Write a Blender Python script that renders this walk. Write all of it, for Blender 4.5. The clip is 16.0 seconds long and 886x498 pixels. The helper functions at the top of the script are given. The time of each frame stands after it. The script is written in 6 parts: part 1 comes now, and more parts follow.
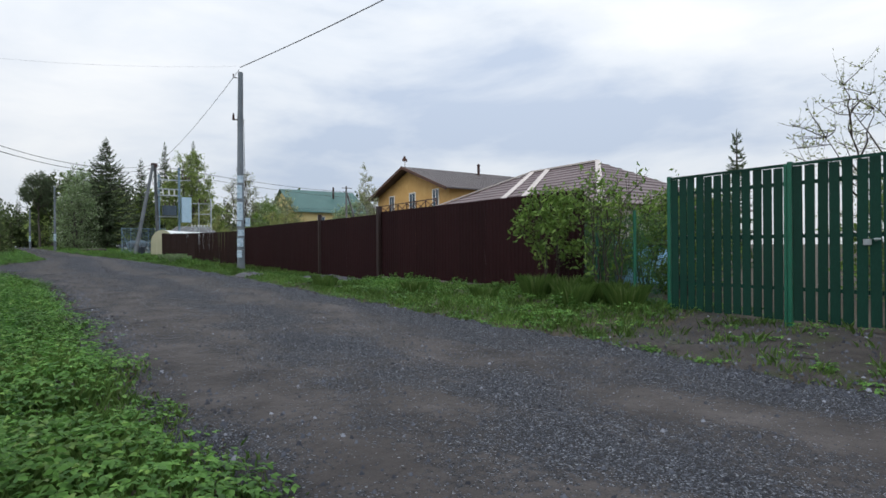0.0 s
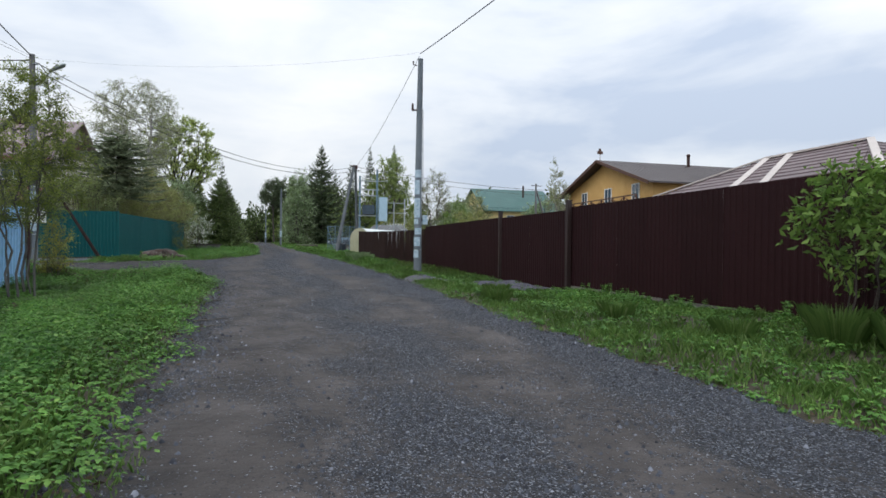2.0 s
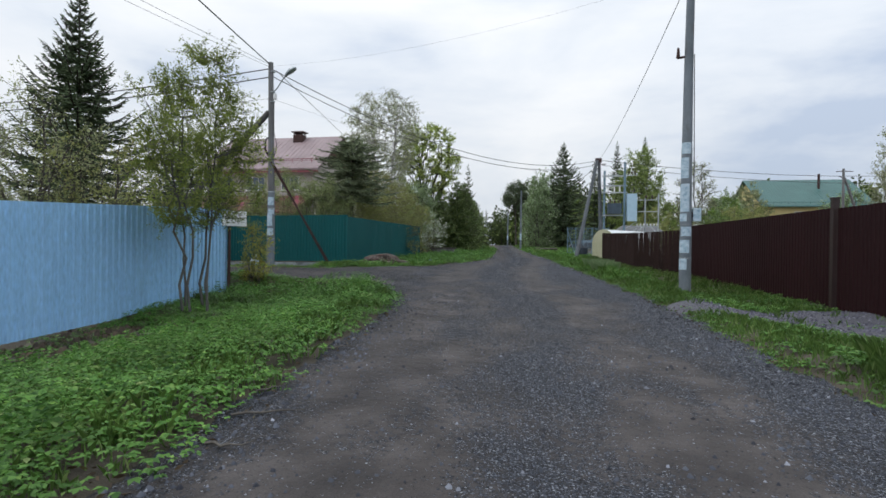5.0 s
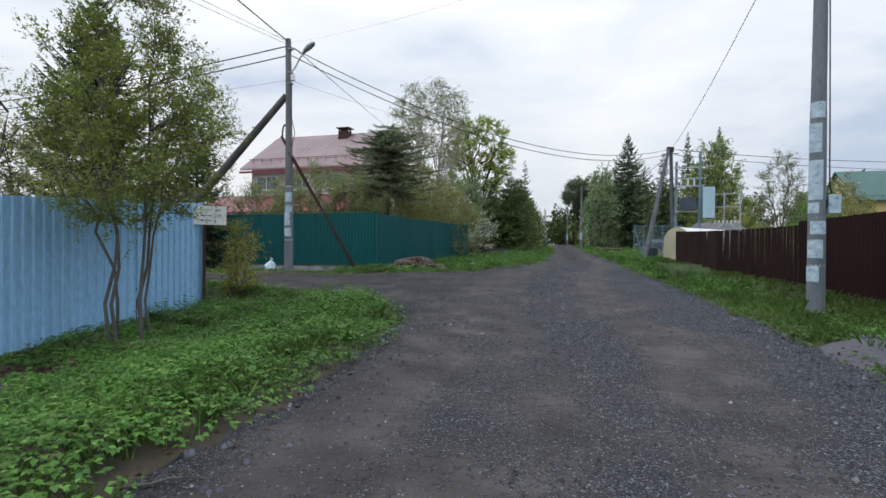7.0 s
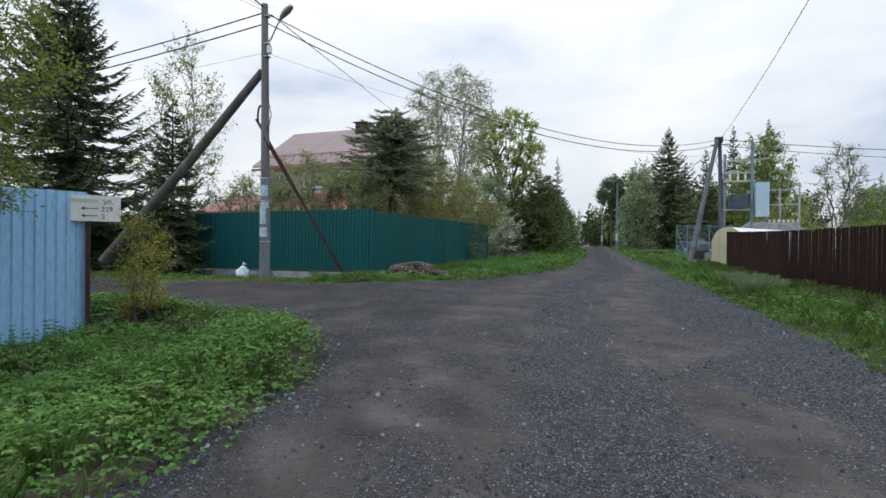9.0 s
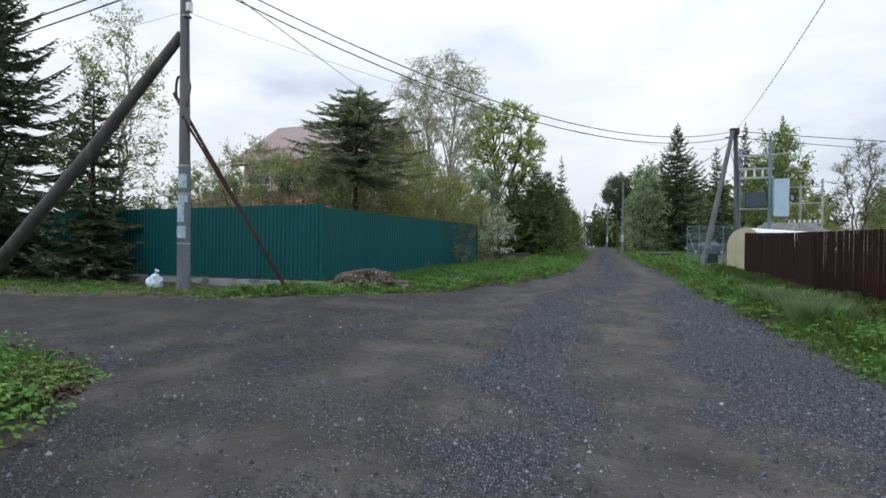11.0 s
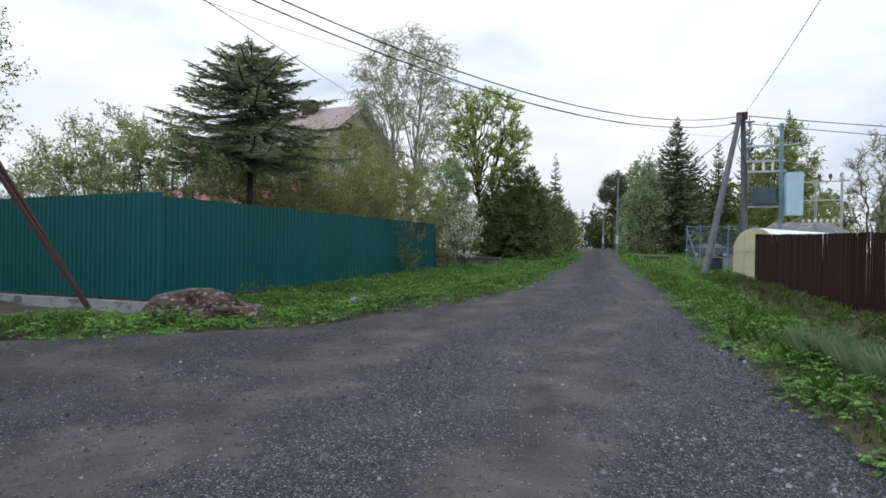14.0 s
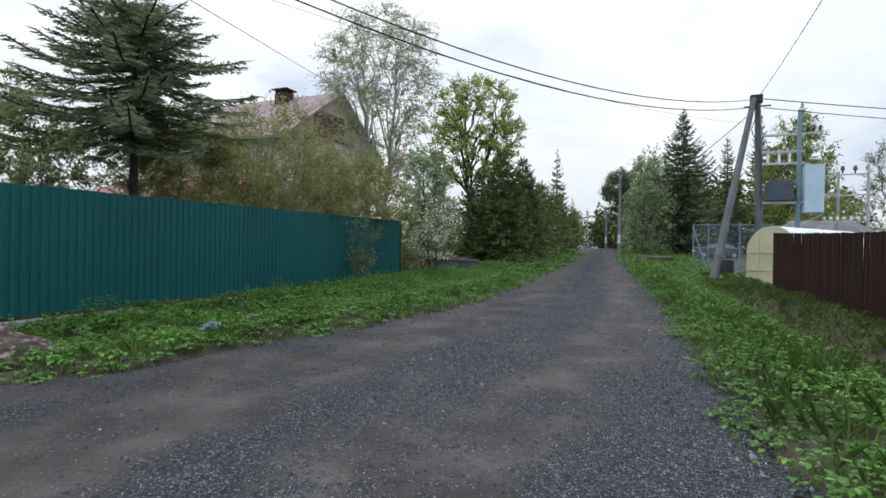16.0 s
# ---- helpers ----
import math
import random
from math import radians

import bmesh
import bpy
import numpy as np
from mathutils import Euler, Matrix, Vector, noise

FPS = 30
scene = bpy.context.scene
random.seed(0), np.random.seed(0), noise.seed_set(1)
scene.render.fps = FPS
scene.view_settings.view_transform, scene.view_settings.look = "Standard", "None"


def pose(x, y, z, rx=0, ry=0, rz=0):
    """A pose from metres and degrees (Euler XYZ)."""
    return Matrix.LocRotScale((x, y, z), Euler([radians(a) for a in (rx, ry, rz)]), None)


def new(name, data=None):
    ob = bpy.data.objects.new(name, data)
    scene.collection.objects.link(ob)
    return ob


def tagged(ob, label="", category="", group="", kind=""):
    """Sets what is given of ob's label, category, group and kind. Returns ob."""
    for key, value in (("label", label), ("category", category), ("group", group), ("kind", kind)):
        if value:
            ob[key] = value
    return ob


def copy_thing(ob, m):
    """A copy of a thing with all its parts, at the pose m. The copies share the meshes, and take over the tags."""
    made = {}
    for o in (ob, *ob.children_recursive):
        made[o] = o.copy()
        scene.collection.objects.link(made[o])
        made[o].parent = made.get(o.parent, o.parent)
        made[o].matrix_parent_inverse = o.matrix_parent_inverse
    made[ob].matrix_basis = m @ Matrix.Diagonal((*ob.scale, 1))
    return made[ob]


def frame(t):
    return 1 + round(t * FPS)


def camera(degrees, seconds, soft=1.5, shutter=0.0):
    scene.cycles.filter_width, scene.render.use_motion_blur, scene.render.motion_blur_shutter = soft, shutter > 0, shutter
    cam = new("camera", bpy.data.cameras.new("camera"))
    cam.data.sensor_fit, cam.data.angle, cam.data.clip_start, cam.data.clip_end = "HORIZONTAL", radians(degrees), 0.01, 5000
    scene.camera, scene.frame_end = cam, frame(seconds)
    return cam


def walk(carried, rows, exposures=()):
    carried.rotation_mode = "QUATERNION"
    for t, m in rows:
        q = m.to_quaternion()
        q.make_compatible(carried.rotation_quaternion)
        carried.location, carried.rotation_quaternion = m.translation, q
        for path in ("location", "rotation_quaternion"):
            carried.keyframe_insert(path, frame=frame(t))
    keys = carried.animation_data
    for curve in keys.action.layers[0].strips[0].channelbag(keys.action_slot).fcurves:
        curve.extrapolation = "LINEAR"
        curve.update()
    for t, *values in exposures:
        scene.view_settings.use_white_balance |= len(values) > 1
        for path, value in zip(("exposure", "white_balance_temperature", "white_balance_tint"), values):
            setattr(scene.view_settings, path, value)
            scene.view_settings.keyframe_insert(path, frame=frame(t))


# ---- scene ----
cam = camera(79.6, 16.0, soft=1.6)
METRES, EYE, TILT, LEAN, TURN = 27.0, 1.35, 0.0, 0.0, -34.3
ROWS = [
    (0.0, 0.0, 0.0, 0.0, -0.0, -0.12, 0.4),
    (0.5, 0.0021, 0.026, 0.0008, 2.63, -0.14, 0.12),
    (1.0, 0.0011, 0.0534, 0.0011, 8.57, -0.18, -0.01),
    (1.5, -0.0047, 0.0847, 0.0014, 16.52, -0.19, -0.82),
    (2.0, -0.0123, 0.1151, 0.0034, 20.27, -0.23, -0.67),
    (2.5, -0.0244, 0.1423, 0.0039, 25.85, -0.2, -0.77),
    (3.0, -0.0363, 0.1709, 0.0052, 29.82, -0.23, -0.27),
    (3.5, -0.0504, 0.1982, 0.0058, 35.89, -0.24, -0.28),
    (4.0, -0.063, 0.2268, 0.0071, 38.89, -0.27, -0.31),
    (4.5, -0.0786, 0.2533, 0.0071, 42.96, -0.27, -0.61),
    (7.0, -0.1743, 0.3825, 0.0102, 52.5, -0.4, -0.62),
    (7.5, -0.196, 0.4068, 0.0106, 54.6, -0.4, -0.68),
    (8.0, -0.2151, 0.4331, 0.0117, 55.14, -0.41, -0.68),
    (8.5, -0.2348, 0.4589, 0.0122, 55.93, -0.37, -0.7),
    (9.0, -0.2526, 0.4844, 0.0128, 56.07, -0.35, -0.71),
    (11.5, -0.3424, 0.6101, 0.0174, 56.8, -0.33, -0.9),
    (12.0, -0.3576, 0.6367, 0.0181, 55.71, -0.33, -0.9),
    (12.5, -0.3743, 0.6643, 0.0192, 55.71, -0.32, -0.95),
    (13.0, -0.3889, 0.6915, 0.0206, 55.86, -0.29, -0.88),
    (13.5, -0.4059, 0.7186, 0.021, 56.39, -0.3, -0.96),
    (14.0, -0.4214, 0.7438, 0.0222, 56.8, -0.29, -1.0),
    (14.5, -0.4391, 0.7709, 0.0226, 57.41, -0.32, -1.04),
    (15.0, -0.4552, 0.7979, 0.0231, 57.38, -0.33, -1.02),
    (15.5, -0.4732, 0.8261, 0.0237, 57.44, -0.36, -1.1),
    (16.0, -0.489, 0.8542, 0.0248, 57.45, -0.36, -1.06),
]
walk(cam, [(t, pose(0, 0, EYE, TILT, LEAN, TURN) @ pose(METRES * x, METRES * y, METRES * z, 90 + pitch, roll, yaw)) for t, x, y, z, yaw, pitch, roll in ROWS],
     exposures=[(0.0, 0.04, 6330, 9.0), (2.0, 0.12, 6330, 9.0), (4.5, 0.04, 6330, 9.0), (9.0, 0.12, 6330, 9.0), (16.0, 0.24, 6330, 9.0)])

# ---------- light ----------
world = bpy.data.worlds.new("overcast_sky")
scene.world = world
world.use_nodes = True
wn, wl = world.node_tree.nodes, world.node_tree.links
wn.clear()
sky = wn.new("ShaderNodeTexSky")
sky.sky_type, sky.sun_disc = "NISHITA", False
sky.sun_elevation, sky.sun_rotation = radians(48), radians(60)
coord = wn.new("ShaderNodeTexCoord")
stretch = wn.new("ShaderNodeMapping")
stretch.inputs["Scale"].default_value = (1.0, 1.0, 3.2)
stretch.inputs["Location"].default_value = (0.35, 0.1, 0.2)
clouds = wn.new("ShaderNodeTexNoise")
clouds.inputs["Scale"].default_value, clouds.inputs["Detail"].default_value, clouds.inputs["Roughness"].default_value = 1.9, 9, 0.52
clouds.inputs["Distortion"].default_value = 0.25
cover = wn.new("ShaderNodeValToRGB")
cover.color_ramp.elements[0].position, cover.color_ramp.elements[0].color = 0.34, (0.60, 0.68, 0.82, 1)
cover.color_ramp.elements[1].position, cover.color_ramp.elements[1].color = 0.62, (1.03, 1.035, 1.045, 1)
mid = cover.color_ramp.elements.new(0.47)
mid.color = (0.86, 0.90, 0.96, 1)
blend = wn.new("ShaderNodeMixRGB")
blend.inputs[0].default_value = 0.93
dim = wn.new("ShaderNodeMixRGB")
dim.blend_type = "MULTIPLY"
dim.inputs[0].default_value = 1.0
SKY_DIM = 0.08
dim.inputs[2].default_value = (SKY_DIM, SKY_DIM, SKY_DIM, 1)
back = wn.new("ShaderNodeBackground")
back.inputs["Strength"].default_value = 1.0
wout = wn.new("ShaderNodeOutputWorld")
wl.new(coord.outputs["Generated"], stretch.inputs["Vector"])
wl.new(stretch.outputs["Vector"], clouds.inputs["Vector"])
wl.new(clouds.outputs["Fac"], cover.inputs["Fac"])
wl.new(sky.outputs["Color"], dim.inputs[1])
wl.new(dim.outputs["Color"], blend.inputs[1])
wl.new(cover.outputs["Color"], blend.inputs[2])
xyz, lift, brighter = wn.new("ShaderNodeSeparateXYZ"), wn.new("ShaderNodeMapRange"), wn.new("ShaderNodeVectorMath")
lift.inputs["From Min"].default_value, lift.inputs["From Max"].default_value = 0.40, 1.0
lift.inputs["To Min"].default_value, lift.inputs["To Max"].default_value = 1.0, 2.0
brighter.operation = "SCALE"
wl.new(coord.outputs["Generated"], xyz.inputs[0])
wl.new(xyz.outputs["Z"], lift.inputs["Value"])
wl.new(blend.outputs["Color"], brighter.inputs[0])
low_sky, both = wn.new("ShaderNodeMapRange"), wn.new("ShaderNodeMath")
low_sky.inputs["From Min"].default_value, low_sky.inputs["From Max"].default_value = 0.0, 0.34
low_sky.inputs["To Min"].default_value, low_sky.inputs["To Max"].default_value = 0.80, 1.0
both.operation = "MULTIPLY"
wl.new(xyz.outputs["Z"], low_sky.inputs["Value"])
wl.new(low_sky.outputs["Result"], both.inputs[0])
wl.new(lift.outputs["Result"], both.inputs[1])
wl.new(both.outputs[0], brighter.inputs["Scale"])
wl.new(brighter.outputs["Vector"], back.inputs["Color"])
wl.new(back.outputs["Background"], wout.inputs["Surface"])
sun_data = bpy.data.lights.new("sun", "SUN")
sun_data.energy, sun_data.angle, sun_data.color = 0.8, radians(25), (1.0, 0.96, 0.9)
sun = new("sun", sun_data)
sun.matrix_world = pose(0, 0, 40, 42, 0, -60)

# ---------- mesh helpers ----------
rng = np.random.default_rng(7)


class Shape:
    """Collects vertices and faces for one mesh."""

    def __init__(self):
        self.v, self.f = [], []

    def add(self, verts, faces, m=None):
        n = len(self.v)
        self.v += [tuple(m @ Vector(p)) for p in verts] if m is not None else [tuple(p) for p in verts]
        self.f += [tuple(i + n for i in f) for f in faces]
        return self

    def box(self, x0, x1, y0, y1, z0, z1, m=None, bevel=0.0):
        """A box; with bevel its four upright edges are cut."""
        b = min(bevel, (x1 - x0) / 2.1, (y1 - y0) / 2.1)
        if b <= 0:
            ring = [(x0, y0), (x1, y0), (x1, y1), (x0, y1)]
        else:
            ring = [(x0 + b, y0), (x1 - b, y0), (x1, y0 + b), (x1, y1 - b), (x1 - b, y1), (x0 + b, y1), (x0, y1 - b), (x0, y0 + b)]
        n = len(ring)
        verts = [(x, y, z0) for x, y in ring] + [(x, y, z1) for x, y in ring]
        faces = [tuple(range(n))[::-1], tuple(range(n, 2 * n))] + [(i, (i + 1) % n, n + (i + 1) % n, n + i) for i in range(n)]
        return self.add(verts, faces, m)

    def beam(self, a, b, w, h):
        """A square bar from a to b."""
        a, b = Vector(a), Vector(b)
        d = (b - a).normalized()
        side = d.cross(Vector((0, 0, 1)))
        side = side.normalized() if side.length > 1e-4 else Vector((1, 0, 0))
        up = side.cross(d).normalized()
        verts = [p + side * sx * w / 2 + up * sz * h / 2 for p in (a, b) for sx, sz in ((-1, -1), (1, -1), (1, 1), (-1, 1))]
        return self.add(verts, [(3, 2, 1, 0), (4, 5, 6, 7), (0, 1, 5, 4), (1, 2, 6, 5), (2, 3, 7, 6), (3, 0, 4, 7)])

    def tube(self, pts, radii, n=8, caps=True):
        pts = [Vector(p) for p in pts]
        base = len(self.v)
        ref = Vector((0.31, 0.95, 0.12))
        for i, p in enumerate(pts):
            d = (pts[min(i + 1, len(pts) - 1)] - pts[max(i - 1, 0)]).normalized()
            a = d.cross(ref)
            a = a.normalized() if a.length > 1e-3 else d.orthogonal().normalized()
            b = d.cross(a)
            r = radii[i] if hasattr(radii, "__len__") else radii
            self.v += [tuple(p + (a * math.cos(k * math.tau / n) + b * math.sin(k * math.tau / n)) * r) for k in range(n)]
        for i in range(len(pts) - 1):
            o = base + i * n
            self.f += [(o + k, o + (k + 1) % n, o + n + (k + 1) % n, o + n + k) for k in range(n)]
        if caps:
            end = len(self.v)
            self.v += self.v[base:base + n] + self.v[end - n:end]
            self.f.append(tuple(end + k for k in range(n))[::-1])
            self.f.append(tuple(end + n + k for k in range(n)))
        return self

    def mesh(self, name, material, smooth=False):
        me = bpy.data.meshes.new(name)
        me.from_pydata(self.v, [], self.f)
        me.materials.append(material)
        if smooth:
            me.polygons.foreach_set("use_smooth", np.ones(len(me.polygons), dtype=bool))
        me.update()
        return me


def array_mesh(name, verts, faces, material, smooth=False):
    """A mesh from numpy arrays of vertices and of faces with one corner count."""
    me = bpy.data.meshes.new(name)
    n, k = faces.shape
    me.vertices.add(len(verts))
    me.vertices.foreach_set("co", np.asarray(verts, dtype=np.float32).ravel())
    me.loops.add(n * k)
    me.loops.foreach_set("vertex_index", np.asarray(faces, dtype=np.int32).ravel())
    me.polygons.add(n)
    me.polygons.foreach_set("loop_start", np.arange(n, dtype=np.int32) * k)
    if smooth:
        me.polygons.foreach_set("use_smooth", np.ones(n, dtype=bool))
    me.materials.append(material)
    me.update(calc_edges=True)
    return me


def thing(name, x, y, z, label, category, rz=0.0, group="", kind=""):
    """An Empty at the base of a thing, whose parts are its children."""
    ob = new(name)
    ob.empty_display_size = 0.2
    ob.matrix_basis = pose(x, y, z, 0, 0, rz)
    return tagged(ob, label, category, group, kind)


def part(name, shape, material, parent, label="", smooth=False):
    """Links a shape as one mesh object under a thing or a part."""
    data = shape.mesh(name, material, smooth) if isinstance(shape, Shape) else shape
    ob = new(name, data)
    ob.parent = parent
    return tagged(ob, label)


def piece(name, data, parent, m):
    """One of many alike pieces that share a mesh."""
    ob = new(name, data)
    ob.parent = parent
    ob.matrix_basis = m
    return ob


# ---------- materials ----------
def mat(name, dark, light, scale=3.0, rough=0.75, metal=0.0, fine=60.0, bump=0.25, stain=None, stain_scale=1.2, stain_at=0.62, rand=0.0, stretch_z=1.0, gloss=0.5):
    """A surface with broad tone changes, fine grain with relief, and stains."""
    m = bpy.data.materials.new(name)
    m.use_nodes = True
    nt = m.node_tree
    N, L = nt.nodes, nt.links
    bsdf = N["Principled BSDF"]
    tc, mp = N.new("ShaderNodeTexCoord"), N.new("ShaderNodeMapping")
    mp.inputs["Scale"].default_value = (1, 1, stretch_z)
    L.new(tc.outputs["Object"], mp.inputs["Vector"])
    broad, grain = N.new("ShaderNodeTexNoise"), N.new("ShaderNodeTexNoise")
    broad.inputs["Scale"].default_value, broad.inputs["Detail"].default_value = scale, 5
    grain.inputs["Scale"].default_value, grain.inputs["Detail"].default_value = fine, 6
    for t in (broad, grain):
        L.new(mp.outputs["Vector"], t.inputs["Vector"])
    ramp = N.new("ShaderNodeValToRGB")
    ramp.color_ramp.elements[0].position, ramp.color_ramp.elements[0].color = 0.3, (*dark, 1)
    ramp.color_ramp.elements[1].position, ramp.color_ramp.elements[1].color = 0.7, (*light, 1)
    L.new(broad.outputs["Fac"], ramp.inputs["Fac"])
    col = ramp.outputs["Color"]
    speck = N.new("ShaderNodeMapRange")
    speck.inputs["From Min"].default_value, speck.inputs["From Max"].default_value = 0.25, 0.75
    speck.inputs["To Min"].default_value, speck.inputs["To Max"].default_value = 0.82, 1.18
    L.new(grain.outputs["Fac"], speck.inputs["Value"])
    mul = N.new("ShaderNodeVectorMath")
    mul.operation = "SCALE"
    L.new(col, mul.inputs[0])
    L.new(speck.outputs["Result"], mul.inputs["Scale"])
    col = mul.outputs["Vector"]
    if stain is not None:
        spots, sr, mix = N.new("ShaderNodeTexNoise"), N.new("ShaderNodeValToRGB"), N.new("ShaderNodeMixRGB")
        spots.inputs["Scale"].default_value, spots.inputs["Detail"].default_value = stain_scale, 8
        L.new(mp.outputs["Vector"], spots.inputs["Vector"])
        sr.color_ramp.elements[0].position, sr.color_ramp.elements[1].position = stain_at - 0.06, stain_at + 0.06
        L.new(spots.outputs["Fac"], sr.inputs["Fac"])
        L.new(sr.outputs["Color"], mix.inputs[0])
        L.new(col, mix.inputs[1])
        mix.inputs[2].default_value = (*stain, 1)
        col = mix.outputs["Color"]
    if rand:
        info, mr, sc = N.new("ShaderNodeObjectInfo"), N.new("ShaderNodeMapRange"), N.new("ShaderNodeVectorMath")
        mr.inputs["To Min"].default_value, mr.inputs["To Max"].default_value = 1 - rand, 1 + rand
        sc.operation = "SCALE"
        L.new(info.outputs["Random"], mr.inputs["Value"])
        L.new(col, sc.inputs[0])
        L.new(mr.outputs["Result"], sc.inputs["Scale"])
        col = sc.outputs["Vector"]
    L.new(col, bsdf.inputs["Base Color"])
    bsdf.inputs["Roughness"].default_value, bsdf.inputs["Metallic"].default_value = rough, metal
    bsdf.inputs["Specular IOR Level"].default_value = gloss
    bp = N.new("ShaderNodeBump")
    bp.inputs["Strength"].default_value, bp.inputs["Distance"].default_value = bump, 0.01
    L.new(grain.outputs["Fac"], bp.inputs["Height"])
    L.new(bp.outputs["Normal"], bsdf.inputs["Normal"])
    return m


def leaf_mat(name, a, b, c=None, rough=0.55, glow=0.35):
    """Leaves: a colour for each leaf out of a ramp, part of the light passing through."""
    m = bpy.data.materials.new(name)
    m.use_nodes = True
    N, L = m.node_tree.nodes, m.node_tree.links
    N.clear()
    geo, ramp = N.new("ShaderNodeNewGeometry"), N.new("ShaderNodeValToRGB")
    ramp.color_ramp.elements[0].color, ramp.color_ramp.elements[1].color = (*a, 1), (*b, 1)
    if c:
        e = ramp.color_ramp.elements.new(0.9)
        e.color = (*b, 1)
        ramp.color_ramp.elements[-1].color = (*c, 1)
    L.new(geo.outputs["Random Per Island"], ramp.inputs["Fac"])
    tc, ns, mx = N.new("ShaderNodeTexCoord"), N.new("ShaderNodeTexNoise"), N.new("ShaderNodeVectorMath")
    ns.inputs["Scale"].default_value, ns.inputs["Detail"].default_value = 0.9, 3
    L.new(tc.outputs["Object"], ns.inputs["Vector"])
    mr = N.new("ShaderNodeMapRange")
    mr.inputs["From Min"].default_value, mr.inputs["From Max"].default_value = 0.3, 0.7
    mr.inputs["To Min"].default_value, mr.inputs["To Max"].default_value = 0.7, 1.3
    L.new(ns.outputs["Fac"], mr.inputs["Value"])
    mx.operation = "SCALE"
    L.new(ramp.outputs["Color"], mx.inputs[0])
    L.new(mr.outputs["Result"], mx.inputs["Scale"])
    bs, tr, mix, out = N.new("ShaderNodeBsdfPrincipled"), N.new("ShaderNodeBsdfTranslucent"), N.new("ShaderNodeMixShader"), N.new("ShaderNodeOutputMaterial")
    bs.inputs["Roughness"].default_value = rough
    bs.inputs["Specular IOR Level"].default_value = 0.25
    L.new(mx.outputs["Vector"], bs.inputs["Base Color"])
    L.new(mx.outputs["Vector"], tr.inputs["Color"])
    mix.inputs[0].default_value = glow
    L.new(bs.outputs[0], mix.inputs[1])
    L.new(tr.outputs[0], mix.inputs[2])
    L.new(mix.outputs[0], out.inputs["Surface"])
    return m


def glass_mat(name, tint):
    m = bpy.data.materials.new(name)
    m.use_nodes = True
    b = m.node_tree.nodes["Principled BSDF"]
    b.inputs["Base Color"].default_value = (*tint, 1)
    b.inputs["Roughness"].default_value, b.inputs["Specular IOR Level"].default_value = 0.04, 0.9
    return m


SOIL = mat("verge_soil", (0.030, 0.025, 0.018), (0.070, 0.058, 0.040), 2.5, 0.95, 0, 55, 1.0, (0.05, 0.042, 0.026), 1.4, 0.55)
BROWN_METAL = mat("brown_painted_sheet", (0.0165, 0.005, 0.0062), (0.021, 0.0068, 0.008), 0.8, 0.62, 0, 30, 0.03, rand=0.1, gloss=0.13)
GREEN_METAL = mat("green_painted_sheet", (0.005, 0.080, 0.085), (0.007, 0.097, 0.102), 0.6, 0.5, 0, 30, 0.03, (0.010, 0.088, 0.088), 0.9, 0.66, rand=0.06, gloss=0.25)
BLUE_METAL = mat("pale_blue_sheet", (0.275, 0.505, 0.77), (0.315, 0.55, 0.82), 0.7, 0.42, 0, 25, 0.03, (0.27, 0.48, 0.70), 1.6, 0.74, rand=0.05, stretch_z=0.3)
STEEL_BROWN = mat("brown_post_paint", (0.017, 0.008, 0.008), (0.026, 0.012, 0.011), 2, 0.5, 0, 50, 0.1)
PICKET_WOOD = mat("dark_brown_picket_wood", (0.015, 0.006, 0.0055), (0.026, 0.011, 0.009), 3, 0.85, 0, 70, 0.4, (0.032, 0.017, 0.014), 3, 0.66, rand=0.35, stretch_z=0.2, gloss=0.2)
GREEN_WOOD = mat("green_painted_plank", (0.004, 0.028, 0.020), (0.006, 0.043, 0.028), 2.5, 0.65, 0, 60, 0.25, (0.02, 0.06, 0.04), 4, 0.66, rand=0.15, stretch_z=0.25, gloss=0.2)
GREEN_STEEL = mat("green_post_paint", (0.006, 0.085, 0.05), (0.01, 0.11, 0.065), 2.5, 0.45, 0, 50, 0.1)
CONCRETE = mat("weathered_concrete", (0.16, 0.165, 0.16), (0.27, 0.275, 0.27), 2.2, 0.9, 0, 45, 0.6, (0.10, 0.10, 0.09), 1.5, 0.62)
POLE_CONCRETE = mat("grey_concrete_pole", (0.105, 0.125, 0.148), (0.19, 0.22, 0.25), 2.5, 0.85, 0, 50, 0.5, (0.10, 0.10, 0.10), 3, 0.63, stretch_z=0.4)
POLE_TARRED = mat("blue_grey_weathered_pole", (0.060, 0.070, 0.080), (0.115, 0.130, 0.145), 2.5, 0.85, 0, 50, 0.5, (0.06, 0.06, 0.06), 3, 0.63, stretch_z=0.3)
ROOF_GREY = mat("grey_felt_roof", (0.10, 0.105, 0.11), (0.17, 0.175, 0.18), 1.5, 0.8, 0, 40, 0.3)
POLE_WOOD = mat("weathered_pole_wood", (0.10, 0.10, 0.105), (0.18, 0.18, 0.185), 3, 0.85, 0, 60, 0.6, (0.15, 0.145, 0.14), 2.5, 0.65, stretch_z=0.15)
STRUT_WOOD = mat("tarred_strut_wood", (0.05, 0.047, 0.046), (0.10, 0.095, 0.092), 3, 0.85, 0, 60, 0.6, (0.14, 0.135, 0.13), 2.5, 0.65, stretch_z=0.15)
PLINTH = mat("painted_plinth_concrete", (0.19, 0.215, 0.24), (0.32, 0.35, 0.38), 2.2, 0.9, 0, 45, 0.6, (0.10, 0.11, 0.12), 2.5, 0.6)
PAPER = mat("faded_poster_paper", (0.30, 0.42, 0.52), (0.5, 0.6, 0.68), 9, 0.85, 0, 40, 0.1, (0.2, 0.3, 0.4), 14, 0.62)
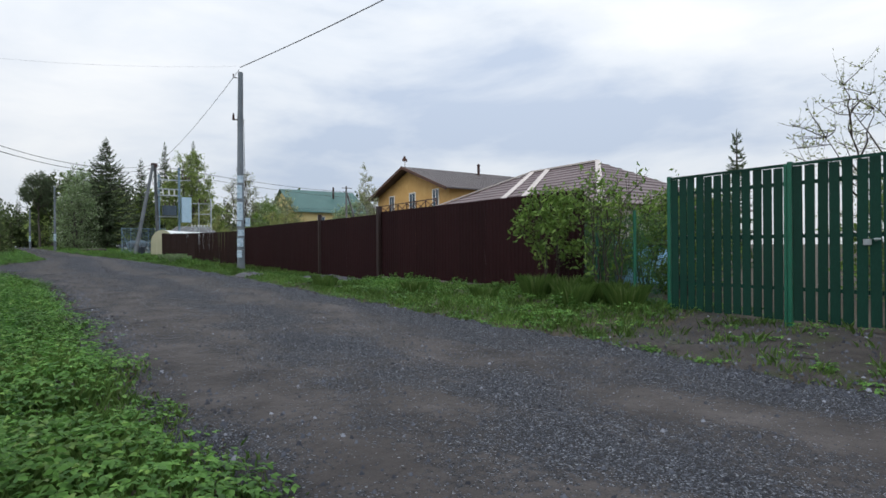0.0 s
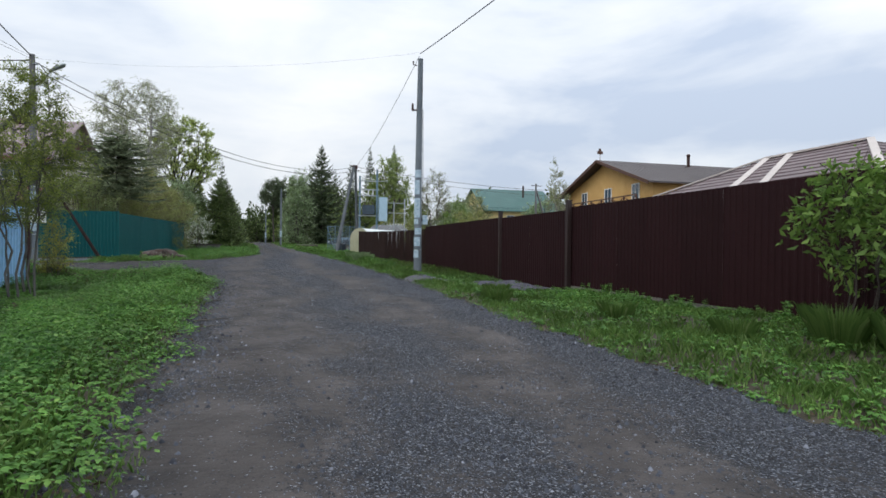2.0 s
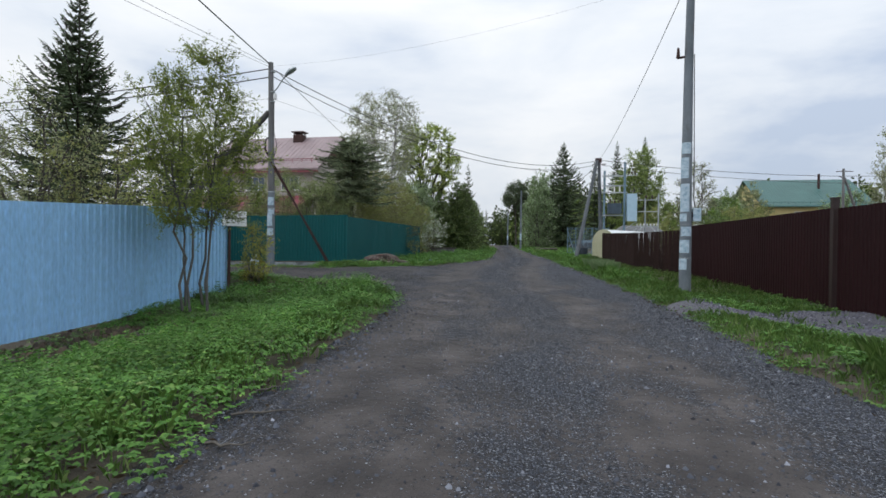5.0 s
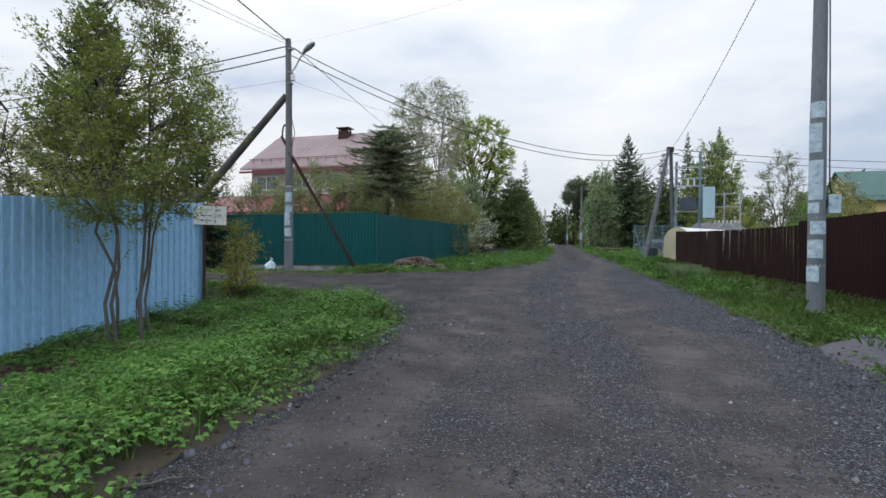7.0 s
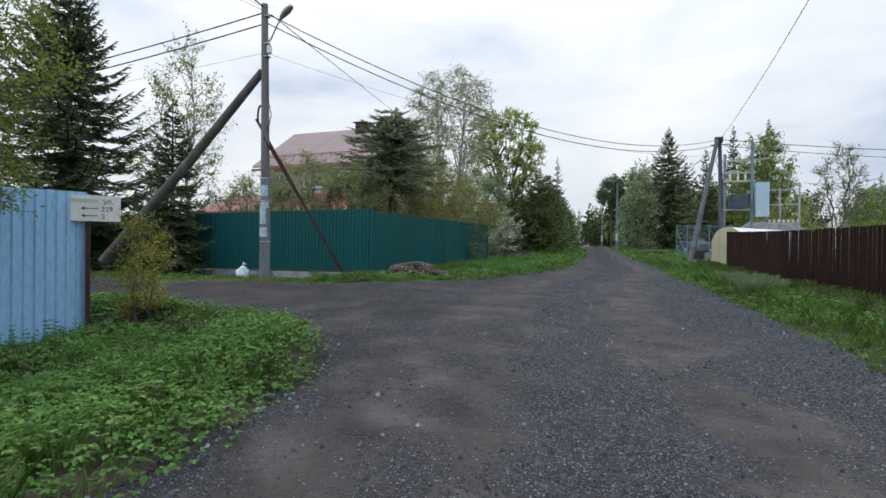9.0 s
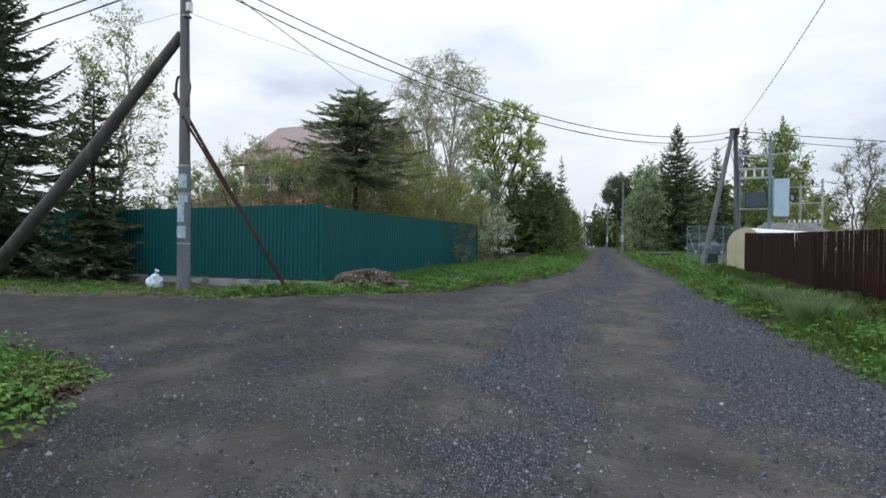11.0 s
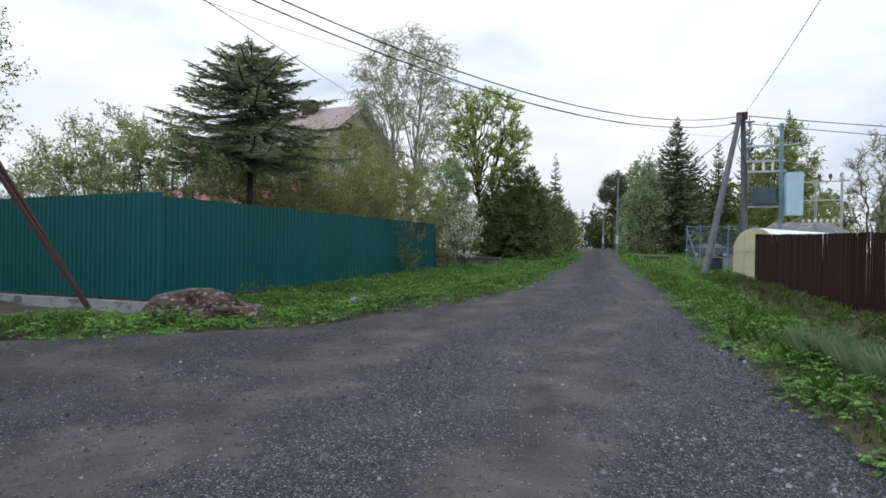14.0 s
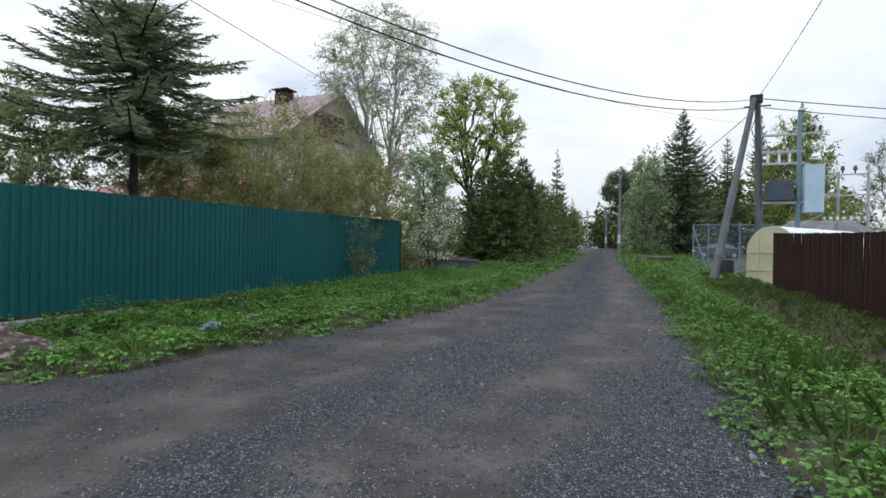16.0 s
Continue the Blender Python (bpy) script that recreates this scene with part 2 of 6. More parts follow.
WHITE_PAINT = mat("white_paint", (0.66, 0.68, 0.68), (0.8, 0.8, 0.8), 3, 0.5, 0, 40, 0.05)
GALVANISED = mat("galvanised_steel", (0.32, 0.36, 0.38), (0.46, 0.50, 0.52), 5, 0.45, 0.6, 60, 0.1)
BLUE_GREY_STEEL = mat("blue_grey_steel", (0.12, 0.20, 0.26), (0.19, 0.28, 0.35), 5, 0.5, 0.2, 60, 0.1)
RUST = mat("rusty_steel", (0.035, 0.016, 0.016), (0.07, 0.035, 0.03), 6, 0.8, 0.2, 70, 0.3)
WIRE = mat("black_cable", (0.012, 0.012, 0.013), (0.02, 0.02, 0.022), 4, 0.6, 0, 60, 0.05)
CERAMIC = mat("insulator_ceramic", (0.06, 0.04, 0.035), (0.10, 0.07, 0.06), 6, 0.2, 0, 60, 0.02)
PORCELAIN = mat("white_porcelain", (0.6, 0.62, 0.62), (0.75, 0.75, 0.75), 6, 0.25, 0, 60, 0.02)
GREENHOUSE_FILM = mat("white_polycarbonate", (0.58, 0.62, 0.64), (0.72, 0.75, 0.76), 1.2, 0.35, 0, 30, 0.05)
GREENHOUSE_END = mat("yellowed_polycarbonate", (0.36, 0.36, 0.24), (0.46, 0.45, 0.32), 1.2, 0.5, 0, 30, 0.1)
YELLOW_WALL = mat("ochre_timber_wall", (0.52, 0.31, 0.10), (0.60, 0.38, 0.14), 1.2, 0.75, 0, 20, 0.2)
CREAM_WALL = mat("cream_render", (0.62, 0.50, 0.22), (0.70, 0.58, 0.29), 0.8, 0.85, 0, 30, 0.2)
PINK_WALL = mat("pale_pink_render", (0.44, 0.40, 0.38), (0.52, 0.47, 0.45), 0.8, 0.85, 0, 30, 0.2)
ROOF_BROWN = mat("grey_brown_roof_sheet", (0.055, 0.045, 0.046), (0.08, 0.066, 0.066), 1.0, 0.55, 0, 30, 0.1)
ROOF_TILE = mat("mauve_metal_tile", (0.115, 0.085, 0.09), (0.16, 0.12, 0.125), 1.0, 0.55, 0, 30, 0.1)
ROOF_RED = mat("faded_red_roof_sheet", (0.22, 0.165, 0.172), (0.28, 0.212, 0.22), 0.6, 0.55, 0, 30, 0.1)
ROOF_RED_DARK = mat("dark_red_roof_sheet", (0.16, 0.035, 0.045), (0.22, 0.06, 0.07), 0.6, 0.5, 0, 30, 0.1)
ROOF_GREEN = mat("green_roof_sheet", (0.022, 0.085, 0.078), (0.034, 0.112, 0.100), 0.6, 0.5, 0, 30, 0.1)
TRIM_WOOD = mat("dark_trim_wood", (0.06, 0.028, 0.02), (0.10, 0.045, 0.03), 2, 0.7, 0, 40, 0.2)
GLASS = glass_mat("window_glass", (0.05, 0.09, 0.13))
ROCK = mat("reddish_lichen_rock", (0.022, 0.014, 0.012), (0.075, 0.050, 0.042), 6, 0.95, 0, 26, 2.0, (0.20, 0.20, 0.18), 13, 0.60)
BARK = mat("grey_brown_bark", (0.05, 0.043, 0.036), (0.11, 0.10, 0.088), 6, 0.95, 0, 40, 0.8, stretch_z=0.3)
DARK_BARK = mat("dark_bark", (0.028, 0.022, 0.018), (0.06, 0.05, 0.042), 6, 0.95, 0, 40, 0.8, stretch_z=0.3)
BIRCH_BARK = mat("birch_bark", (0.22, 0.21, 0.20), (0.42, 0.41, 0.39), 3, 0.85, 0, 30, 0.3, (0.04, 0.035, 0.03), 4, 0.6)
WILLOW_BARK = mat("grey_willow_bark", (0.055, 0.053, 0.05), (0.12, 0.116, 0.11), 6, 0.95, 0, 40, 0.8, stretch_z=0.3)
TWIG_BARK = mat("brown_grey_twigs", (0.12, 0.10, 0.075), (0.21, 0.18, 0.14), 6, 0.95, 0, 40, 0.8, stretch_z=0.3)
MAPLE_BARK = mat("black_maple_bark", (0.018, 0.016, 0.014), (0.04, 0.036, 0.032), 6, 0.95, 0, 40, 0.8, stretch_z=0.3)
L_ELDER = leaf_mat("elder_leaves", (0.09, 0.17, 0.035), (0.18, 0.29, 0.06), (0.28, 0.37, 0.10), 0.55, 0.4)
L_YELLOW = leaf_mat("yellow_green_leaves", (0.19, 0.20, 0.03), (0.33, 0.32, 0.06), (0.42, 0.40, 0.12), 0.55, 0.45)
L_SPRUCE = leaf_mat("spruce_needles", (0.055, 0.085, 0.045), (0.115, 0.155, 0.08), (0.19, 0.225, 0.12), 0.6, 0.2)
L_FIR = leaf_mat("broad_spruce_needles", (0.11, 0.145, 0.085), (0.21, 0.25, 0.145), (0.34, 0.36, 0.22), 0.6, 0.35)
L_YOUNG_SPRUCE = leaf_mat("young_spruce_needles", (0.075, 0.115, 0.042), (0.15, 0.205, 0.07), (0.25, 0.30, 0.10), 0.6, 0.2)
L_BIRCH = leaf_mat("young_birch_leaves", (0.22, 0.26, 0.12), (0.34, 0.37, 0.19), (0.42, 0.44, 0.26), 0.55, 0.5)
L_MAPLE = leaf_mat("maple_leaves", (0.22, 0.30, 0.07), (0.36, 0.43, 0.12), (0.46, 0.49, 0.20), 0.55, 0.5)
L_WILLOW = leaf_mat("willow_leaves", (0.13, 0.18, 0.035), (0.24, 0.29, 0.07), (0.33, 0.36, 0.12), 0.55, 0.5)
L_OLIVE = leaf_mat("olive_shrub_leaves", (0.20, 0.23, 0.075), (0.33, 0.36, 0.13), (0.42, 0.37, 0.18), 0.55, 0.5)
L_SHRUB = leaf_mat("grey_green_shrub_leaves", (0.20, 0.25, 0.10), (0.32, 0.38, 0.17), (0.44, 0.48, 0.27), 0.55, 0.5)
L_GREEN = leaf_mat("fresh_green_leaves", (0.075, 0.14, 0.025), (0.16, 0.25, 0.05), (0.26, 0.34, 0.09))
L_PALE = leaf_mat("pale_green_leaves", (0.18, 0.26, 0.12), (0.31, 0.41, 0.22), (0.62, 0.64, 0.55), 0.55, 0.5)
L_BLOSSOM = leaf_mat("white_blossom", (0.16, 0.25, 0.08), (0.72, 0.74, 0.68), (0.8, 0.8, 0.77))
L_HERB = leaf_mat("verge_herb_leaves", (0.050, 0.128, 0.027), (0.128, 0.272, 0.055), (0.22, 0.36, 0.085))
L_BRAMBLE = leaf_mat("ditch_bramble_leaves", (0.062, 0.088, 0.026), (0.12, 0.165, 0.046), (0.19, 0.20, 0.07))
L_GRASS = leaf_mat("grass_blades", (0.085, 0.165, 0.038), (0.165, 0.275, 0.07), (0.28, 0.36, 0.14))
L_DRY = leaf_mat("dry_grass_blades", (0.22, 0.34, 0.16), (0.36, 0.47, 0.26), (0.50, 0.57, 0.38))
L_DEAD = leaf_mat("dead_brown_stalks", (0.045, 0.032, 0.022), (0.11, 0.08, 0.05), (0.17, 0.15, 0.07))
L_FRESH = leaf_mat("fresh_birch_leaves", (0.16, 0.23, 0.06), (0.29, 0.37, 0.12), (0.40, 0.45, 0.18), 0.55, 0.5)
L_FAR = leaf_mat("far_wood_leaves", (0.05, 0.075, 0.028), (0.09, 0.13, 0.042), (0.14, 0.18, 0.065), 0.7, 0.2)

# ---------- ground ----------
GY = [-400, -60, 0, 27, 36, 48, 60, 100, 150, 900]
GZ = [-1.5, -1.2, 0, 0.66, 0.78, 0.86, 1.0, 1.5, 2.0, 2.0]
LEFT_Y = [-400, -60, 5, 14.5, 16, 20, 22, 27, 29.5, 34, 44, 60, 100, 150, 900]
LEFT_Z = [-1.5, -1.3, -0.1, -0.08, -0.02, 0.2, 0.4, 0.50, 0.42, 0.62, 0.80, 1.05, 1.5, 2.0, 2.0]
RIGHT_Y = [-400, -60, 0, 5, 8, 16.6, 21.4, 27, 33, 41, 49, 55, 100, 150, 900]
RIGHT_Z = [-1.5, -1.2, 0.15, 0.24, 0.3, 0.14, 0.16, 0.2, 0.25, 0.35, 0.62, 0.75, 1.5, 2.0, 2.0]
EDGE_Y = [-60, 0, 2.9, 5.2, 9, 14, 17, 19.2, 22, 27, 30, 33, 37, 42, 58, 110, 180, 260]
EDGE_L = [2.5, 0.8, 0.6, 0.3, -0.05, -0.45, -0.85, -1.4, -2.4, -3.0, -2.7, -2.2, -1.8, -2.1, -3.6, -9.2, -15.5, -24]
EDGE_RY = [-60, 0, 2, 5, 8, 11, 14, 20, 24, 31.5, 39, 54, 109, 180, 260]
EDGE_R = [9, 5.6, 5.6, 5.4, 5.0, 4.75, 4.5, 4.0, 3.5, 2.6, 2.0, 0.3, -5.4, -11.5, -20]
NEAR_X, NEAR_Y = [-300, -12, -7.6, -3.85, -2.3, -1.35, -0.8, 2], [21.6, 21.8, 22.0, 21.6, 20.3, 19.1, 17, 10]
FAR_X, FAR_Y = [-300, -20, -11, -6.5, -4.2, -2.9, -2.2, 2], [25.6, 25.3, 24.9, 26.3, 28.2, 30.1, 33, 40]


def wobble(x, y, f, seed=0.0):
    """Smooth uneven value from about -1 to 1."""
    return (np.sin(x * f * 1.7 + 1.3 * np.sin(y * f * 1.1 + seed) + seed) + np.sin(y * f * 2.3 + 1.7 * np.sin(x * f * 0.9 + seed * 2) + seed * 3)) / 2


def off_road(x, y):
    """Metres outside the road's edge, below zero on the road."""
    main = np.maximum(np.interp(y, EDGE_Y, EDGE_L) - x, x - np.interp(y, EDGE_RY, EDGE_R))
    side = np.maximum(np.maximum(np.interp(x, NEAR_X, NEAR_Y) - y, y - np.interp(x, FAR_X, FAR_Y)), x - 0.5)
    return np.minimum(main, side)


def smooth(v):
    v = np.clip(v, 0, 1)
    return v * v * (3 - 2 * v)


def middle(y):
    return (np.interp(y, EDGE_Y, EDGE_L) + np.interp(y, EDGE_RY, EDGE_R)) / 2


def ground_z(x, y):
    x, y = np.asarray(x, dtype=float), np.asarray(y, dtype=float)
    d = off_road(x, y)
    base = np.interp(y, GY, GZ)
    side = np.where(x > middle(y), np.interp(y, RIGHT_Y, RIGHT_Z), np.interp(y, LEFT_Y, LEFT_Z))
    w = smooth((d - 0.3) / 2.4)
    z = base * (1 - w) + side * w
    out = smooth(d / 0.5)
    z = z + out * (0.05 + 0.05 * wobble(x, y, 1.1) + 0.03 * wobble(x, y, 3.1, 1.0))
    z = z + (1 - out) * (0.018 * wobble(x, y, 0.7, 2.0) + 0.010 * wobble(x, y, 2.2, 4.0))
    right = (x > middle(y)) * smooth((y - 24) / 4) * smooth((48 - y) / 4)
    z = z - 0.60 * right * np.exp(-(((d - 2.9) / 0.85) ** 2)) * smooth(d / 0.5) + 0.10 * right * np.exp(-(((d - 1.0) / 0.5) ** 2))
    left = (x < middle(y)) * np.exp(-(((x + 5.2) / 1.6) ** 2)) * np.exp(-(((y - 20.3) / 0.9) ** 2))
    foot = smooth((-5.1 - x) / 0.7) * smooth((x + 12) / 2) * smooth((17.5 - y) / 2) * smooth((y - 2) / 2)
    return z - 0.3 * left - 0.14 * foot


def height(x, y):
    return float(ground_z(x, y))


def steps(*spans):
    return np.unique(np.concatenate([np.arange(a, b, s) for a, b, s in spans]))


def sheet(xs, ys):
    X, Y = np.meshgrid(xs, ys)
    nx, ny = len(xs), len(ys)
    i = np.arange(nx - 1)[None, :] + np.arange(ny - 1)[:, None] * nx
    faces = np.stack([i, i + 1, i + 1 + nx, i + nx], axis=-1).reshape(-1, 4)
    return X.ravel(), Y.ravel(), faces


gx, gy, gf = sheet(steps((-1500, -100, 140), (-100, -20, 4), (-20, 14, 0.35), (14, 100, 4), (100, 1501, 140)),
                   steps((-1200, -100, 110), (-100, -6, 3), (-6, 60, 0.35), (60, 200, 3), (200, 2001, 150)))
gz = ground_z(gx, gy) - 0.06 * smooth((0.1 - off_road(gx, gy)) / 0.2)
ground = tagged(new("ground", array_mesh("ground", np.stack([gx, gy, gz], 1), gf, SOIL, True)), "damp green and brown verge soil beside the gravel road", "ground", kind="structure")


def road_material():
    """Packed brown dirt with bands and patches of blue-grey gravel along the wheel tracks."""
    m = bpy.data.materials.new("gravel_road")
    m.use_nodes = True
    N, L = m.node_tree.nodes, m.node_tree.links
    bsdf = N["Principled BSDF"]
    uv = N.new("ShaderNodeUVMap")
    uv.uv_map = "along"

    def noise(scale, detail, sx=1.0, sy=1.0, shift=0.0):
        mp, t = N.new("ShaderNodeMapping"), N.new("ShaderNodeTexNoise")
        mp.inputs["Scale"].default_value = (sx, sy, 1)
        mp.inputs["Location"].default_value = (shift, shift * 0.7, 0)
        L.new(uv.outputs["UV"], mp.inputs["Vector"])
        L.new(mp.outputs["Vector"], t.inputs["Vector"])
        t.inputs["Scale"].default_value, t.inputs["Detail"].default_value = scale, detail
        return t.outputs["Fac"]

    def ramp(fac, *stops):
        r = N.new("ShaderNodeValToRGB")
        r.color_ramp.elements[0].position, r.color_ramp.elements[0].color = stops[0][0], (*stops[0][1], 1)
        r.color_ramp.elements[1].position, r.color_ramp.elements[1].color = stops[-1][0], (*stops[-1][1], 1)
        for p, c in stops[1:-1]:
            r.color_ramp.elements.new(p).color = (*c, 1)
        L.new(fac, r.inputs["Fac"])
        return r.outputs["Color"]

    def math_node(op, a, b):
        n = N.new("ShaderNodeMath")
        n.operation = op
        for k, v in ((0, a), (1, b)):
            if isinstance(v, (int, float)):
                n.inputs[k].default_value = v
            else:
                L.new(v, n.inputs[k])
        return n.outputs[0]

    def pebbles(scale):
        t = N.new("ShaderNodeTexVoronoi")
        t.inputs["Scale"].default_value = scale
        t.inputs["Randomness"].default_value = 0.95
        L.new(uv.outputs["UV"], t.inputs["Vector"])
        s = N.new("ShaderNodeSeparateColor")
        L.new(t.outputs["Color"], s.inputs[0])
        return t.outputs["Distance"], s.outputs[0], s.outputs[1]

    far1, tone1, pick1 = pebbles(46)
    far2, tone2, pick2 = pebbles(95)
    dirt = ramp(noise(1.6, 7), (0.3, (0.031, 0.028, 0.028)), (0.5, (0.061, 0.054, 0.052)), (0.7, (0.098, 0.088, 0.086)))
    tones = ((0.0, (0.008, 0.009, 0.012)), (0.42, (0.048, 0.056, 0.075)), (0.80, (0.155, 0.172, 0.212)), (1.0, (0.36, 0.385, 0.43)))
    pebble1, pebble2 = ramp(tone1, *tones), ramp(tone2, *tones)
    split, track = N.new("ShaderNodeSeparateXYZ"), N.new("ShaderNodeMapRange")
    wander = math_node("ADD", 0.0, math_node("MULTIPLY", math_node("SUBTRACT", noise(0.35, 3, 0.2, 1.0, 9.0), 0.5), 1.6))
    L.new(uv.outputs["UV"], split.inputs[0])
    track.inputs["From Min"].default_value, track.inputs["From Max"].default_value = -4.0, 4.0
    L.new(math_node("ADD", split.outputs["X"], wander), track.inputs["Value"])
    lanes = ramp(track.outputs["Result"], (0.10, (0.45,) * 3), (0.19, (0.52,) * 3), (0.28, (0.34,) * 3), (0.38, (0.40,) * 3), (0.46, (0.60,) * 3), (0.53, (0.58,) * 3), (0.60, (0.38,) * 3),
                 (0.66, (0.40,) * 3), (0.73, (0.64,) * 3), (0.80, (0.86,) * 3))
    band = math_node("ADD", math_node("MULTIPLY", lanes, 0.75), math_node("MULTIPLY", noise(0.9, 4, 1.0, 0.16), 0.25))
    patch = noise(1.3, 8, 1.0, 0.6, 3.0)
    speckle = noise(14, 8, 1, 1, 5.0)
    cover = math_node("ADD", math_node("ADD", math_node("MULTIPLY", band, 1.0), math_node("MULTIPLY", patch, 0.7)), math_node("MULTIPLY", speckle, 0.5))
    amount = N.new("ShaderNodeMapRange")
    amount.inputs["From Min"].default_value, amount.inputs["From Max"].default_value = 1.00, 1.21
    amount.inputs["To Min"].default_value, amount.inputs["To Max"].default_value = 0.06, 1.0
    L.new(cover, amount.inputs["Value"])

    def lay(under, colour, pick, far, reach):
        """Stones of one size, each there or not by its own chance, round in outline."""
        there = math_node("GREATER_THAN", amount.outputs["Result"], pick)
        inside = math_node("LESS_THAN", far, reach)
        m = N.new("ShaderNodeMixRGB")
        mask = math_node("MULTIPLY", there, inside)
        L.new(mask, m.inputs[0])
        L.new(under, m.inputs[1])
        L.new(colour, m.inputs[2])
        return m.outputs[0], mask

    # Gaps between the stones are darkened in the colour, as shade there.
    shade = N.new("ShaderNodeMixRGB")
    L.new(amount.outputs["Result"], shade.inputs[0])
    L.new(dirt, shade.inputs[1])
    shade.inputs[2].default_value = (0.024, 0.024, 0.028, 1)
    layer1, mask2 = lay(shade.outputs[0], pebble2, pick2, far2, 0.52)
    layer2, mask1 = lay(layer1, pebble1, pick1, far1, 0.42)
    grit = ramp(noise(90, 5), (0.3, (0.62, 0.62, 0.62)), (0.75, (1.35, 1.35, 1.35)))
    mul = N.new("ShaderNodeMixRGB")
    mul.blend_type = "MULTIPLY"
    mul.inputs[0].default_value = 1
    L.new(layer2, mul.inputs[1])
    L.new(grit, mul.inputs[2])
    # Scales the road colour down unevenly towards its left side.
    darkish, soil = N.new("ShaderNodeMapRange"), N.new("ShaderNodeVectorMath")
    darkish.inputs["From Min"].default_value, darkish.inputs["From Max"].default_value = -3.4, -0.3
    darkish.inputs["To Min"].default_value, darkish.inputs["To Max"].default_value = 0.66, 1.0
    L.new(math_node("ADD", split.outputs["X"], math_node("MULTIPLY", math_node("SUBTRACT", noise(0.8, 5, 1, 1, 2.0), 0.5), 3.0)), darkish.inputs["Value"])
    soil.operation = "SCALE"
    L.new(mul.outputs[0], soil.inputs[0])
    L.new(darkish.outputs["Result"], soil.inputs["Scale"])
    L.new(soil.outputs["Vector"], bsdf.inputs["Base Color"])
    bsdf.inputs["Roughness"].default_value = 0.9
    bsdf.inputs["Specular IOR Level"].default_value = 0.3
    h = math_node("ADD", math_node("MULTIPLY", mask1, math_node("SUBTRACT", 0.9, far1)), math_node("MULTIPLY", mask2, math_node("SUBTRACT", 0.5, math_node("MULTIPLY", far2, 0.6))))
    h = math_node("ADD", h, math_node("MULTIPLY", noise(8, 8), 1.0))
    bp = N.new("ShaderNodeBump")
    bp.inputs["Strength"].default_value, bp.inputs["Distance"].default_value = 1.0, 0.05
    L.new(h, bp.inputs["Height"])
    L.new(bp.outputs["Normal"], bsdf.inputs["Normal"])
    return m


ROAD = road_material()


def road_z(x, y):
    d = off_road(x, y) + 0.12 * wobble(x, y, 2.7, 5.0) + 0.06 * wobble(x, y, 7.0, 3.0)
    return ground_z(x, y) + 0.03 - 0.14 * smooth((d + 0.12) / 0.5)


def lay_road(name, xs, ys, reach, label, category):
    x, y, f = sheet(xs, ys)
    d = off_road(x, y)
    f = f[(d[f] < reach).all(axis=1)]
    used, inverse = np.unique(f, return_inverse=True)
    f = inverse.reshape(f.shape)
    x, y = x[used], y[used]
    me = array_mesh(name, np.stack([x, y, road_z(x, y)], 1), f, ROAD, True)
    layer = me.uv_layers.new(name="along")
    uv = np.stack([x - middle(y), y], 1)[f.ravel()]
    layer.data.foreach_set("uv", uv.astype(np.float32).ravel())
    return tagged(new(name, me), label, category, kind="structure")


lay_road("road", steps((-60, -13, 0.8), (-13, 7.2, 0.16), (7.2, 10, 0.5)), steps((-60, -1, 0.6), (-1, 50, 0.16), (50, 262, 1.2)), 0.6,
         "dark gravel and packed-dirt village road with worn wheel tracks", "road")

# ---------- fences ----------
def ribbed_panel(name, width, high, pitch, depth, material, rise=0.0):
    """One profiled steel sheet along x, its foot at z = 0."""
    s = Shape()
    xs, n = [], round(width / pitch)
    p = width / n
    for i in range(n):
        xs += [(i * p, 0), (i * p + p * 0.30, 0), (i * p + p * 0.42, depth), (i * p + p * 0.88, depth)]
    xs.append((width, 0))
    k = len(xs)
    for off in (0.0, 0.004):
        s.v += [(x, y + off, z + rise * (x / width - 0.5)) for z in (0, high) for x, y in xs]
    for i in range(k - 1):
        s.f.append((i, i + 1, k + i + 1, k + i))
        s.f.append((2 * k + i + 1, 2 * k + i, 3 * k + i, 3 * k + i + 1))
        s.f.append((k + i, k + i + 1, 3 * k + i + 1, 3 * k + i))
    return s.mesh(name, material)


def sheet_fence(label, a, b, high, feet, material, post_material, width=1.15, pitch=0.144, post_every=2, flip=False, rail=True):
    """A run of profiled sheets from a to b on posts; feet gives the sheets' foot at both ends."""
    (x0, y0), (x1, y1) = a, b
    run = math.hypot(x1 - x0, y1 - y0)
    n = max(1, round(run / width))
    w = run / n
    turn = math.degrees(math.atan2(y1 - y0, x1 - x0))
    root = thing("fence", x0, y0, feet[0], label, "fence", turn)
    data = ribbed_panel("panel", w, high, pitch, 0.028 if not flip else -0.018, material, (feet[1] - feet[0]) / n)
    post = Shape().box(-0.03, 0.03, 0, 0.06, -0.6, high - 0.05, bevel=0.008).mesh("post", post_material)
    back = -0.08 if flip else 0.045
    for i in range(n):
        z = (feet[1] - feet[0]) * (i + 0.5) / n
        piece("panel", data, root, pose(i * w, rng.uniform(-0.003, 0.003), z + rng.uniform(-0.004, 0.004)))
        if i % post_every == 0:
            piece("post", post, root, pose(i * w + w / 2, back, z))
    if rail:
        for h in (0.3, high - 0.35):
            part("rail", Shape().beam((0, back * 1.6, h), (run, back * 1.6, h + feet[1] - feet[0]), 0.03, 0.04), post_material, root)
    return root


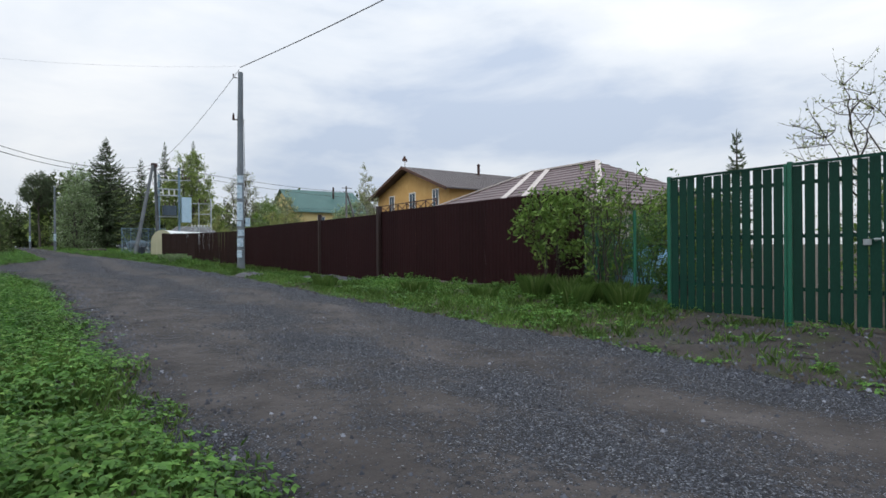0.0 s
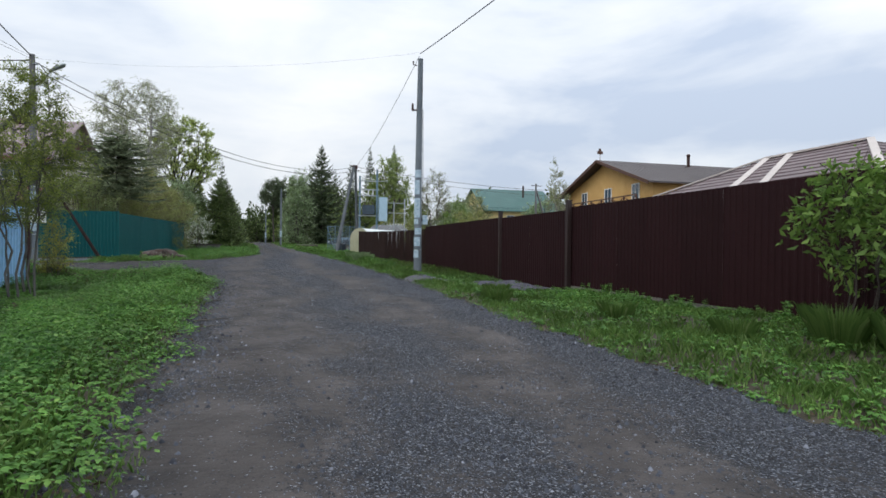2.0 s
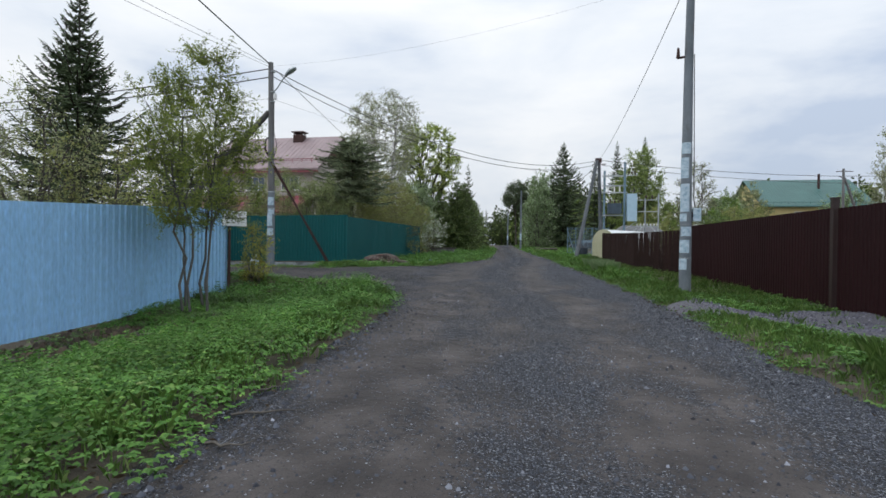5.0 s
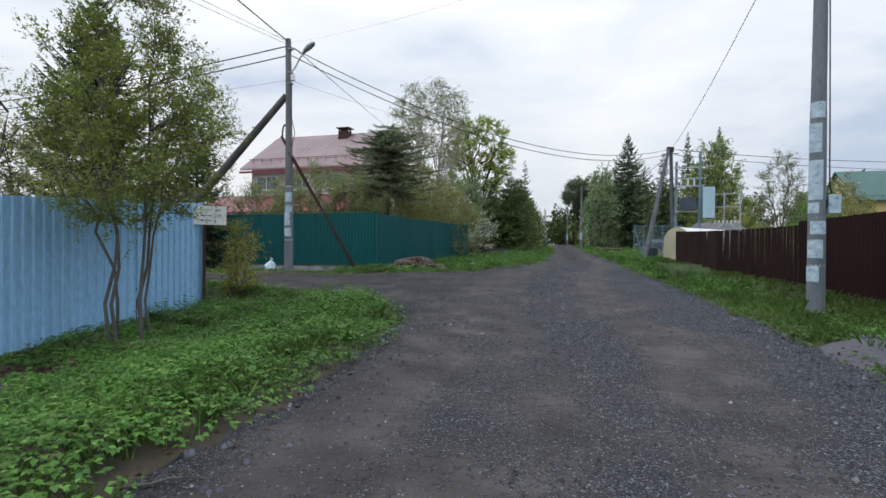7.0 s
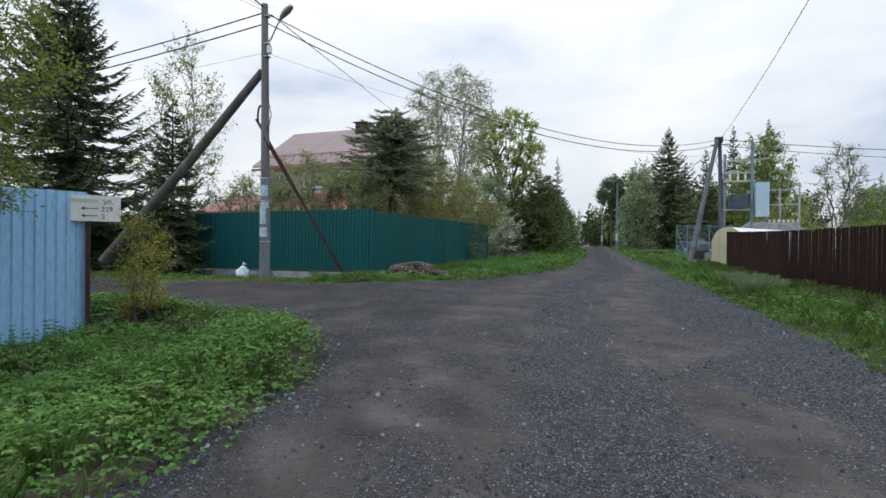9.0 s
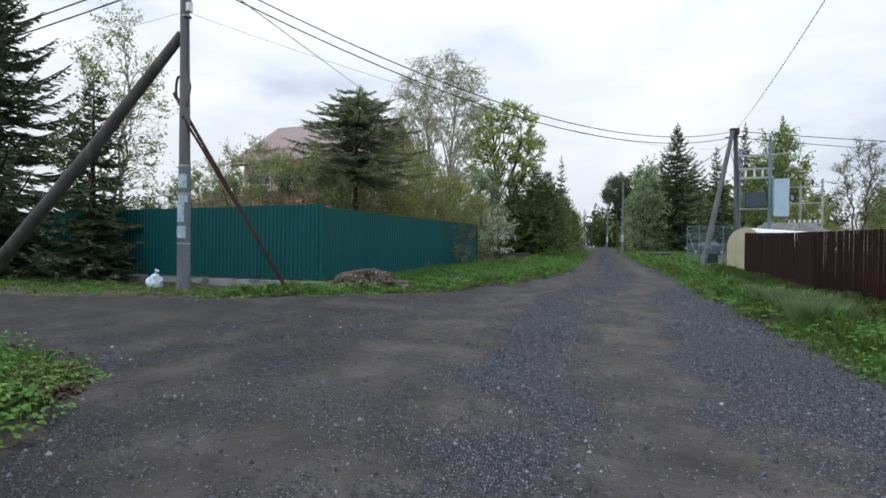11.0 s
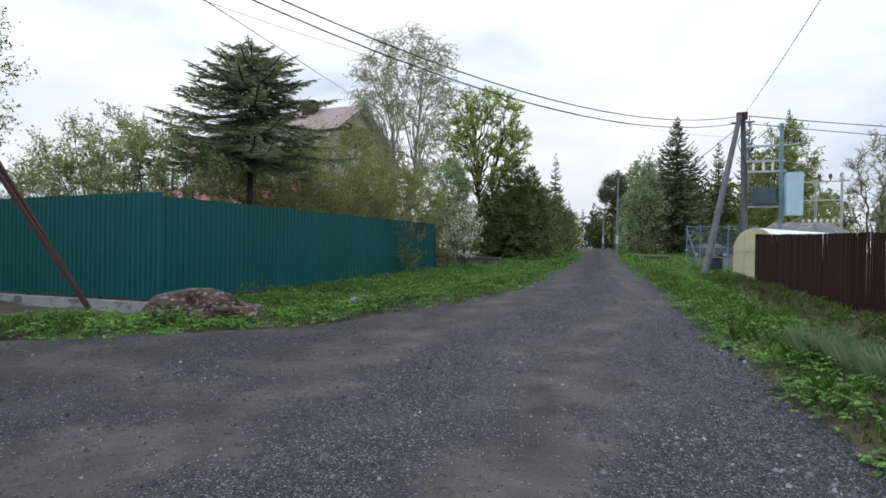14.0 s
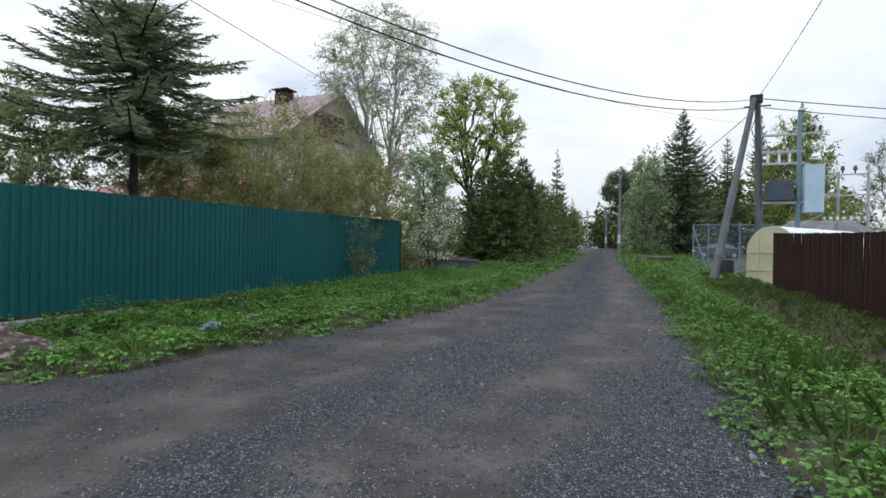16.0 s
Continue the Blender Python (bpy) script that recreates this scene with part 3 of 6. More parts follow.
# pale blue fence of the corner plot
sheet_fence("pale blue profiled steel fence on the grassy verge", (-6.3, 8.0), (-6.3, 18.55), 2.25, (-0.38, 0.115), BLUE_METAL, STEEL_BROWN)
sheet_fence("short raised end of the pale blue profiled steel fence", (-6.3, 18.58), (-6.3, 20.15), 2.15, (0.24, 0.29), BLUE_METAL, STEEL_BROWN)
sheet_fence("pale blue profiled steel fence facing the side lane", (-6.33, 20.19), (-16.5, 20.6), 2.15, (0.28, 0.3), BLUE_METAL, STEEL_BROWN)

# dark green fence on a concrete plinth
sheet_fence("dark green profiled steel fence on a plinth by the lane", (-30.0, 29.9), (-7.22, 30.5), 2.12, (0.55, 0.8), GREEN_METAL, STEEL_BROWN)
sheet_fence("dark green profiled steel fence along the road, under overhanging shrubs", (-7.2, 30.52), (-7.35, 44.4), 2.06, (0.79, 0.86), GREEN_METAL, STEEL_BROWN)
sheet_fence("dark green profiled steel fence set back behind white blossom", (-7.35, 44.5), (-11.5, 46.5), 1.9, (0.86, 0.95), GREEN_METAL, STEEL_BROWN)
plinth = thing("fence_plinth", -7.2, 30.5, 0.3, "low weathered concrete plinth under the green fence", "plinth", kind="structure")
strip = Shape().box(-23.0, 0.06, -0.12, 0.12, -0.3, 0.44)
strip.v = [(x, y + 0.026 * x, z + 0.011 * x) for x, y, z in strip.v]
part("strip", strip, PLINTH, plinth)
part("corner_trim", Shape().box(-0.06, 0.03, -0.02, 0.03, 0.5, 2.62), GREEN_METAL, plinth, "dark green folded corner strip")
part("foot_strip", Shape().box(-0.14, 0.08, 0.13, 13.9, -0.2, 0.42), PLINTH, plinth)

# brown fence and sliding gate
FENCE_A, GATE_A, GATE_B, FENCE_B, PICKET_B = (9.16, 7.9), (8.68, 16.57), (8.41, 21.4), (7.82, 32.3), (5.55, 49.0)
sheet_fence("dark brown profiled steel fence beside the grassy verge", FENCE_A, GATE_A, 2.24, (0.38, 0.38), BROWN_METAL, STEEL_BROWN, flip=True)
sheet_fence("dark brown profiled steel sliding gate over a gap", (8.60, 16.75), (8.35, 21.3), 2.3, (0.24, 0.24), BROWN_METAL, STEEL_BROWN, flip=True, post_every=9)
sheet_fence("dark brown profiled steel fence behind the utility pole", GATE_B, FENCE_B, 2.3, (0.27, 0.27), BROWN_METAL, STEEL_BROWN, flip=True)
for (px, py), h in ((GATE_A, 2.75), (GATE_B, 2.7)):
    root = thing("gate_post", px - 0.08, py, height(px, py) - 0.1, "dark brown square steel gate post with a flat cap", "post", group="gate posts")
    part("shaft", Shape().box(-0.07, 0.07, -0.07, 0.07, 0, h, bevel=0.012), STEEL_BROWN, root)
    part("cap", Shape().box(-0.085, 0.085, -0.085, 0.085, h + 0.001, h + 0.025, bevel=0.012), STEEL_BROWN, root)
track = thing("gate_track", 8.7, 14.6, 0.12, "concrete beam with a steel rail under the sliding gate", "track")
turn_m = Matrix.Rotation(math.atan2(0.27, 4.83), 4, "Z")
part("beam", Shape().box(-0.32, -0.02, 0, 7.2, -0.25, 0.05, turn_m, 0.02), CONCRETE, track)
part("rail", Shape().box(-0.2, -0.14, 0, 7.2, 0.052, 0.09, turn_m), RUST, track)

# picket fence
run = math.hypot(PICKET_B[0] - FENCE_B[0], PICKET_B[1] - FENCE_B[1])
turn = math.degrees(math.atan2(PICKET_B[1] - FENCE_B[1], PICKET_B[0] - FENCE_B[0]))
pickets = thing("picket_fence", FENCE_B[0], FENCE_B[1], 0.3, "dark brown vertical picket fence of weathered boards with gaps", "fence", turn)
board = Shape().box(-0.027, 0.027, 0, 0.022, 0, 2.12, bevel=0.004).mesh("picket", PICKET_WOOD)
broad = Shape().box(-0.0435, 0.0435, 0, 0.022, 0, 2.12, bevel=0.004).mesh("picket", PICKET_WOOD)
count = int(run / 0.09)
for i in range(count):
    s = i / count
    piece("picket", broad if s > 0.5 else board, pickets, pose(i * 0.09 + 0.045, 0.0, 0.02 + 0.26 * s * s + rng.uniform(-0.015, 0.015), rng.uniform(-0.4, 0.4), rng.uniform(-0.6, 0.6), 0))
for i in range(7):
    part("post", Shape().box(i * run / 6 - 0.04, i * run / 6 + 0.04, -0.14, -0.06, -0.6, 2.05 + 0.26 * (i / 6) ** 2, bevel=0.01), STEEL_BROWN, pickets)
for h in (0.4, 1.7):
    part("rail", Shape().beam((0, -0.03, h), (run, -0.03, h + 0.2), 0.05, 0.05), STEEL_BROWN, pickets)

# green plank gate
gate = thing("plank_gate", 7.8, 5.05, 0.3, "dark green plank gate with lighter steel posts and narrow gaps", "gate", -90)
plank = Shape().box(-0.056, 0.056, -0.012, 0.012, 0.06, 2.1, bevel=0.004).mesh("plank", GREEN_WOOD)
leaf_start = 0.10
for leaf in range(4):
    x = leaf_start
    for i in range(12):
        piece("plank", plank, gate, pose(x + 0.056, rng.uniform(-0.003, 0.003), rng.uniform(-0.01, 0.01), 0, rng.uniform(-0.3, 0.3), 0))
        x += 0.138 + rng.uniform(-0.005, 0.005)
    for h in (0.45, 1.15, 1.85):
        part("crossbar", Shape().box(leaf_start, x, 0.014, 0.05, h, h + 0.05), GREEN_WOOD, gate)
    part("post", Shape().box(leaf_start - 0.07, leaf_start - 0.012, -0.03, 0.05, -0.5, 2.16, bevel=0.01), GREEN_STEEL, gate, "lighter green square steel post")
    part("post", Shape().box(x - 0.006, x + 0.03, -0.03, 0.05, -0.5, 2.14, bevel=0.008), GREEN_STEEL, gate, "lighter green square steel post")
    part("top_rail", Shape().box(leaf_start, x - 0.008, -0.02, 0.03, 2.105, 2.14), GREEN_WOOD, gate)
    leaf_start = x + 0.104
part("latch", Shape().box(2.62, 2.70, -0.05, -0.013, 1.05, 1.12, bevel=0.01).tube([(2.74, -0.02, 1.1), (2.74, -0.07, 1.12), (2.80, -0.07, 1.12)], 0.012, 6), GALVANISED, gate, "steel latch with a bolt")

# chain-link fence between the gate and the brown fence
mesh_fence = thing("chain_link_fence", 7.85, 5.1, 0.25, "sagging green chain-link fence half hidden in a shrub", "fence", math.degrees(math.atan2(2.8, 1.3)))
s = Shape()
for i in range(52):
    x = i * 0.06
    s.tube([(x, 0, 0.05), (min(x + 0.85, 3.1), 0, 0.05 + min(0.85, 3.1 - x) * 1.9)], 0.003, 3, False)
    s.tube([(x, 0.005, 0.05), (max(x - 0.85, 0), 0.005, 0.05 + min(0.85, x) * 1.9)], 0.003, 3, False)
part("netting", s, GREEN_STEEL, mesh_fence)
for x in (0.9, 2.4):
    part("post", Shape().tube([(x, 0.03, -0.5), (x, 0.03, 1.75)], 0.03, 8), GREEN_STEEL, mesh_fence)


# ---------- poles and wires ----------
def band(s, z, r, h=0.04):
    s.tube([(0, 0, z), (0, 0, z + h)], r, 12)


POLE1, POLE2, POLE3 = (5.53, 23.04), (-9.5, 27.9), (5.6, 54.7)

p1 = thing("utility_pole", *POLE1, height(*POLE1) - 0.05, "grey weathered utility pole with torn posters and meter box", "utility pole")
part("stub", Shape().tube([(0, 0, -0.4), (0, 0, 2.2), (0, 0, 4.0)], [0.155, 0.145, 0.135], 14), POLE_CONCRETE, p1, "grey concrete lower shaft", True)
part("shaft", Shape().tube([(0, 0, 4.0), (0.01, 0, 6.2), (0.03, -0.03, 8.45)], [0.131, 0.115, 0.10], 14), POLE_CONCRETE, p1, "grey weathered upper shaft", True)
for z in (1.05, 1.95, 2.1, 3.95):
    s = Shape()
    band(s, z, 0.156 - 0.006 * z, 0.025)
    part("clamp", s, GALVANISED, p1)
for k, (z, h, a) in enumerate(((2.3, 0.75, 235), (2.05, 0.2, 210), (1.2, 0.35, 240), (3.2, 0.55, 225), (3.85, 0.3, 250), (1.65, 0.25, 265), (0.75, 0.3, 215))):
    s = Shape()
    ring = [math.radians(a + d) for d in np.linspace(-55, 55, 8)]
    r = 0.161 - 0.005 * z
    s.v = [(r * math.cos(q), r * math.sin(q), zz) for zz in (z, z + h) for q in ring]
    s.f = [(i, i + 1, i + 9, i + 8) for i in range(7)]
    part("poster", s, PAPER, p1, "faded torn paper notice")
part("meter_box", Shape().box(0.16, 0.36, -0.12, 0.08, 2.05, 2.4, bevel=0.02), PAPER, p1, "pale blue metal meter box")
part("box_bracket", Shape().box(0.10, 0.17, -0.05, 0.01, 2.15, 2.3), RUST, p1)
part("drop_cable", Shape().tube([(0.13, -0.08, 6.5), (0.16, -0.08, 4.0), (0.17, -0.09, 2.6), (0.22, -0.05, 2.39)], 0.012, 6), WIRE, p1)
part("insulator_arm", Shape().beam((-0.28, 0, 6.45), (0.12, 0, 6.5), 0.05, 0.05).tube([(-0.26, 0, 6.45), (-0.26, 0, 6.72)], [0.05, 0.03], 8), RUST, p1)
part("hook", Shape().tube([(-0.1, 0, 8.2), (-0.25, 0, 8.22), (-0.25, 0, 8.35)], [0.02, 0.02, 0.035], 6), RUST, p1)

p2 = thing("utility_pole", *POLE2, height(*POLE2) - 0.05, "weathered utility pole with diagonal strut, street lamp and notices", "utility pole")
part("stub", Shape().tube([(0, 0, -0.4), (0, 0, 1.5), (-0.01, 0, 3.2)], [0.165, 0.155, 0.14], 14), POLE_CONCRETE, p2, "grey concrete lower shaft", True)
part("shaft", Shape().tube([(-0.01, 0, 3.2), (-0.05, 0, 6.0), (-0.1, 0, 8.55)], [0.135, 0.115, 0.10], 14), POLE_WOOD, p2, "dark wooden upper shaft", True)
part("strut", Shape().tube([(-5.4, -1.3, 0.5), (-2.5, -0.6, 3.7), (-0.15, 0, 6.5)], [0.17, 0.15, 0.12], 12), STRUT_WOOD, p2, "long dark diagonal wooden strut", True)
for z in (1.2, 2.45, 3.15, 6.9, 7.3, 8.15):
    s = Shape()
    band(s, z, 0.17 - 0.0078 * z, 0.03)
    part("clamp", s, GALVANISED, p2)
for z, h, a in ((1.35, 0.3, 280), (1.75, 0.5, 265), (2.6, 0.35, 285), (2.25, 0.18, 300)):
    s = Shape()
    ring = [math.radians(a + d) for d in np.linspace(-50, 50, 8)]
    r = 0.174 - 0.0075 * z
    s.v = [(r * math.cos(q), r * math.sin(q), zz) for zz in (z, z + h) for q in ring]
    s.f = [(i, i + 1, i + 9, i + 8) for i in range(7)]
    part("poster", s, PAPER, p2, "faded torn paper notice")
lamp_arm = part("lamp_arm", Shape().tube([(-0.02, 0, 7.3), (0.25, -0.1, 7.42), (0.55, -0.2, 7.75), (0.75, -0.26, 7.9)], 0.024, 8), GALVANISED, p2, "", True)
head = Shape().tube([(0.68, -0.24, 7.86), (0.80, -0.28, 7.95), (1.02, -0.34, 8.06), (1.2, -0.4, 8.12), (1.27, -0.42, 8.13)], [0.035, 0.08, 0.115, 0.09, 0.02], 12)
part("lamp_head", head, GALVANISED, lamp_arm, "pale grey street lamp head", True)
part("control_box", Shape().box(0.08, 0.2, -0.12, 0.02, 7.0, 7.22, bevel=0.02), WHITE_PAINT, p2, "small white control box")
part("drop_cable", Shape().tube([(0.1, -0.05, 6.9), (0.14, -0.1, 5.6), (0.28, -0.1, 5.1), (0.16, -0.1, 4.6), (0.1, -0.1, 4.75)], 0.014, 6), WIRE, p2)
part("cable_coil", Shape().tube([(-0.17 + 0.1 * math.cos(a), -0.06, 5.1 + 0.32 * math.sin(a)) for a in np.linspace(0, 6.3, 15)], 0.03, 6), WIRE, p2)

brace = thing("steel_brace", -9.6, 28.0, 0.55, "pair of rusty steel angle bars leaning against the pole", "brace")
part("bar", Shape().beam((-0.2, -0.2, 5.0), (2.05, 1.45, 0.03), 0.075, 0.075), RUST, brace)
part("bar", Shape().beam((0.1, -0.2, 4.4), (2.15, 1.4, 0.03), 0.06, 0.06), RUST, brace)

p3 = thing("utility_pole", POLE3[0], POLE3[1], height(*POLE3) - 0.05, "A-shaped grey utility pole with a steel-grey strut beside the verge", "utility pole")
part("shaft", Shape().tube([(0.35, 0.3, -0.4), (0.2, 0.2, 4.0), (0.05, 0, 8.35)], [0.17, 0.15, 0.12], 12), POLE_TARRED, p3, "", True)
part("strut", Shape().tube([(-1.95, -3.9, -0.3), (-1.0, -2.0, 4.2), (-0.12, -0.2, 8.3)], [0.17, 0.15, 0.12], 12), POLE_TARRED, p3, "slanting grey concrete strut", True)
part("head", Shape().box(-0.25, 0.25, -0.2, 0.2, 8.15, 8.5, bevel=0.03), RUST, p3)
part("crossarm", Shape().beam((-0.5, 0, 8.0), (0.6, 0, 8.0), 0.06, 0.06), RUST, p3)
part("drop_cable", Shape().tube([(0.1, -0.2, 7.9), (-0.2, -0.25, 6.9), (0.25, -0.1, 5.6), (0.3, 0.1, 3.2)], 0.02, 6), WIRE, p3)


def cable(name, a, b, sag, r, label):
    a, b = Vector(a), Vector(b)
    pts = [a.lerp(b, t) - Vector((0, 0, sag * 4 * t * (1 - t))) - a for t in np.linspace(0, 1, 22)]
    root = thing(name, *a, label, "cable", group="overhead cables")
    part("strand", Shape().tube(pts, r, 6), WIRE, root, "", True)


P1T, P2T, P3T = (5.55, 23.0, 8.92), (-9.6, 27.9, 8.85), (5.6, 54.6, 9.0)
ROADSIDE = "black overhead cable sagging between the utility poles above the road"
cable("overhead_cable", P2T, (P3T[0] - 0.2, P3T[1], 9.0), 1.75, 0.018, ROADSIDE)
cable("overhead_cable", (-9.6, 27.9, 8.56), (P3T[0] - 0.2, P3T[1], 8.65), 1.75, 0.018, ROADSIDE)
cable("overhead_cable", (P2T[0], P2T[1], 9.0), (-3.4, -6.0, 9.3), 0.35, 0.02, "black overhead cable running from the lamp pole along the road")
cable("overhead_cable", P2T, (-48, 28.3, 8.9), 0.9, 0.022, "black overhead cable running along the side lane")
cable("overhead_cable", (-9.6, 27.9, 8.5), (-48, 28.3, 8.5), 0.9, 0.022, "black overhead cable running along the side lane")
cable("overhead_cable", P1T, (11.6, -6.0, 9.4), 0.45, 0.018, "thin dark overhead cable from the grey pole along the fence")
cable("overhead_cable", (5.5, 23.0, 8.8), (P3T[0] + 0.05, P3T[1], 9.05), 0.4, 0.011, "thin dark overhead cable between the pole and the A-shaped pole")
cable("overhead_cable", (-9.35, 27.9, 8.75), (-18.0, 56.0, 12.1), 0.0, 0.015, "thin service cable from the pole to the red-roofed house")
cable("overhead_cable", (P3T[0] + 0.3, P3T[1], 9.0), (46, 77, 10.5), 0.8, 0.022, "black overhead cable running off beyond the greenhouse")
cable("overhead_cable", (P3T[0] + 0.3, P3T[1], 8.6), (46, 77, 9.6), 0.8, 0.018, "black overhead cable running off beyond the greenhouse")
cable("overhead_cable", (P3T[0], P3T[1], 8.6), (-2.3, 92, 8.2), 0.7, 0.02, "black overhead cable running on along the road")
THIN = "thin pale telephone cable strung between the utility poles"
cable("telephone_cable", (5.5, 23.0, 8.95), (-9.55, 27.9, 8.95), 0.45, 0.002, THIN)
cable("telephone_cable", (-9.6, 27.9, 7.6), (-48, 28.3, 7.8), 0.5, 0.005, THIN)
cable("telephone_cable", (-9.55, 27.9, 7.6), (5.5, 54.6, 7.9), 0.9, 0.005, THIN)
cable("telephone_cable", (-9.6, 27.9, 9.0), (-12.6, -6.0, 9.3), 0.4, 0.006, THIN)
cable("telephone_cable", (-9.6, 27.9, 8.9), (-13.6, -6.0, 9.3), 0.5, 0.006, THIN)
for i, (x, y) in enumerate(((-2.6, 82), (-6.7, 108.5))):
    z = height(x, y)
    root = thing("utility_pole", x, y, z - 0.05, ("far grey utility pole with a pale notice beside the road", "far grey street lamp pole beside the road")[i], "utility pole")
    h = 8.2 if i == 0 else 6.6
    part("shaft", Shape().tube([(0, 0, -0.3), (0, 0, h)], [0.15, 0.1], 10), POLE_CONCRETE, root, "", True)
    part("notice", Shape().box(-0.13, 0.13, -0.165, -0.158, 1.3, 2.2), PAPER, root)
    if i:
        part("lamp_head", Shape().tube([(0, 0, h - 0.1), (-0.5, -0.3, h + 0.2), (-0.9, -0.5, h + 0.25)], [0.04, 0.05, 0.12], 8), GALVANISED, root, "", True)


# ---------- houses ----------
def gable_house(label, x0, x1, y_ridge, half, eave, ridge, foot, wall, roof, over=0.6, over_end=0.7):
    """A house with its ridge along x."""
    root = thing("house", x0, y_ridge, foot, label, "house")
    L, e, r = x1 - x0, eave - foot, ridge - foot
    body = Shape()
    body.v = [(0, -half, 0), (0, half, 0), (0, half, e), (0, 0, r - 0.15), (0, -half, e), (L, -half, 0), (L, half, 0), (L, half, e), (L, 0, r - 0.15), (L, -half, e)]
    body.f = [(0, 4, 3, 2, 1), (5, 6, 7, 8, 9), (0, 5, 9, 4), (1, 2, 7, 6), (4, 9, 8, 3), (2, 3, 8, 7)]
    part("wall", body, wall, root)
    slope = (r - e) / half
    for sgn in (-1, 1):
        y1, z1 = sgn * (half + over), e - slope * over
        s = Shape()
        verts = [(-over_end, 0, r), (L + over_end, 0, r), (L + over_end, y1, z1), (-over_end, y1, z1)]
        s.v = [(x, y, z + 0.14) for x, y, z in verts] + [(x, y, z) for x, y, z in verts]
        s.f = [(0, 1, 2, 3), (7, 6, 5, 4), (0, 3, 7, 4), (1, 5, 6, 2), (3, 2, 6, 7), (0, 4, 5, 1)]
        slab = part("roof", s, roof, root)
        ribs = Shape()
        n = int((L + 2 * over_end) / 0.45)
        for i in range(n + 1):
            x = -over_end + i * (L + 2 * over_end) / n
            ribs.beam((x, 0, r + 0.15), (x, y1, z1 + 0.15), 0.05, 0.04)
        part("ribs", ribs, roof, slab)
    return root, L, e, r


def window(root, m, w, h, frame_mat, bars=1):
    """A framed window whose wall plane is x-z at y = 0 of m, looking towards -y."""
    s = Shape()
    t = 0.09
    s.box(-w / 2 - t, -w / 2, -0.06, 0.05, -t, h + t, m).box(w / 2, w / 2 + t, -0.06, 0.05, -t, h + t, m)
    s.box(-w / 2, w / 2, -0.06, 0.05, -t, 0, m).box(-w / 2, w / 2, -0.06, 0.05, h, h + t, m)
    for i in range(1, bars + 1):
        x = -w / 2 + w * i / (bars + 1)
        s.box(x - 0.03, x + 0.03, -0.05, 0.03, 0, h, m)
    win = part("window", s, frame_mat, root)
    part("pane", Shape().box(-w / 2, w / 2, -0.02, 0.0, 0, h, m), GLASS, win)
    part("sill", Shape().box(-w / 2 - 0.15, w / 2 + 0.15, -0.14, -0.061, -t - 0.05, -t, m), frame_mat, win)


def face_west(y, z):
    """Windows on a gable that looks towards -x."""
    return Matrix.Translation((-0.01, y, z)) @ Matrix.Rotation(radians(-90), 4, "Z")


# ochre house with a dark roof
house, L, e, r = gable_house("ochre timber house with a dark gable roof and balcony", 30.0, 44.0, 50.4, 7.6, 7.4, 10.1, 0.4, YELLOW_WALL, ROOF_BROWN, 0.9, 1.0)
for y, w in ((-5.2, 1.0), (-0.6, 1.1), (4.0, 1.0)):
    window(house, face_west(y, 5.2), w, 1.7, WHITE_PAINT)
s = Shape()
for sgn in (-1, 1):
    s.beam((-1.02, 0, r + 0.02), (-1.02, sgn * 8.5, r - 3.02), 0.08, 0.3)
part("bargeboard", s, TRIM_WOOD, house, "dark brown bargeboards")
s = Shape().box(-1.6, 0, -7.6, 7.6, 4.55, 4.7)
for i in range(8):
    y0, y1 = -7.5 + i * 1.875, -7.5 + (i + 1) * 1.875
    s.beam((-1.5, y0, 4.75), (-1.5, y1, 5.65), 0.06, 0.06).beam((-1.5, y1, 4.75), (-1.5, y0, 5.65), 0.06, 0.06)
    s.box(-1.55, -1.45, y0 - 0.05, y0 + 0.05, 4.7, 5.75)
s.box(-1.56, -1.44, -7.5, 7.5, 5.68, 5.78)
part("balcony", s, TRIM_WOOD, house, "dark timber balcony with crossed rails")
part("chimney", Shape().tube([(9.0, -0.8, r - 0.4), (9.0, -0.8, r + 0.9)], 0.16, 10).tube([(9.0, -0.8, r + 0.95), (9.0, -0.8, r + 1.15)], [0.26, 0.05], 10), RUST, house, "small metal flue")
part("weather_vane", Shape().tube([(-0.6, 0, r), (-0.6, 0, r + 1.3)], 0.03, 6).box(-0.9, -0.3, -0.03, 0.03, r + 0.75, r + 1.05).box(-0.75, -0.5, -0.03, 0.03, r + 1.05, r + 1.3), TRIM_WOOD, house, "weather vane on the roof ridge")

# hip-roofed house
hip = thing("house", 26.5, 24.7, 0.3, "low house with a mauve metal-tile hip roof and pale ridge caps", "house")
hx, hy, ez, rz_ = 7.2, 9.0, 3.1, 6.32
part("wall", Shape().box(-hx + 0.8, hx - 0.8, -hy + 0.8, hy - 0.8, 0, ez), PINK_WALL, hip)
s = Shape()
s.v = [(-hx, -hy, ez), (hx, -hy, ez), (hx, hy, ez), (-hx, hy, ez), (0, -2.9, rz_), (0, 2.9, rz_)]
s.f = [(0, 1, 4), (1, 2, 5, 4), (2, 3, 5), (3, 0, 4, 5), (3, 2, 1, 0)]
roof = part("roof", s, ROOF_TILE, hip)
s = Shape()
for a, b in ((0, 4), (3, 5)):
    s.beam(Vector((-hx if a in (0, 3) else hx, -hy if a in (0, 1) else hy, ez + 0.08)), Vector((0, -2.9 if b == 4 else 2.9, rz_ + 0.08)), 0.3, 0.08)
s.beam((0, -2.9, rz_ + 0.07), (0, 2.9, rz_ + 0.07), 0.25, 0.1)
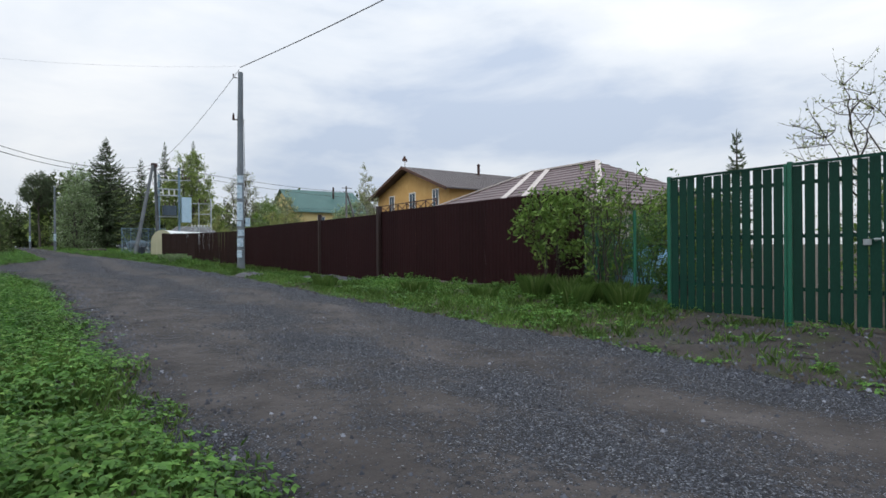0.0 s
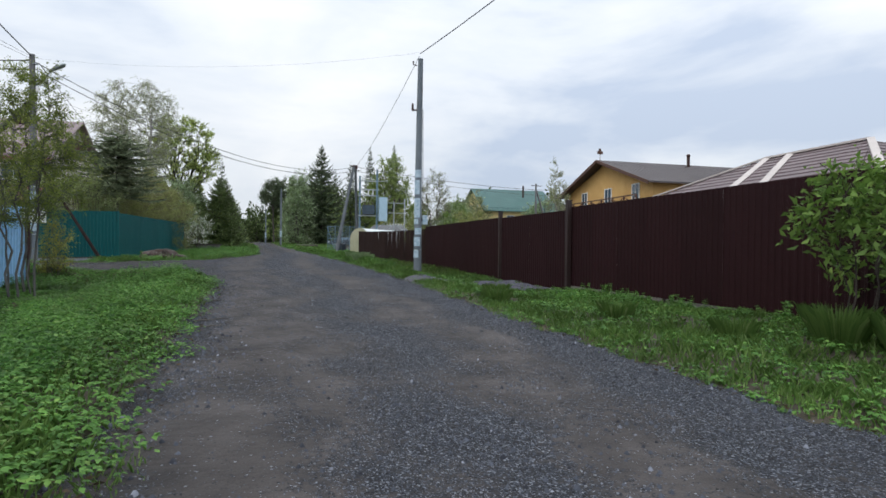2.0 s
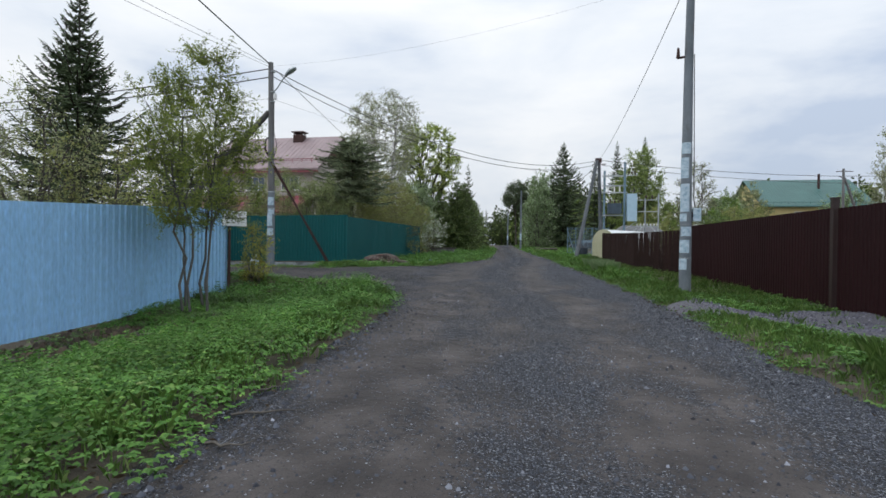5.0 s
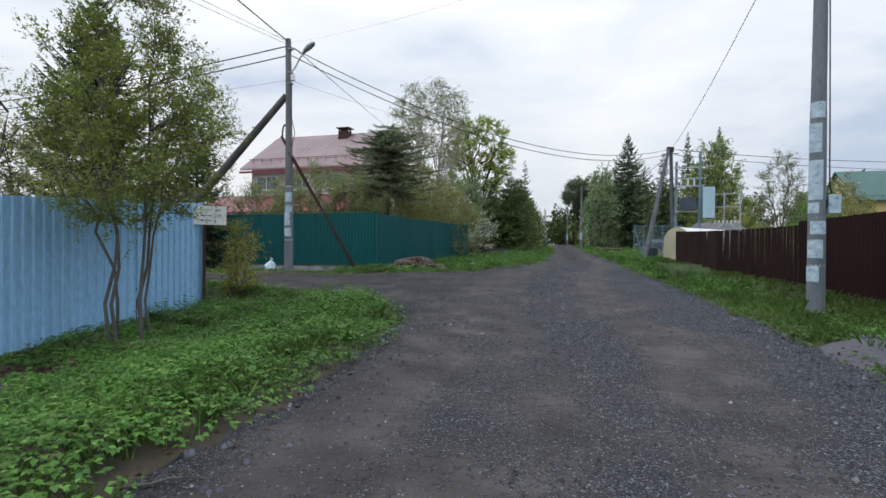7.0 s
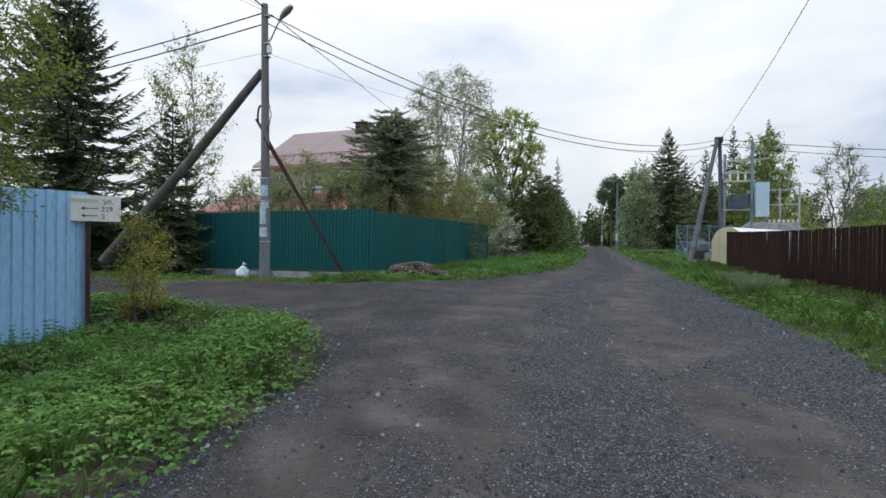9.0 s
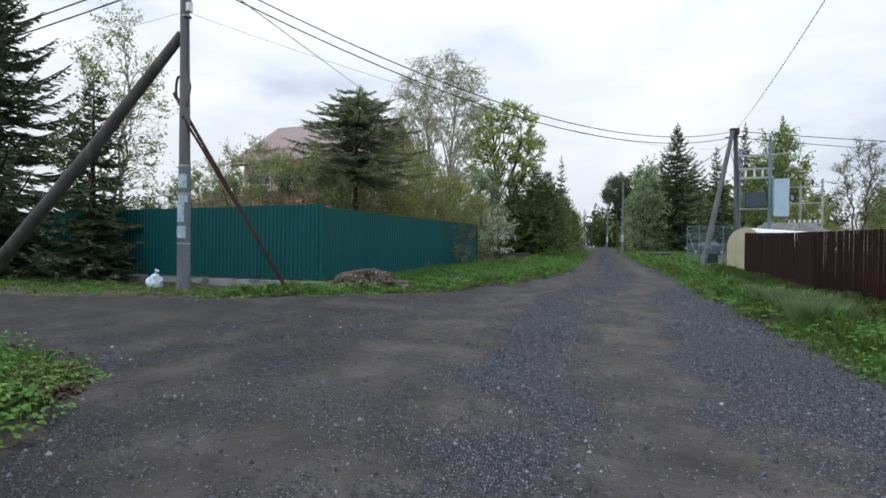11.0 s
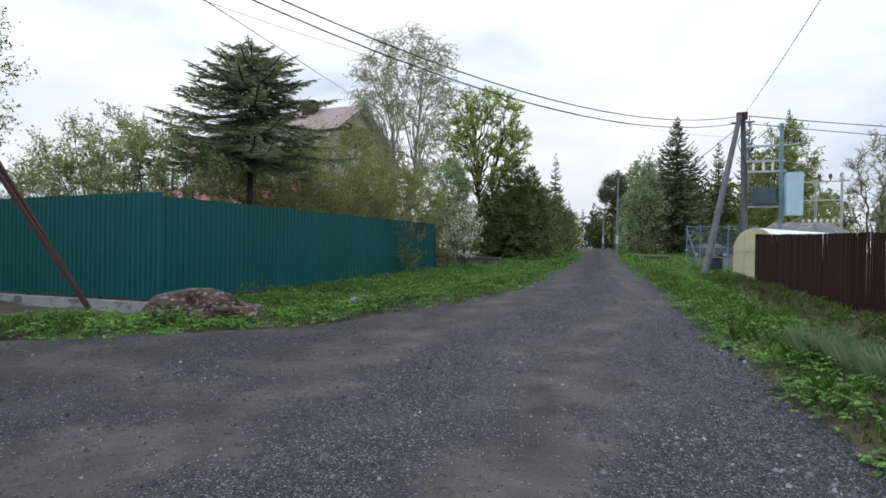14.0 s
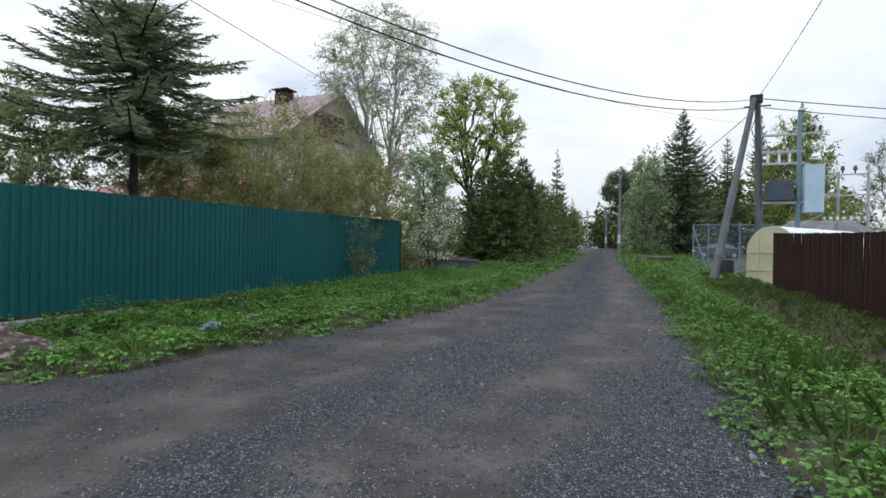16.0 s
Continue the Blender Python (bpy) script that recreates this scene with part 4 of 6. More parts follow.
s.beam((0, 2.8, rz_ + 0.06), (-hx, -1.2, ez + 0.08), 0.34, 0.06).beam((0, 1.3, rz_ + 0.06), (-hx, -3.2, ez + 0.08), 0.34, 0.06)
part("ridge_cap", s, PINK_WALL, roof, "pale ridge caps")
s = Shape()
for i in range(1, 13):
    t = i / 13
    z = ez + (rz_ - ez) * t + 0.02
    xw, yw = hx * (1 - t), 2.9 + (hy - 2.9) * (1 - t)
    s.beam((-xw, -yw, z), (-xw, yw, z), 0.05, 0.05).beam((-xw, -yw, z), (xw, -yw, z), 0.05, 0.05)
part("tile_steps", s, ROOF_TILE, roof)
part("gutter", Shape().box(-hx - 0.12, -hx, -hy, hy, ez - 0.12, ez), WHITE_PAINT, hip)

# cream house with a green roof
house, L, e, r = gable_house("far cream house with a green sheet-metal roof", 33.5, 48.0, 105.9, 7.8, 8.7, 13.2, 1.4, CREAM_WALL, ROOF_GREEN, 0.8, 0.6)
for y in (-2.6, 1.6):
    window(house, face_west(y, 6.6), 1.2, 1.9, WHITE_PAINT)
part("flue", Shape().tube([(9.5, -3, r - 2), (9.5, -3, r + 0.7)], 0.18, 8), RUST, house)
window(house, Matrix.Translation((5.0, -7.81, 4.5)), 1.4, 1.6, WHITE_PAINT)
s = Shape()
for i in range(15):
    s.beam((0.3 + i, -8.0, e - 0.1), (0.3 + i, -8.0, e + 0.35), 0.05, 0.05)
s.beam((0.0, -8.0, e + 0.3), (L, -8.0, e + 0.3), 0.05, 0.05)
part("snow_guard", s, ROOF_GREEN, house)
far_pole = thing("utility_pole", 33.0, 74.0, 0.9, "dark A-shaped utility pole in front of the green-roofed house", "utility pole")
part("shaft", Shape().tube([(0, 0, 0), (0, 0, 9.8)], [0.17, 0.12], 8), POLE_WOOD, far_pole)
part("strut", Shape().tube([(3.2, 0.5, 0), (0.1, 0, 8.8)], [0.16, 0.12], 8), POLE_WOOD, far_pole)
part("crossarm", Shape().beam((-0.7, 0, 9.5), (0.9, 0, 9.5), 0.08, 0.08).beam((-0.5, 0, 9.0), (0.2, 0, 8.7), 0.06, 0.06), RUST, far_pole)

# two-storey house with a faded red roof
house, L, e, r = gable_house("two-storey pale pink house with faded red metal roof", -29.6, -18.9, 56.5, 5.0, 8.6, 12.0, 0.9, PINK_WALL, ROOF_RED, 0.7, 0.7)
chim = Shape().box(6.5, 7.5, -1.0, -0.2, r - 1.5, r + 0.25, bevel=0.02)
chimney = part("chimney", chim, RUST, house, "dark brick chimney")
cap = Shape().box(6.35, 7.65, -1.15, -0.05, r + 0.47, r + 0.54)
for cx, cy in ((6.6, -0.9), (7.4, -0.9), (6.6, -0.3), (7.4, -0.3)):
    cap.box(cx - 0.06, cx + 0.06, cy - 0.06, cy + 0.06, r + 0.251, r + 0.469)
part("chimney_cap", cap, RUST, chimney)
for x, w, bars in ((1.6, 2.0, 1), (5.0, 1.7, 2), (8.4, 1.6, 1)):
    window(house, Matrix.Translation((x, -5.01, 5.55)), w, 1.1, WHITE_PAINT, bars)
s = Shape()
for i in range(12):
    s.beam((0.2 + i * 0.93, -5.0, e + 0.25), (0.2 + i * 0.93, -5.0, e + 0.6), 0.05, 0.05)
s.beam((-0.3, -5.0, e + 0.58), (L + 0.3, -5.0, e + 0.58), 0.05, 0.05).beam((-0.3, -5.0, e + 0.45), (L + 0.3, -5.0, e + 0.45), 0.04, 0.04)
part("snow_guard", s, ROOF_RED_DARK, house)
part("gutter", Shape().box(-0.7, L + 0.7, -5.85, -5.68, e - 0.75, e - 0.58), ROOF_RED_DARK, house)
s = Shape()
s.v = [(-3.5, -5.05, 5.0), (L + 0.5, -5.05, 5.0), (L + 0.5, -9.2, 3.3), (-3.5, -9.2, 3.3), (-3.5, -5.05, 4.88), (L + 0.5, -5.05, 4.88), (L + 0.5, -9.2, 3.18), (-3.5, -9.2, 3.18)]
s.f = [(0, 3, 2, 1), (4, 5, 6, 7), (3, 7, 6, 2), (0, 4, 7, 3), (1, 2, 6, 5), (0, 1, 5, 4)]
lean = part("lean_to_roof", s, ROOF_RED_DARK, house, "dark red lean-to roof")
part("lean_to_wall", Shape().box(-3.2, L + 0.2, -8.8, -5.05, 0, 3.15), PINK_WALL, house)
part("attic_gable", Shape().box(L + 0.02, L + 0.08, -2.2, 2.2, e + 0.3, e + 2.0), TRIM_WOOD, house, "dark timber gable cladding")

shed = thing("shed", -24.5, 41.0, 0.7, "low pale shed with a flat grey roof behind the green fence", "shed")
part("wall", Shape().box(0, 6, 0, 4, 0, 2.6), PINK_WALL, shed)
part("roof", Shape().box(-0.4, 6.4, -0.5, 4.4, 2.61, 2.8), ROOF_BROWN, shed)

# ---------- greenhouse, substation, car ----------
gh = thing("greenhouse", 5.0, 51.6, 0.55, "arched greenhouse with white plastic cover and yellowed end wall", "greenhouse", -5)
W, HH, LEN = 1.9, 2.5, 4.6
arch = []
for i in range(13):
    a = math.pi * i / 12
    arch.append((0.95 - 0.95 * math.cos(a), 1.45 + 1.05 * math.sin(a)))
prof = [(0, 0)] + arch + [(W, 0)]
GH_TURN = Matrix.Rotation(radians(-28), 4, "Z")
s = Shape()
n = len(prof)
s.add([(x, 0.02, z) for x, z in prof] + [(x, LEN * 1.6, z) for x, z in prof] + [(x * 0.97 + 0.03, 0.02, z * 0.985) for x, z in prof] + [(x * 0.97 + 0.03, LEN * 1.6, z * 0.985) for x, z in prof],
      [(i, i + 1, n + i + 1, n + i) for i in range(n - 1)] + [(2 * n + i + 1, 2 * n + i, 3 * n + i, 3 * n + i + 1) for i in range(n - 1)], GH_TURN)
part("cover", s, GREENHOUSE_FILM, gh, "white plastic cover", True)
s = Shape().add([(x, -0.02, z) for x, z in prof] + [(x, 0.015, z) for x, z in prof], [tuple(range(n)), tuple(range(2 * n - 1, n - 1, -1))] + [(i, n + i, n + i + 1, i + 1) for i in range(n - 1)], GH_TURN)
end = part("end_wall", s, GREENHOUSE_END, gh, "yellowed plastic end wall")
s = Shape().box(0.45, 0.5, -0.05, -0.021, 0, 2.2, GH_TURN).box(1.4, 1.45, -0.05, -0.021, 0, 2.2, GH_TURN).box(0, 1.9, -0.045, -0.021, 1.4, 1.45, GH_TURN).box(0, 1.9, -0.045, -0.021, 0.68, 0.72, GH_TURN)
part("end_frame", s, GREENHOUSE_END, end)

sub = thing("transformer_substation", 6.7, 61.5, 0.8, "pale grey pole-mounted transformer substation with cabinet and insulators", "substation")
for x, y, h in ((0, 0, 8.3), (1.85, -0.2, 9.1)):
    part("post", Shape().box(x - 0.1, x + 0.1, y - 0.1, y + 0.1, 0, h, bevel=0.02), BLUE_GREY_STEEL, sub)
for z in (3.9, 6.1, 6.75, 7.7):
    part("crossbeam", Shape().box(-0.25, 2.1, -0.28, -0.11, z, z + 0.12), GALVANISED, sub)
for x in (0.35, 0.9, 1.4):
    part("fuse", Shape().tube([(x, -0.2, 6.23), (x, -0.2, 6.74)], 0.07, 8), PORCELAIN, sub, "white porcelain fuse")
part("transformer", Shape().box(0.3, 1.6, -0.6, 0.4, 4.1, 5.1, bevel=0.08), mat("dark_blue_tank", (0.03, 0.05, 0.075), (0.05, 0.08, 0.11), 3, 0.5), sub, "dark blue transformer tank")
for x in (0.55, 0.95, 1.35):
    part("bushing", Shape().tube([(x, -0.1, 5.1), (x, -0.1, 5.25), (x, -0.1, 5.5)], [0.09, 0.06, 0.04], 8), CERAMIC, sub)
part("cabinet", Shape().box(2.05, 2.95, -0.7, 0.1, 3.4, 6.0, bevel=0.03), mat("pale_blue_cabinet_paint", (0.34, 0.50, 0.62), (0.42, 0.58, 0.70), 1.5, 0.45), sub, "pale blue steel cabinet")
for z in (2.1, 2.75):
    part("cabinet_frame", Shape().beam((2.0, -0.3, z), (3.0, -0.3, z + 0.6), 0.06, 0.06), GALVANISED, sub)
part("right_post", Shape().tube([(4.85, -0.7, 0), (4.85, -0.7, 5.9)], 0.07, 8), GALVANISED, sub)
part("rear_post", Shape().tube([(3.9, 0.8, 0), (3.9, 0.8, 5.7)], 0.07, 8), GALVANISED, sub)
for z in (2.9, 4.3, 5.4):
    part("crossbeam", Shape().beam((2.9, -0.4, z), (4.9, -0.7, z), 0.07, 0.07), GALVANISED, sub)
for i in range(7):
    x = 3.0 + i * 0.3
    part("insulator", Shape().tube([(x, -0.45 - 0.02 * i, 2.94), (x, -0.45 - 0.02 * i, 3.02), (x, -0.45 - 0.02 * i, 3.1), (x, -0.45 - 0.02 * i, 3.16)], [0.04, 0.08, 0.08, 0.03], 8), PORCELAIN, sub)
for x in (3.75, 4.3, 4.85):
    part("insulator", Shape().tube([(x, -0.6, 5.45), (x, -0.6, 5.6), (x, -0.6, 5.65), (x, -0.6, 5.85)], [0.03, 0.05, 0.11, 0.07], 8), CERAMIC, sub)
for x in (2.2, 2.5, 2.8):
    part("insulator", Shape().tube([(x, -0.2, 7.8), (x, -0.2, 7.95), (x, -0.2, 8.05), (x, -0.2, 8.2)], [0.03, 0.05, 0.09, 0.05], 8), CERAMIC, sub)
part("upper_arm", Shape().beam((1.85, -0.2, 7.75), (3.0, -0.2, 7.85), 0.07, 0.07), GALVANISED, sub)
part("brace", Shape().beam((2.95, -0.5, 2.3), (3.6, -0.5, 2.95), 0.06, 0.06), GALVANISED, sub)
part("brace", Shape().beam((4.8, -0.65, 2.3), (4.1, -0.55, 2.95), 0.06, 0.06), GALVANISED, sub)
part("hut_roof", Shape().add([(1.0, 1.0, 2.3), (6.0, 1.0, 2.3), (6.0, 4.0, 2.3), (1.0, 4.0, 2.3), (2.0, 2.4, 3.1), (5.0, 2.4, 3.1)], [(0, 1, 5, 4), (1, 2, 5), (2, 3, 4, 5), (3, 0, 4), (3, 2, 1, 0)]), ROOF_GREY, sub, "grey hip roof of the hut")
part("hut_wall", Shape().box(1.2, 5.8, 1.2, 3.8, 0, 2.29), PINK_WALL, sub)

cage = thing("mesh_enclosure", 3.2, 57.6, 0.85, "blue-grey steel mesh fence enclosing the substation", "fence")
for i in range(6):
    part("post", Shape().box(i * 0.72 - 0.03, i * 0.72 + 0.03, -0.03, 0.03, -0.3, 2.6, bevel=0.006), BLUE_GREY_STEEL, cage)
for z in (0.25, 1.3, 2.5):
    part("rail", Shape().box(0, 3.6, -0.02, 0.02, z, z + 0.045), BLUE_GREY_STEEL, cage)
s = Shape()
for i in range(44):
    s.box(i * 0.083, i * 0.083 + 0.008, -0.004, 0.004, 0.25, 2.5)
for i in range(20):
    s.box(0, 3.6, -0.008, -0.004, 0.3 + i * 0.11, 0.308 + i * 0.11)
part("mesh", s, BLUE_GREY_STEEL, cage)
part("brace", Shape().beam((-0.05, -0.1, 2.4), (0.7, -0.5, 0.0), 0.05, 0.05), BLUE_GREY_STEEL, cage)
tank = thing("tank", 4.4, 54.4, 0.7, "dark blue plastic tank beside the greenhouse", "tank")
part("body", Shape().tube([(0, 0, 0), (0, 0, 0.05), (0, 0, 0.9), (0, 0, 0.95)], [0.38, 0.42, 0.42, 0.36], 14), mat("dark_blue_plastic", (0.012, 0.018, 0.03), (0.02, 0.03, 0.045), 3, 0.5), tank)
part("lid", Shape().tube([(0, 0, 0.951), (0, 0, 1.0)], [0.2, 0.18], 12), WIRE, tank)

car = thing("parked_car", 4.3, 84.0, height(4.3, 84.0), "dark blue-grey parked car half hidden by the verge", "car", 8)
s = Shape()
side = [(0, 0.35), (0.05, 0.8), (0.9, 0.98), (1.5, 1.42), (2.9, 1.45), (3.7, 1.02), (4.25, 0.9), (4.3, 0.35)]
ks = len(side)
s.v = [(x, 0.06 if z < 1.1 else 0.2, z) for x, z in side] + [(x, 1.64 if z < 1.1 else 1.5, z) for x, z in side]
s.f = [tuple(range(ks)), tuple(range(2 * ks - 1, ks - 1, -1))] + [(i, ks + i, ks + (i + 1) % ks, (i + 1) % ks) for i in range(ks)]
part("body", s, mat("blue_grey_car_paint", (0.10, 0.12, 0.15), (0.14, 0.16, 0.19), 2, 0.25, 0.6), car)
part("side_glass", Shape().add([(1.15, 0.07, 1.02), (3.45, 0.07, 1.05), (2.8, 0.17, 1.38), (1.6, 0.17, 1.36)], [(0, 1, 2, 3)]), GLASS, car)
part("windscreen", Shape().add([(0.93, 0.25, 1.02), (0.93, 1.45, 1.02), (1.47, 1.4, 1.41), (1.47, 0.3, 1.41)], [(0, 1, 2, 3)]), GLASS, car)
for x in (0.8, 3.5):
    for y in (0.06, 1.5):
        wheel = part("wheel", Shape().tube([(x, y - 0.04, 0.32), (x, y + 0.16, 0.32)], 0.32, 16), WIRE, car)
        part("rim", Shape().tube([(x, y - 0.055, 0.32), (x, y - 0.041, 0.32)], 0.2, 12), GALVANISED, wheel)
for y in (0.15, 1.2):
    part("headlight", Shape().box(-0.02, 0.06, y, y + 0.3, 0.62, 0.78), PORCELAIN, car)

# ---------- small things ----------
sign = thing("street_sign", -6.2, 20.1, 0.15, "white street sign with arrows and house numbers on a rusty post", "sign", 50)
part("post", Shape().box(-0.03, 0.03, 0.0, 0.06, -0.3, 2.2, bevel=0.006), RUST, sign, "rusty square steel post")
board = part("board", Shape().box(-0.56, 0.42, -0.03, -0.001, 1.85, 2.24), WHITE_PAINT, sign, "white sign board")
INK = mat("dark_sign_ink", (0.03, 0.03, 0.035), (0.05, 0.05, 0.055), 4, 0.7)
part("lettering", Shape().box(-0.40, 0.12, -0.034, -0.031, 2.135, 2.18), mat("faded_sign_ink", (0.45, 0.5, 0.42), (0.55, 0.58, 0.5), 12, 0.7), board, "faded unreadable street name")
part("arrow", Shape().box(-0.05, 0.13, -0.034, -0.031, 2.035, 2.047).box(-0.05, 0.13, -0.034, -0.031, 1.925, 1.937)
     .add([(-0.09, -0.033, 2.041), (-0.04, -0.033, 2.015), (-0.04, -0.033, 2.067)], [(0, 1, 2)]).add([(-0.09, -0.033, 1.931), (-0.04, -0.033, 1.905), (-0.04, -0.033, 1.957)], [(0, 1, 2)]), INK, board, "dark arrows")


def letters(text, x, z, size, parent):
    cu = bpy.data.curves.new("text", "FONT")
    cu.body, cu.size, cu.extrude = text, size, 0.001
    tmp = bpy.data.objects.new("text", cu)
    me = bpy.data.meshes.new_from_object(tmp)
    bpy.data.objects.remove(tmp)
    me.transform(Matrix.Translation((x, -0.034, z)) @ Matrix.Rotation(radians(90), 4, "X"))
    me.materials.clear()
    me.materials.append(INK)
    ob = new("lettering", me)
    ob.parent = parent


letters("229", 0.17, 2.0, 0.1, board)
letters("3", 0.17, 1.89, 0.1, board)
letters("ул.", 0.19, 2.12, 0.1, board)

bag = thing("plastic_bag", -9.95, 27.45, height(-9.95, 27.45), "crumpled pale blue plastic rubbish bag at the foot of the pole", "bag")
bm = bmesh.new()
bmesh.ops.create_icosphere(bm, subdivisions=3, radius=0.2)
for v in bm.verts:
    k = 1 + 0.28 * noise.noise(v.co * 9) + 0.12 * noise.noise(v.co * 25)
    v.co = Vector((v.co.x * k * 0.95, v.co.y * k * 0.9, max(0.0, v.co.z * k * 1.1 + 0.18)))
me = bpy.data.meshes.new("bag")
bm.to_mesh(me)
bm.free()
me.materials.append(mat("pale_blue_plastic", (0.42, 0.55, 0.66), (0.62, 0.72, 0.78), 12, 0.35))
part("body", me, None, bag)
part("knot", Shape().tube([(0, 0, 0.36), (0.01, 0, 0.42), (0.05, 0.02, 0.5)], [0.05, 0.025, 0.06], 8), me.materials[0], bag)


def boulder(name, x, y, sx, sy, sz, label, seed, material):
    bm = bmesh.new()
    bmesh.ops.create_icosphere(bm, subdivisions=5, radius=1)
    for v in bm.verts:
        p = v.co + Vector((seed, seed * 2, 0))
        k = 1 + 0.32 * noise.noise(p * 1.2) + 0.16 * noise.noise(p * 3.5) + 0.035 * noise.noise(p * 9) + 0.02 * noise.noise(p * 20)
        v.co = Vector((v.co.x * k * sx, v.co.y * k * sy, v.co.z * k * sz))
    me = bpy.data.meshes.new(name)
    bm.to_mesh(me)
    bm.free()
    me.materials.append(material)
    ob = new(name, me)
    ob.matrix_basis = pose(x, y, height(x, y) + sz * 0.3, 0, 0, 25)
    tagged(ob, label, "rock")


boulder("boulder", -5.05, 29.6, 1.05, 0.55, 0.42, "large reddish-brown boulder with pale lichen at the lane corner", 3.0, ROCK)
bench = thing("low_wall", -7.0, 46.8, height(-7.0, 46.8), "low grey block wall with a dark cap behind the grass", "wall", 10)
part("blocks", Shape().box(0, 1.7, 0, 0.5, -0.2, 0.5, bevel=0.03), CONCRETE, bench)
part("cap", Shape().box(-0.1, 1.85, -0.08, 0.58, 0.501, 0.6, bevel=0.02), ROOF_BROWN, bench)
logs = thing("log_pile", 0.9, 68.0, height(0.9, 68.0), "weathered grey logs stacked in the grass by the road", "logs", 20)
for i, (y, z) in enumerate(((0, 0.13), (0.28, 0.12), (0.14, 0.36), (0.55, 0.14))):
    part("log", Shape().tube([(-1.2 + 0.1 * i, y, z), (1.3 + 0.15 * i, y + 0.05, z)], [0.14, 0.12], 10), BARK, logs)


def crumpled(name, x, y, size, label, seed, material):
    bm = bmesh.new()
    bmesh.ops.create_icosphere(bm, subdivisions=3, radius=size)
    for v in bm.verts:
        q = v.co / size + Vector((seed, 0, seed))
        k = 1 + 0.35 * noise.noise(q * 1.6) + 0.2 * noise.noise(q * 4)
        v.co = Vector((v.co.x * k * 1.3, v.co.y * k * 0.9, v.co.z * k * 0.6))
    me = bpy.data.meshes.new(name)
    bm.to_mesh(me)
    bm.free()
    me.materials.append(material)
    ob = new(name, me)
    ob.matrix_basis = pose(x, y, height(x, y) + 0.13, 0, 0, seed * 40)
    tagged(ob, label, "litter", "plastic scraps")


SCRAP = mat("faded_blue_plastic", (0.07, 0.12, 0.20), (0.14, 0.20, 0.30), 14, 0.4)
crumpled("plastic_scrap", -4.2, 33.4, 0.14, "crumpled faded blue plastic scrap among the weeds", 1.0, SCRAP)
crumpled("plastic_scrap", -3.6, 31.9, 0.10, "crumpled faded blue plastic scrap among the weeds", 2.0, SCRAP)
for k, (x, y, a, n) in enumerate(((-0.15, 11.1, 30, 0.5), (-0.3, 11.6, 75, 0.35), (0.0, 10.6, 10, 0.3), (-0.45, 13.2, 50, 0.4))):
    g = np.random.default_rng(300 + k)
    stick = Shape()
    pts = [(0, 0, 0)]
    for i in range(5):
        pts.append((pts[-1][0] + n / 5, pts[-1][1] + g.normal(0, 0.02), abs(g.normal(0, 0.012))))
    stick.tube(pts, [0.011, 0.010, 0.009, 0.007, 0.005, 0.003], 6)
    stick.tube([pts[2], (pts[2][0] + 0.08, pts[2][1] + 0.09, 0.03)], [0.006, 0.003], 5)
    ob = new("stick", stick.mesh("stick", BARK, True))
    ob.matrix_basis = pose(x, y, height(x, y) + 0.045, 0, 0, a)
    tagged(ob, "dry brown forked stick on the road's edge", "stick", "dry sticks")


# ---------- plants ----------
def unit(v):
    return v / np.maximum(np.linalg.norm(v, axis=-1, keepdims=True), 1e-6)


def leaf_cards(g, pos, way, length, ratio, fold=0.18, lift=0.0):
    """Bent four-cornered leaves from their foot, along way."""
    n = len(pos)
    way = unit(way)
    side = unit(np.cross(way, g.normal(size=(n, 3))))
    up = np.cross(side, way)
    L = np.broadcast_to(np.asarray(length, dtype=float), (n,))[:, None]
    w = L * ratio * 0.5
    mid = pos + way * L * 0.45 + up * L * fold
    v = np.stack([pos, mid + side * w, pos + way * L + up * L * lift, mid - side * w], axis=1).reshape(-1, 3)
    return v, np.arange(4 * n).reshape(n, 4)


def rods(a, b, ra, rb, flat=False):
    """Many thin twigs from a to b in one go, three-sided or, for the finest, blades."""
    n = len(a)
    d = unit(b - a)
    s = unit(np.cross(d, np.array([0.31, 0.95, 0.12])))
    u = np.cross(d, s)
    if flat:
        return np.stack([a - s * ra, a + s * ra, b + s * rb, b - s * rb], 1).reshape(-1, 3), np.arange(4 * n).reshape(n, 4)
    ring = [s * math.cos(k * math.tau / 3) + u * math.sin(k * math.tau / 3) for k in range(3)]
    v = np.stack([a + q * ra for q in ring] + [b + q * rb for q in ring], 1).reshape(-1, 3)
    f = np.array([[0, 1, 4, 3], [1, 2, 5, 4], [2, 0, 3, 5]])
    return v, (f[None] + (np.arange(n) * 6)[:, None, None]).reshape(-1, 4)


def bow(a, c, b, n=5):
    """Points of a curve from a towards c to b."""
    return [a * (1 - t) ** 2 + c * 2 * t * (1 - t) + b * t * t for t in np.linspace(0, 1, n)]


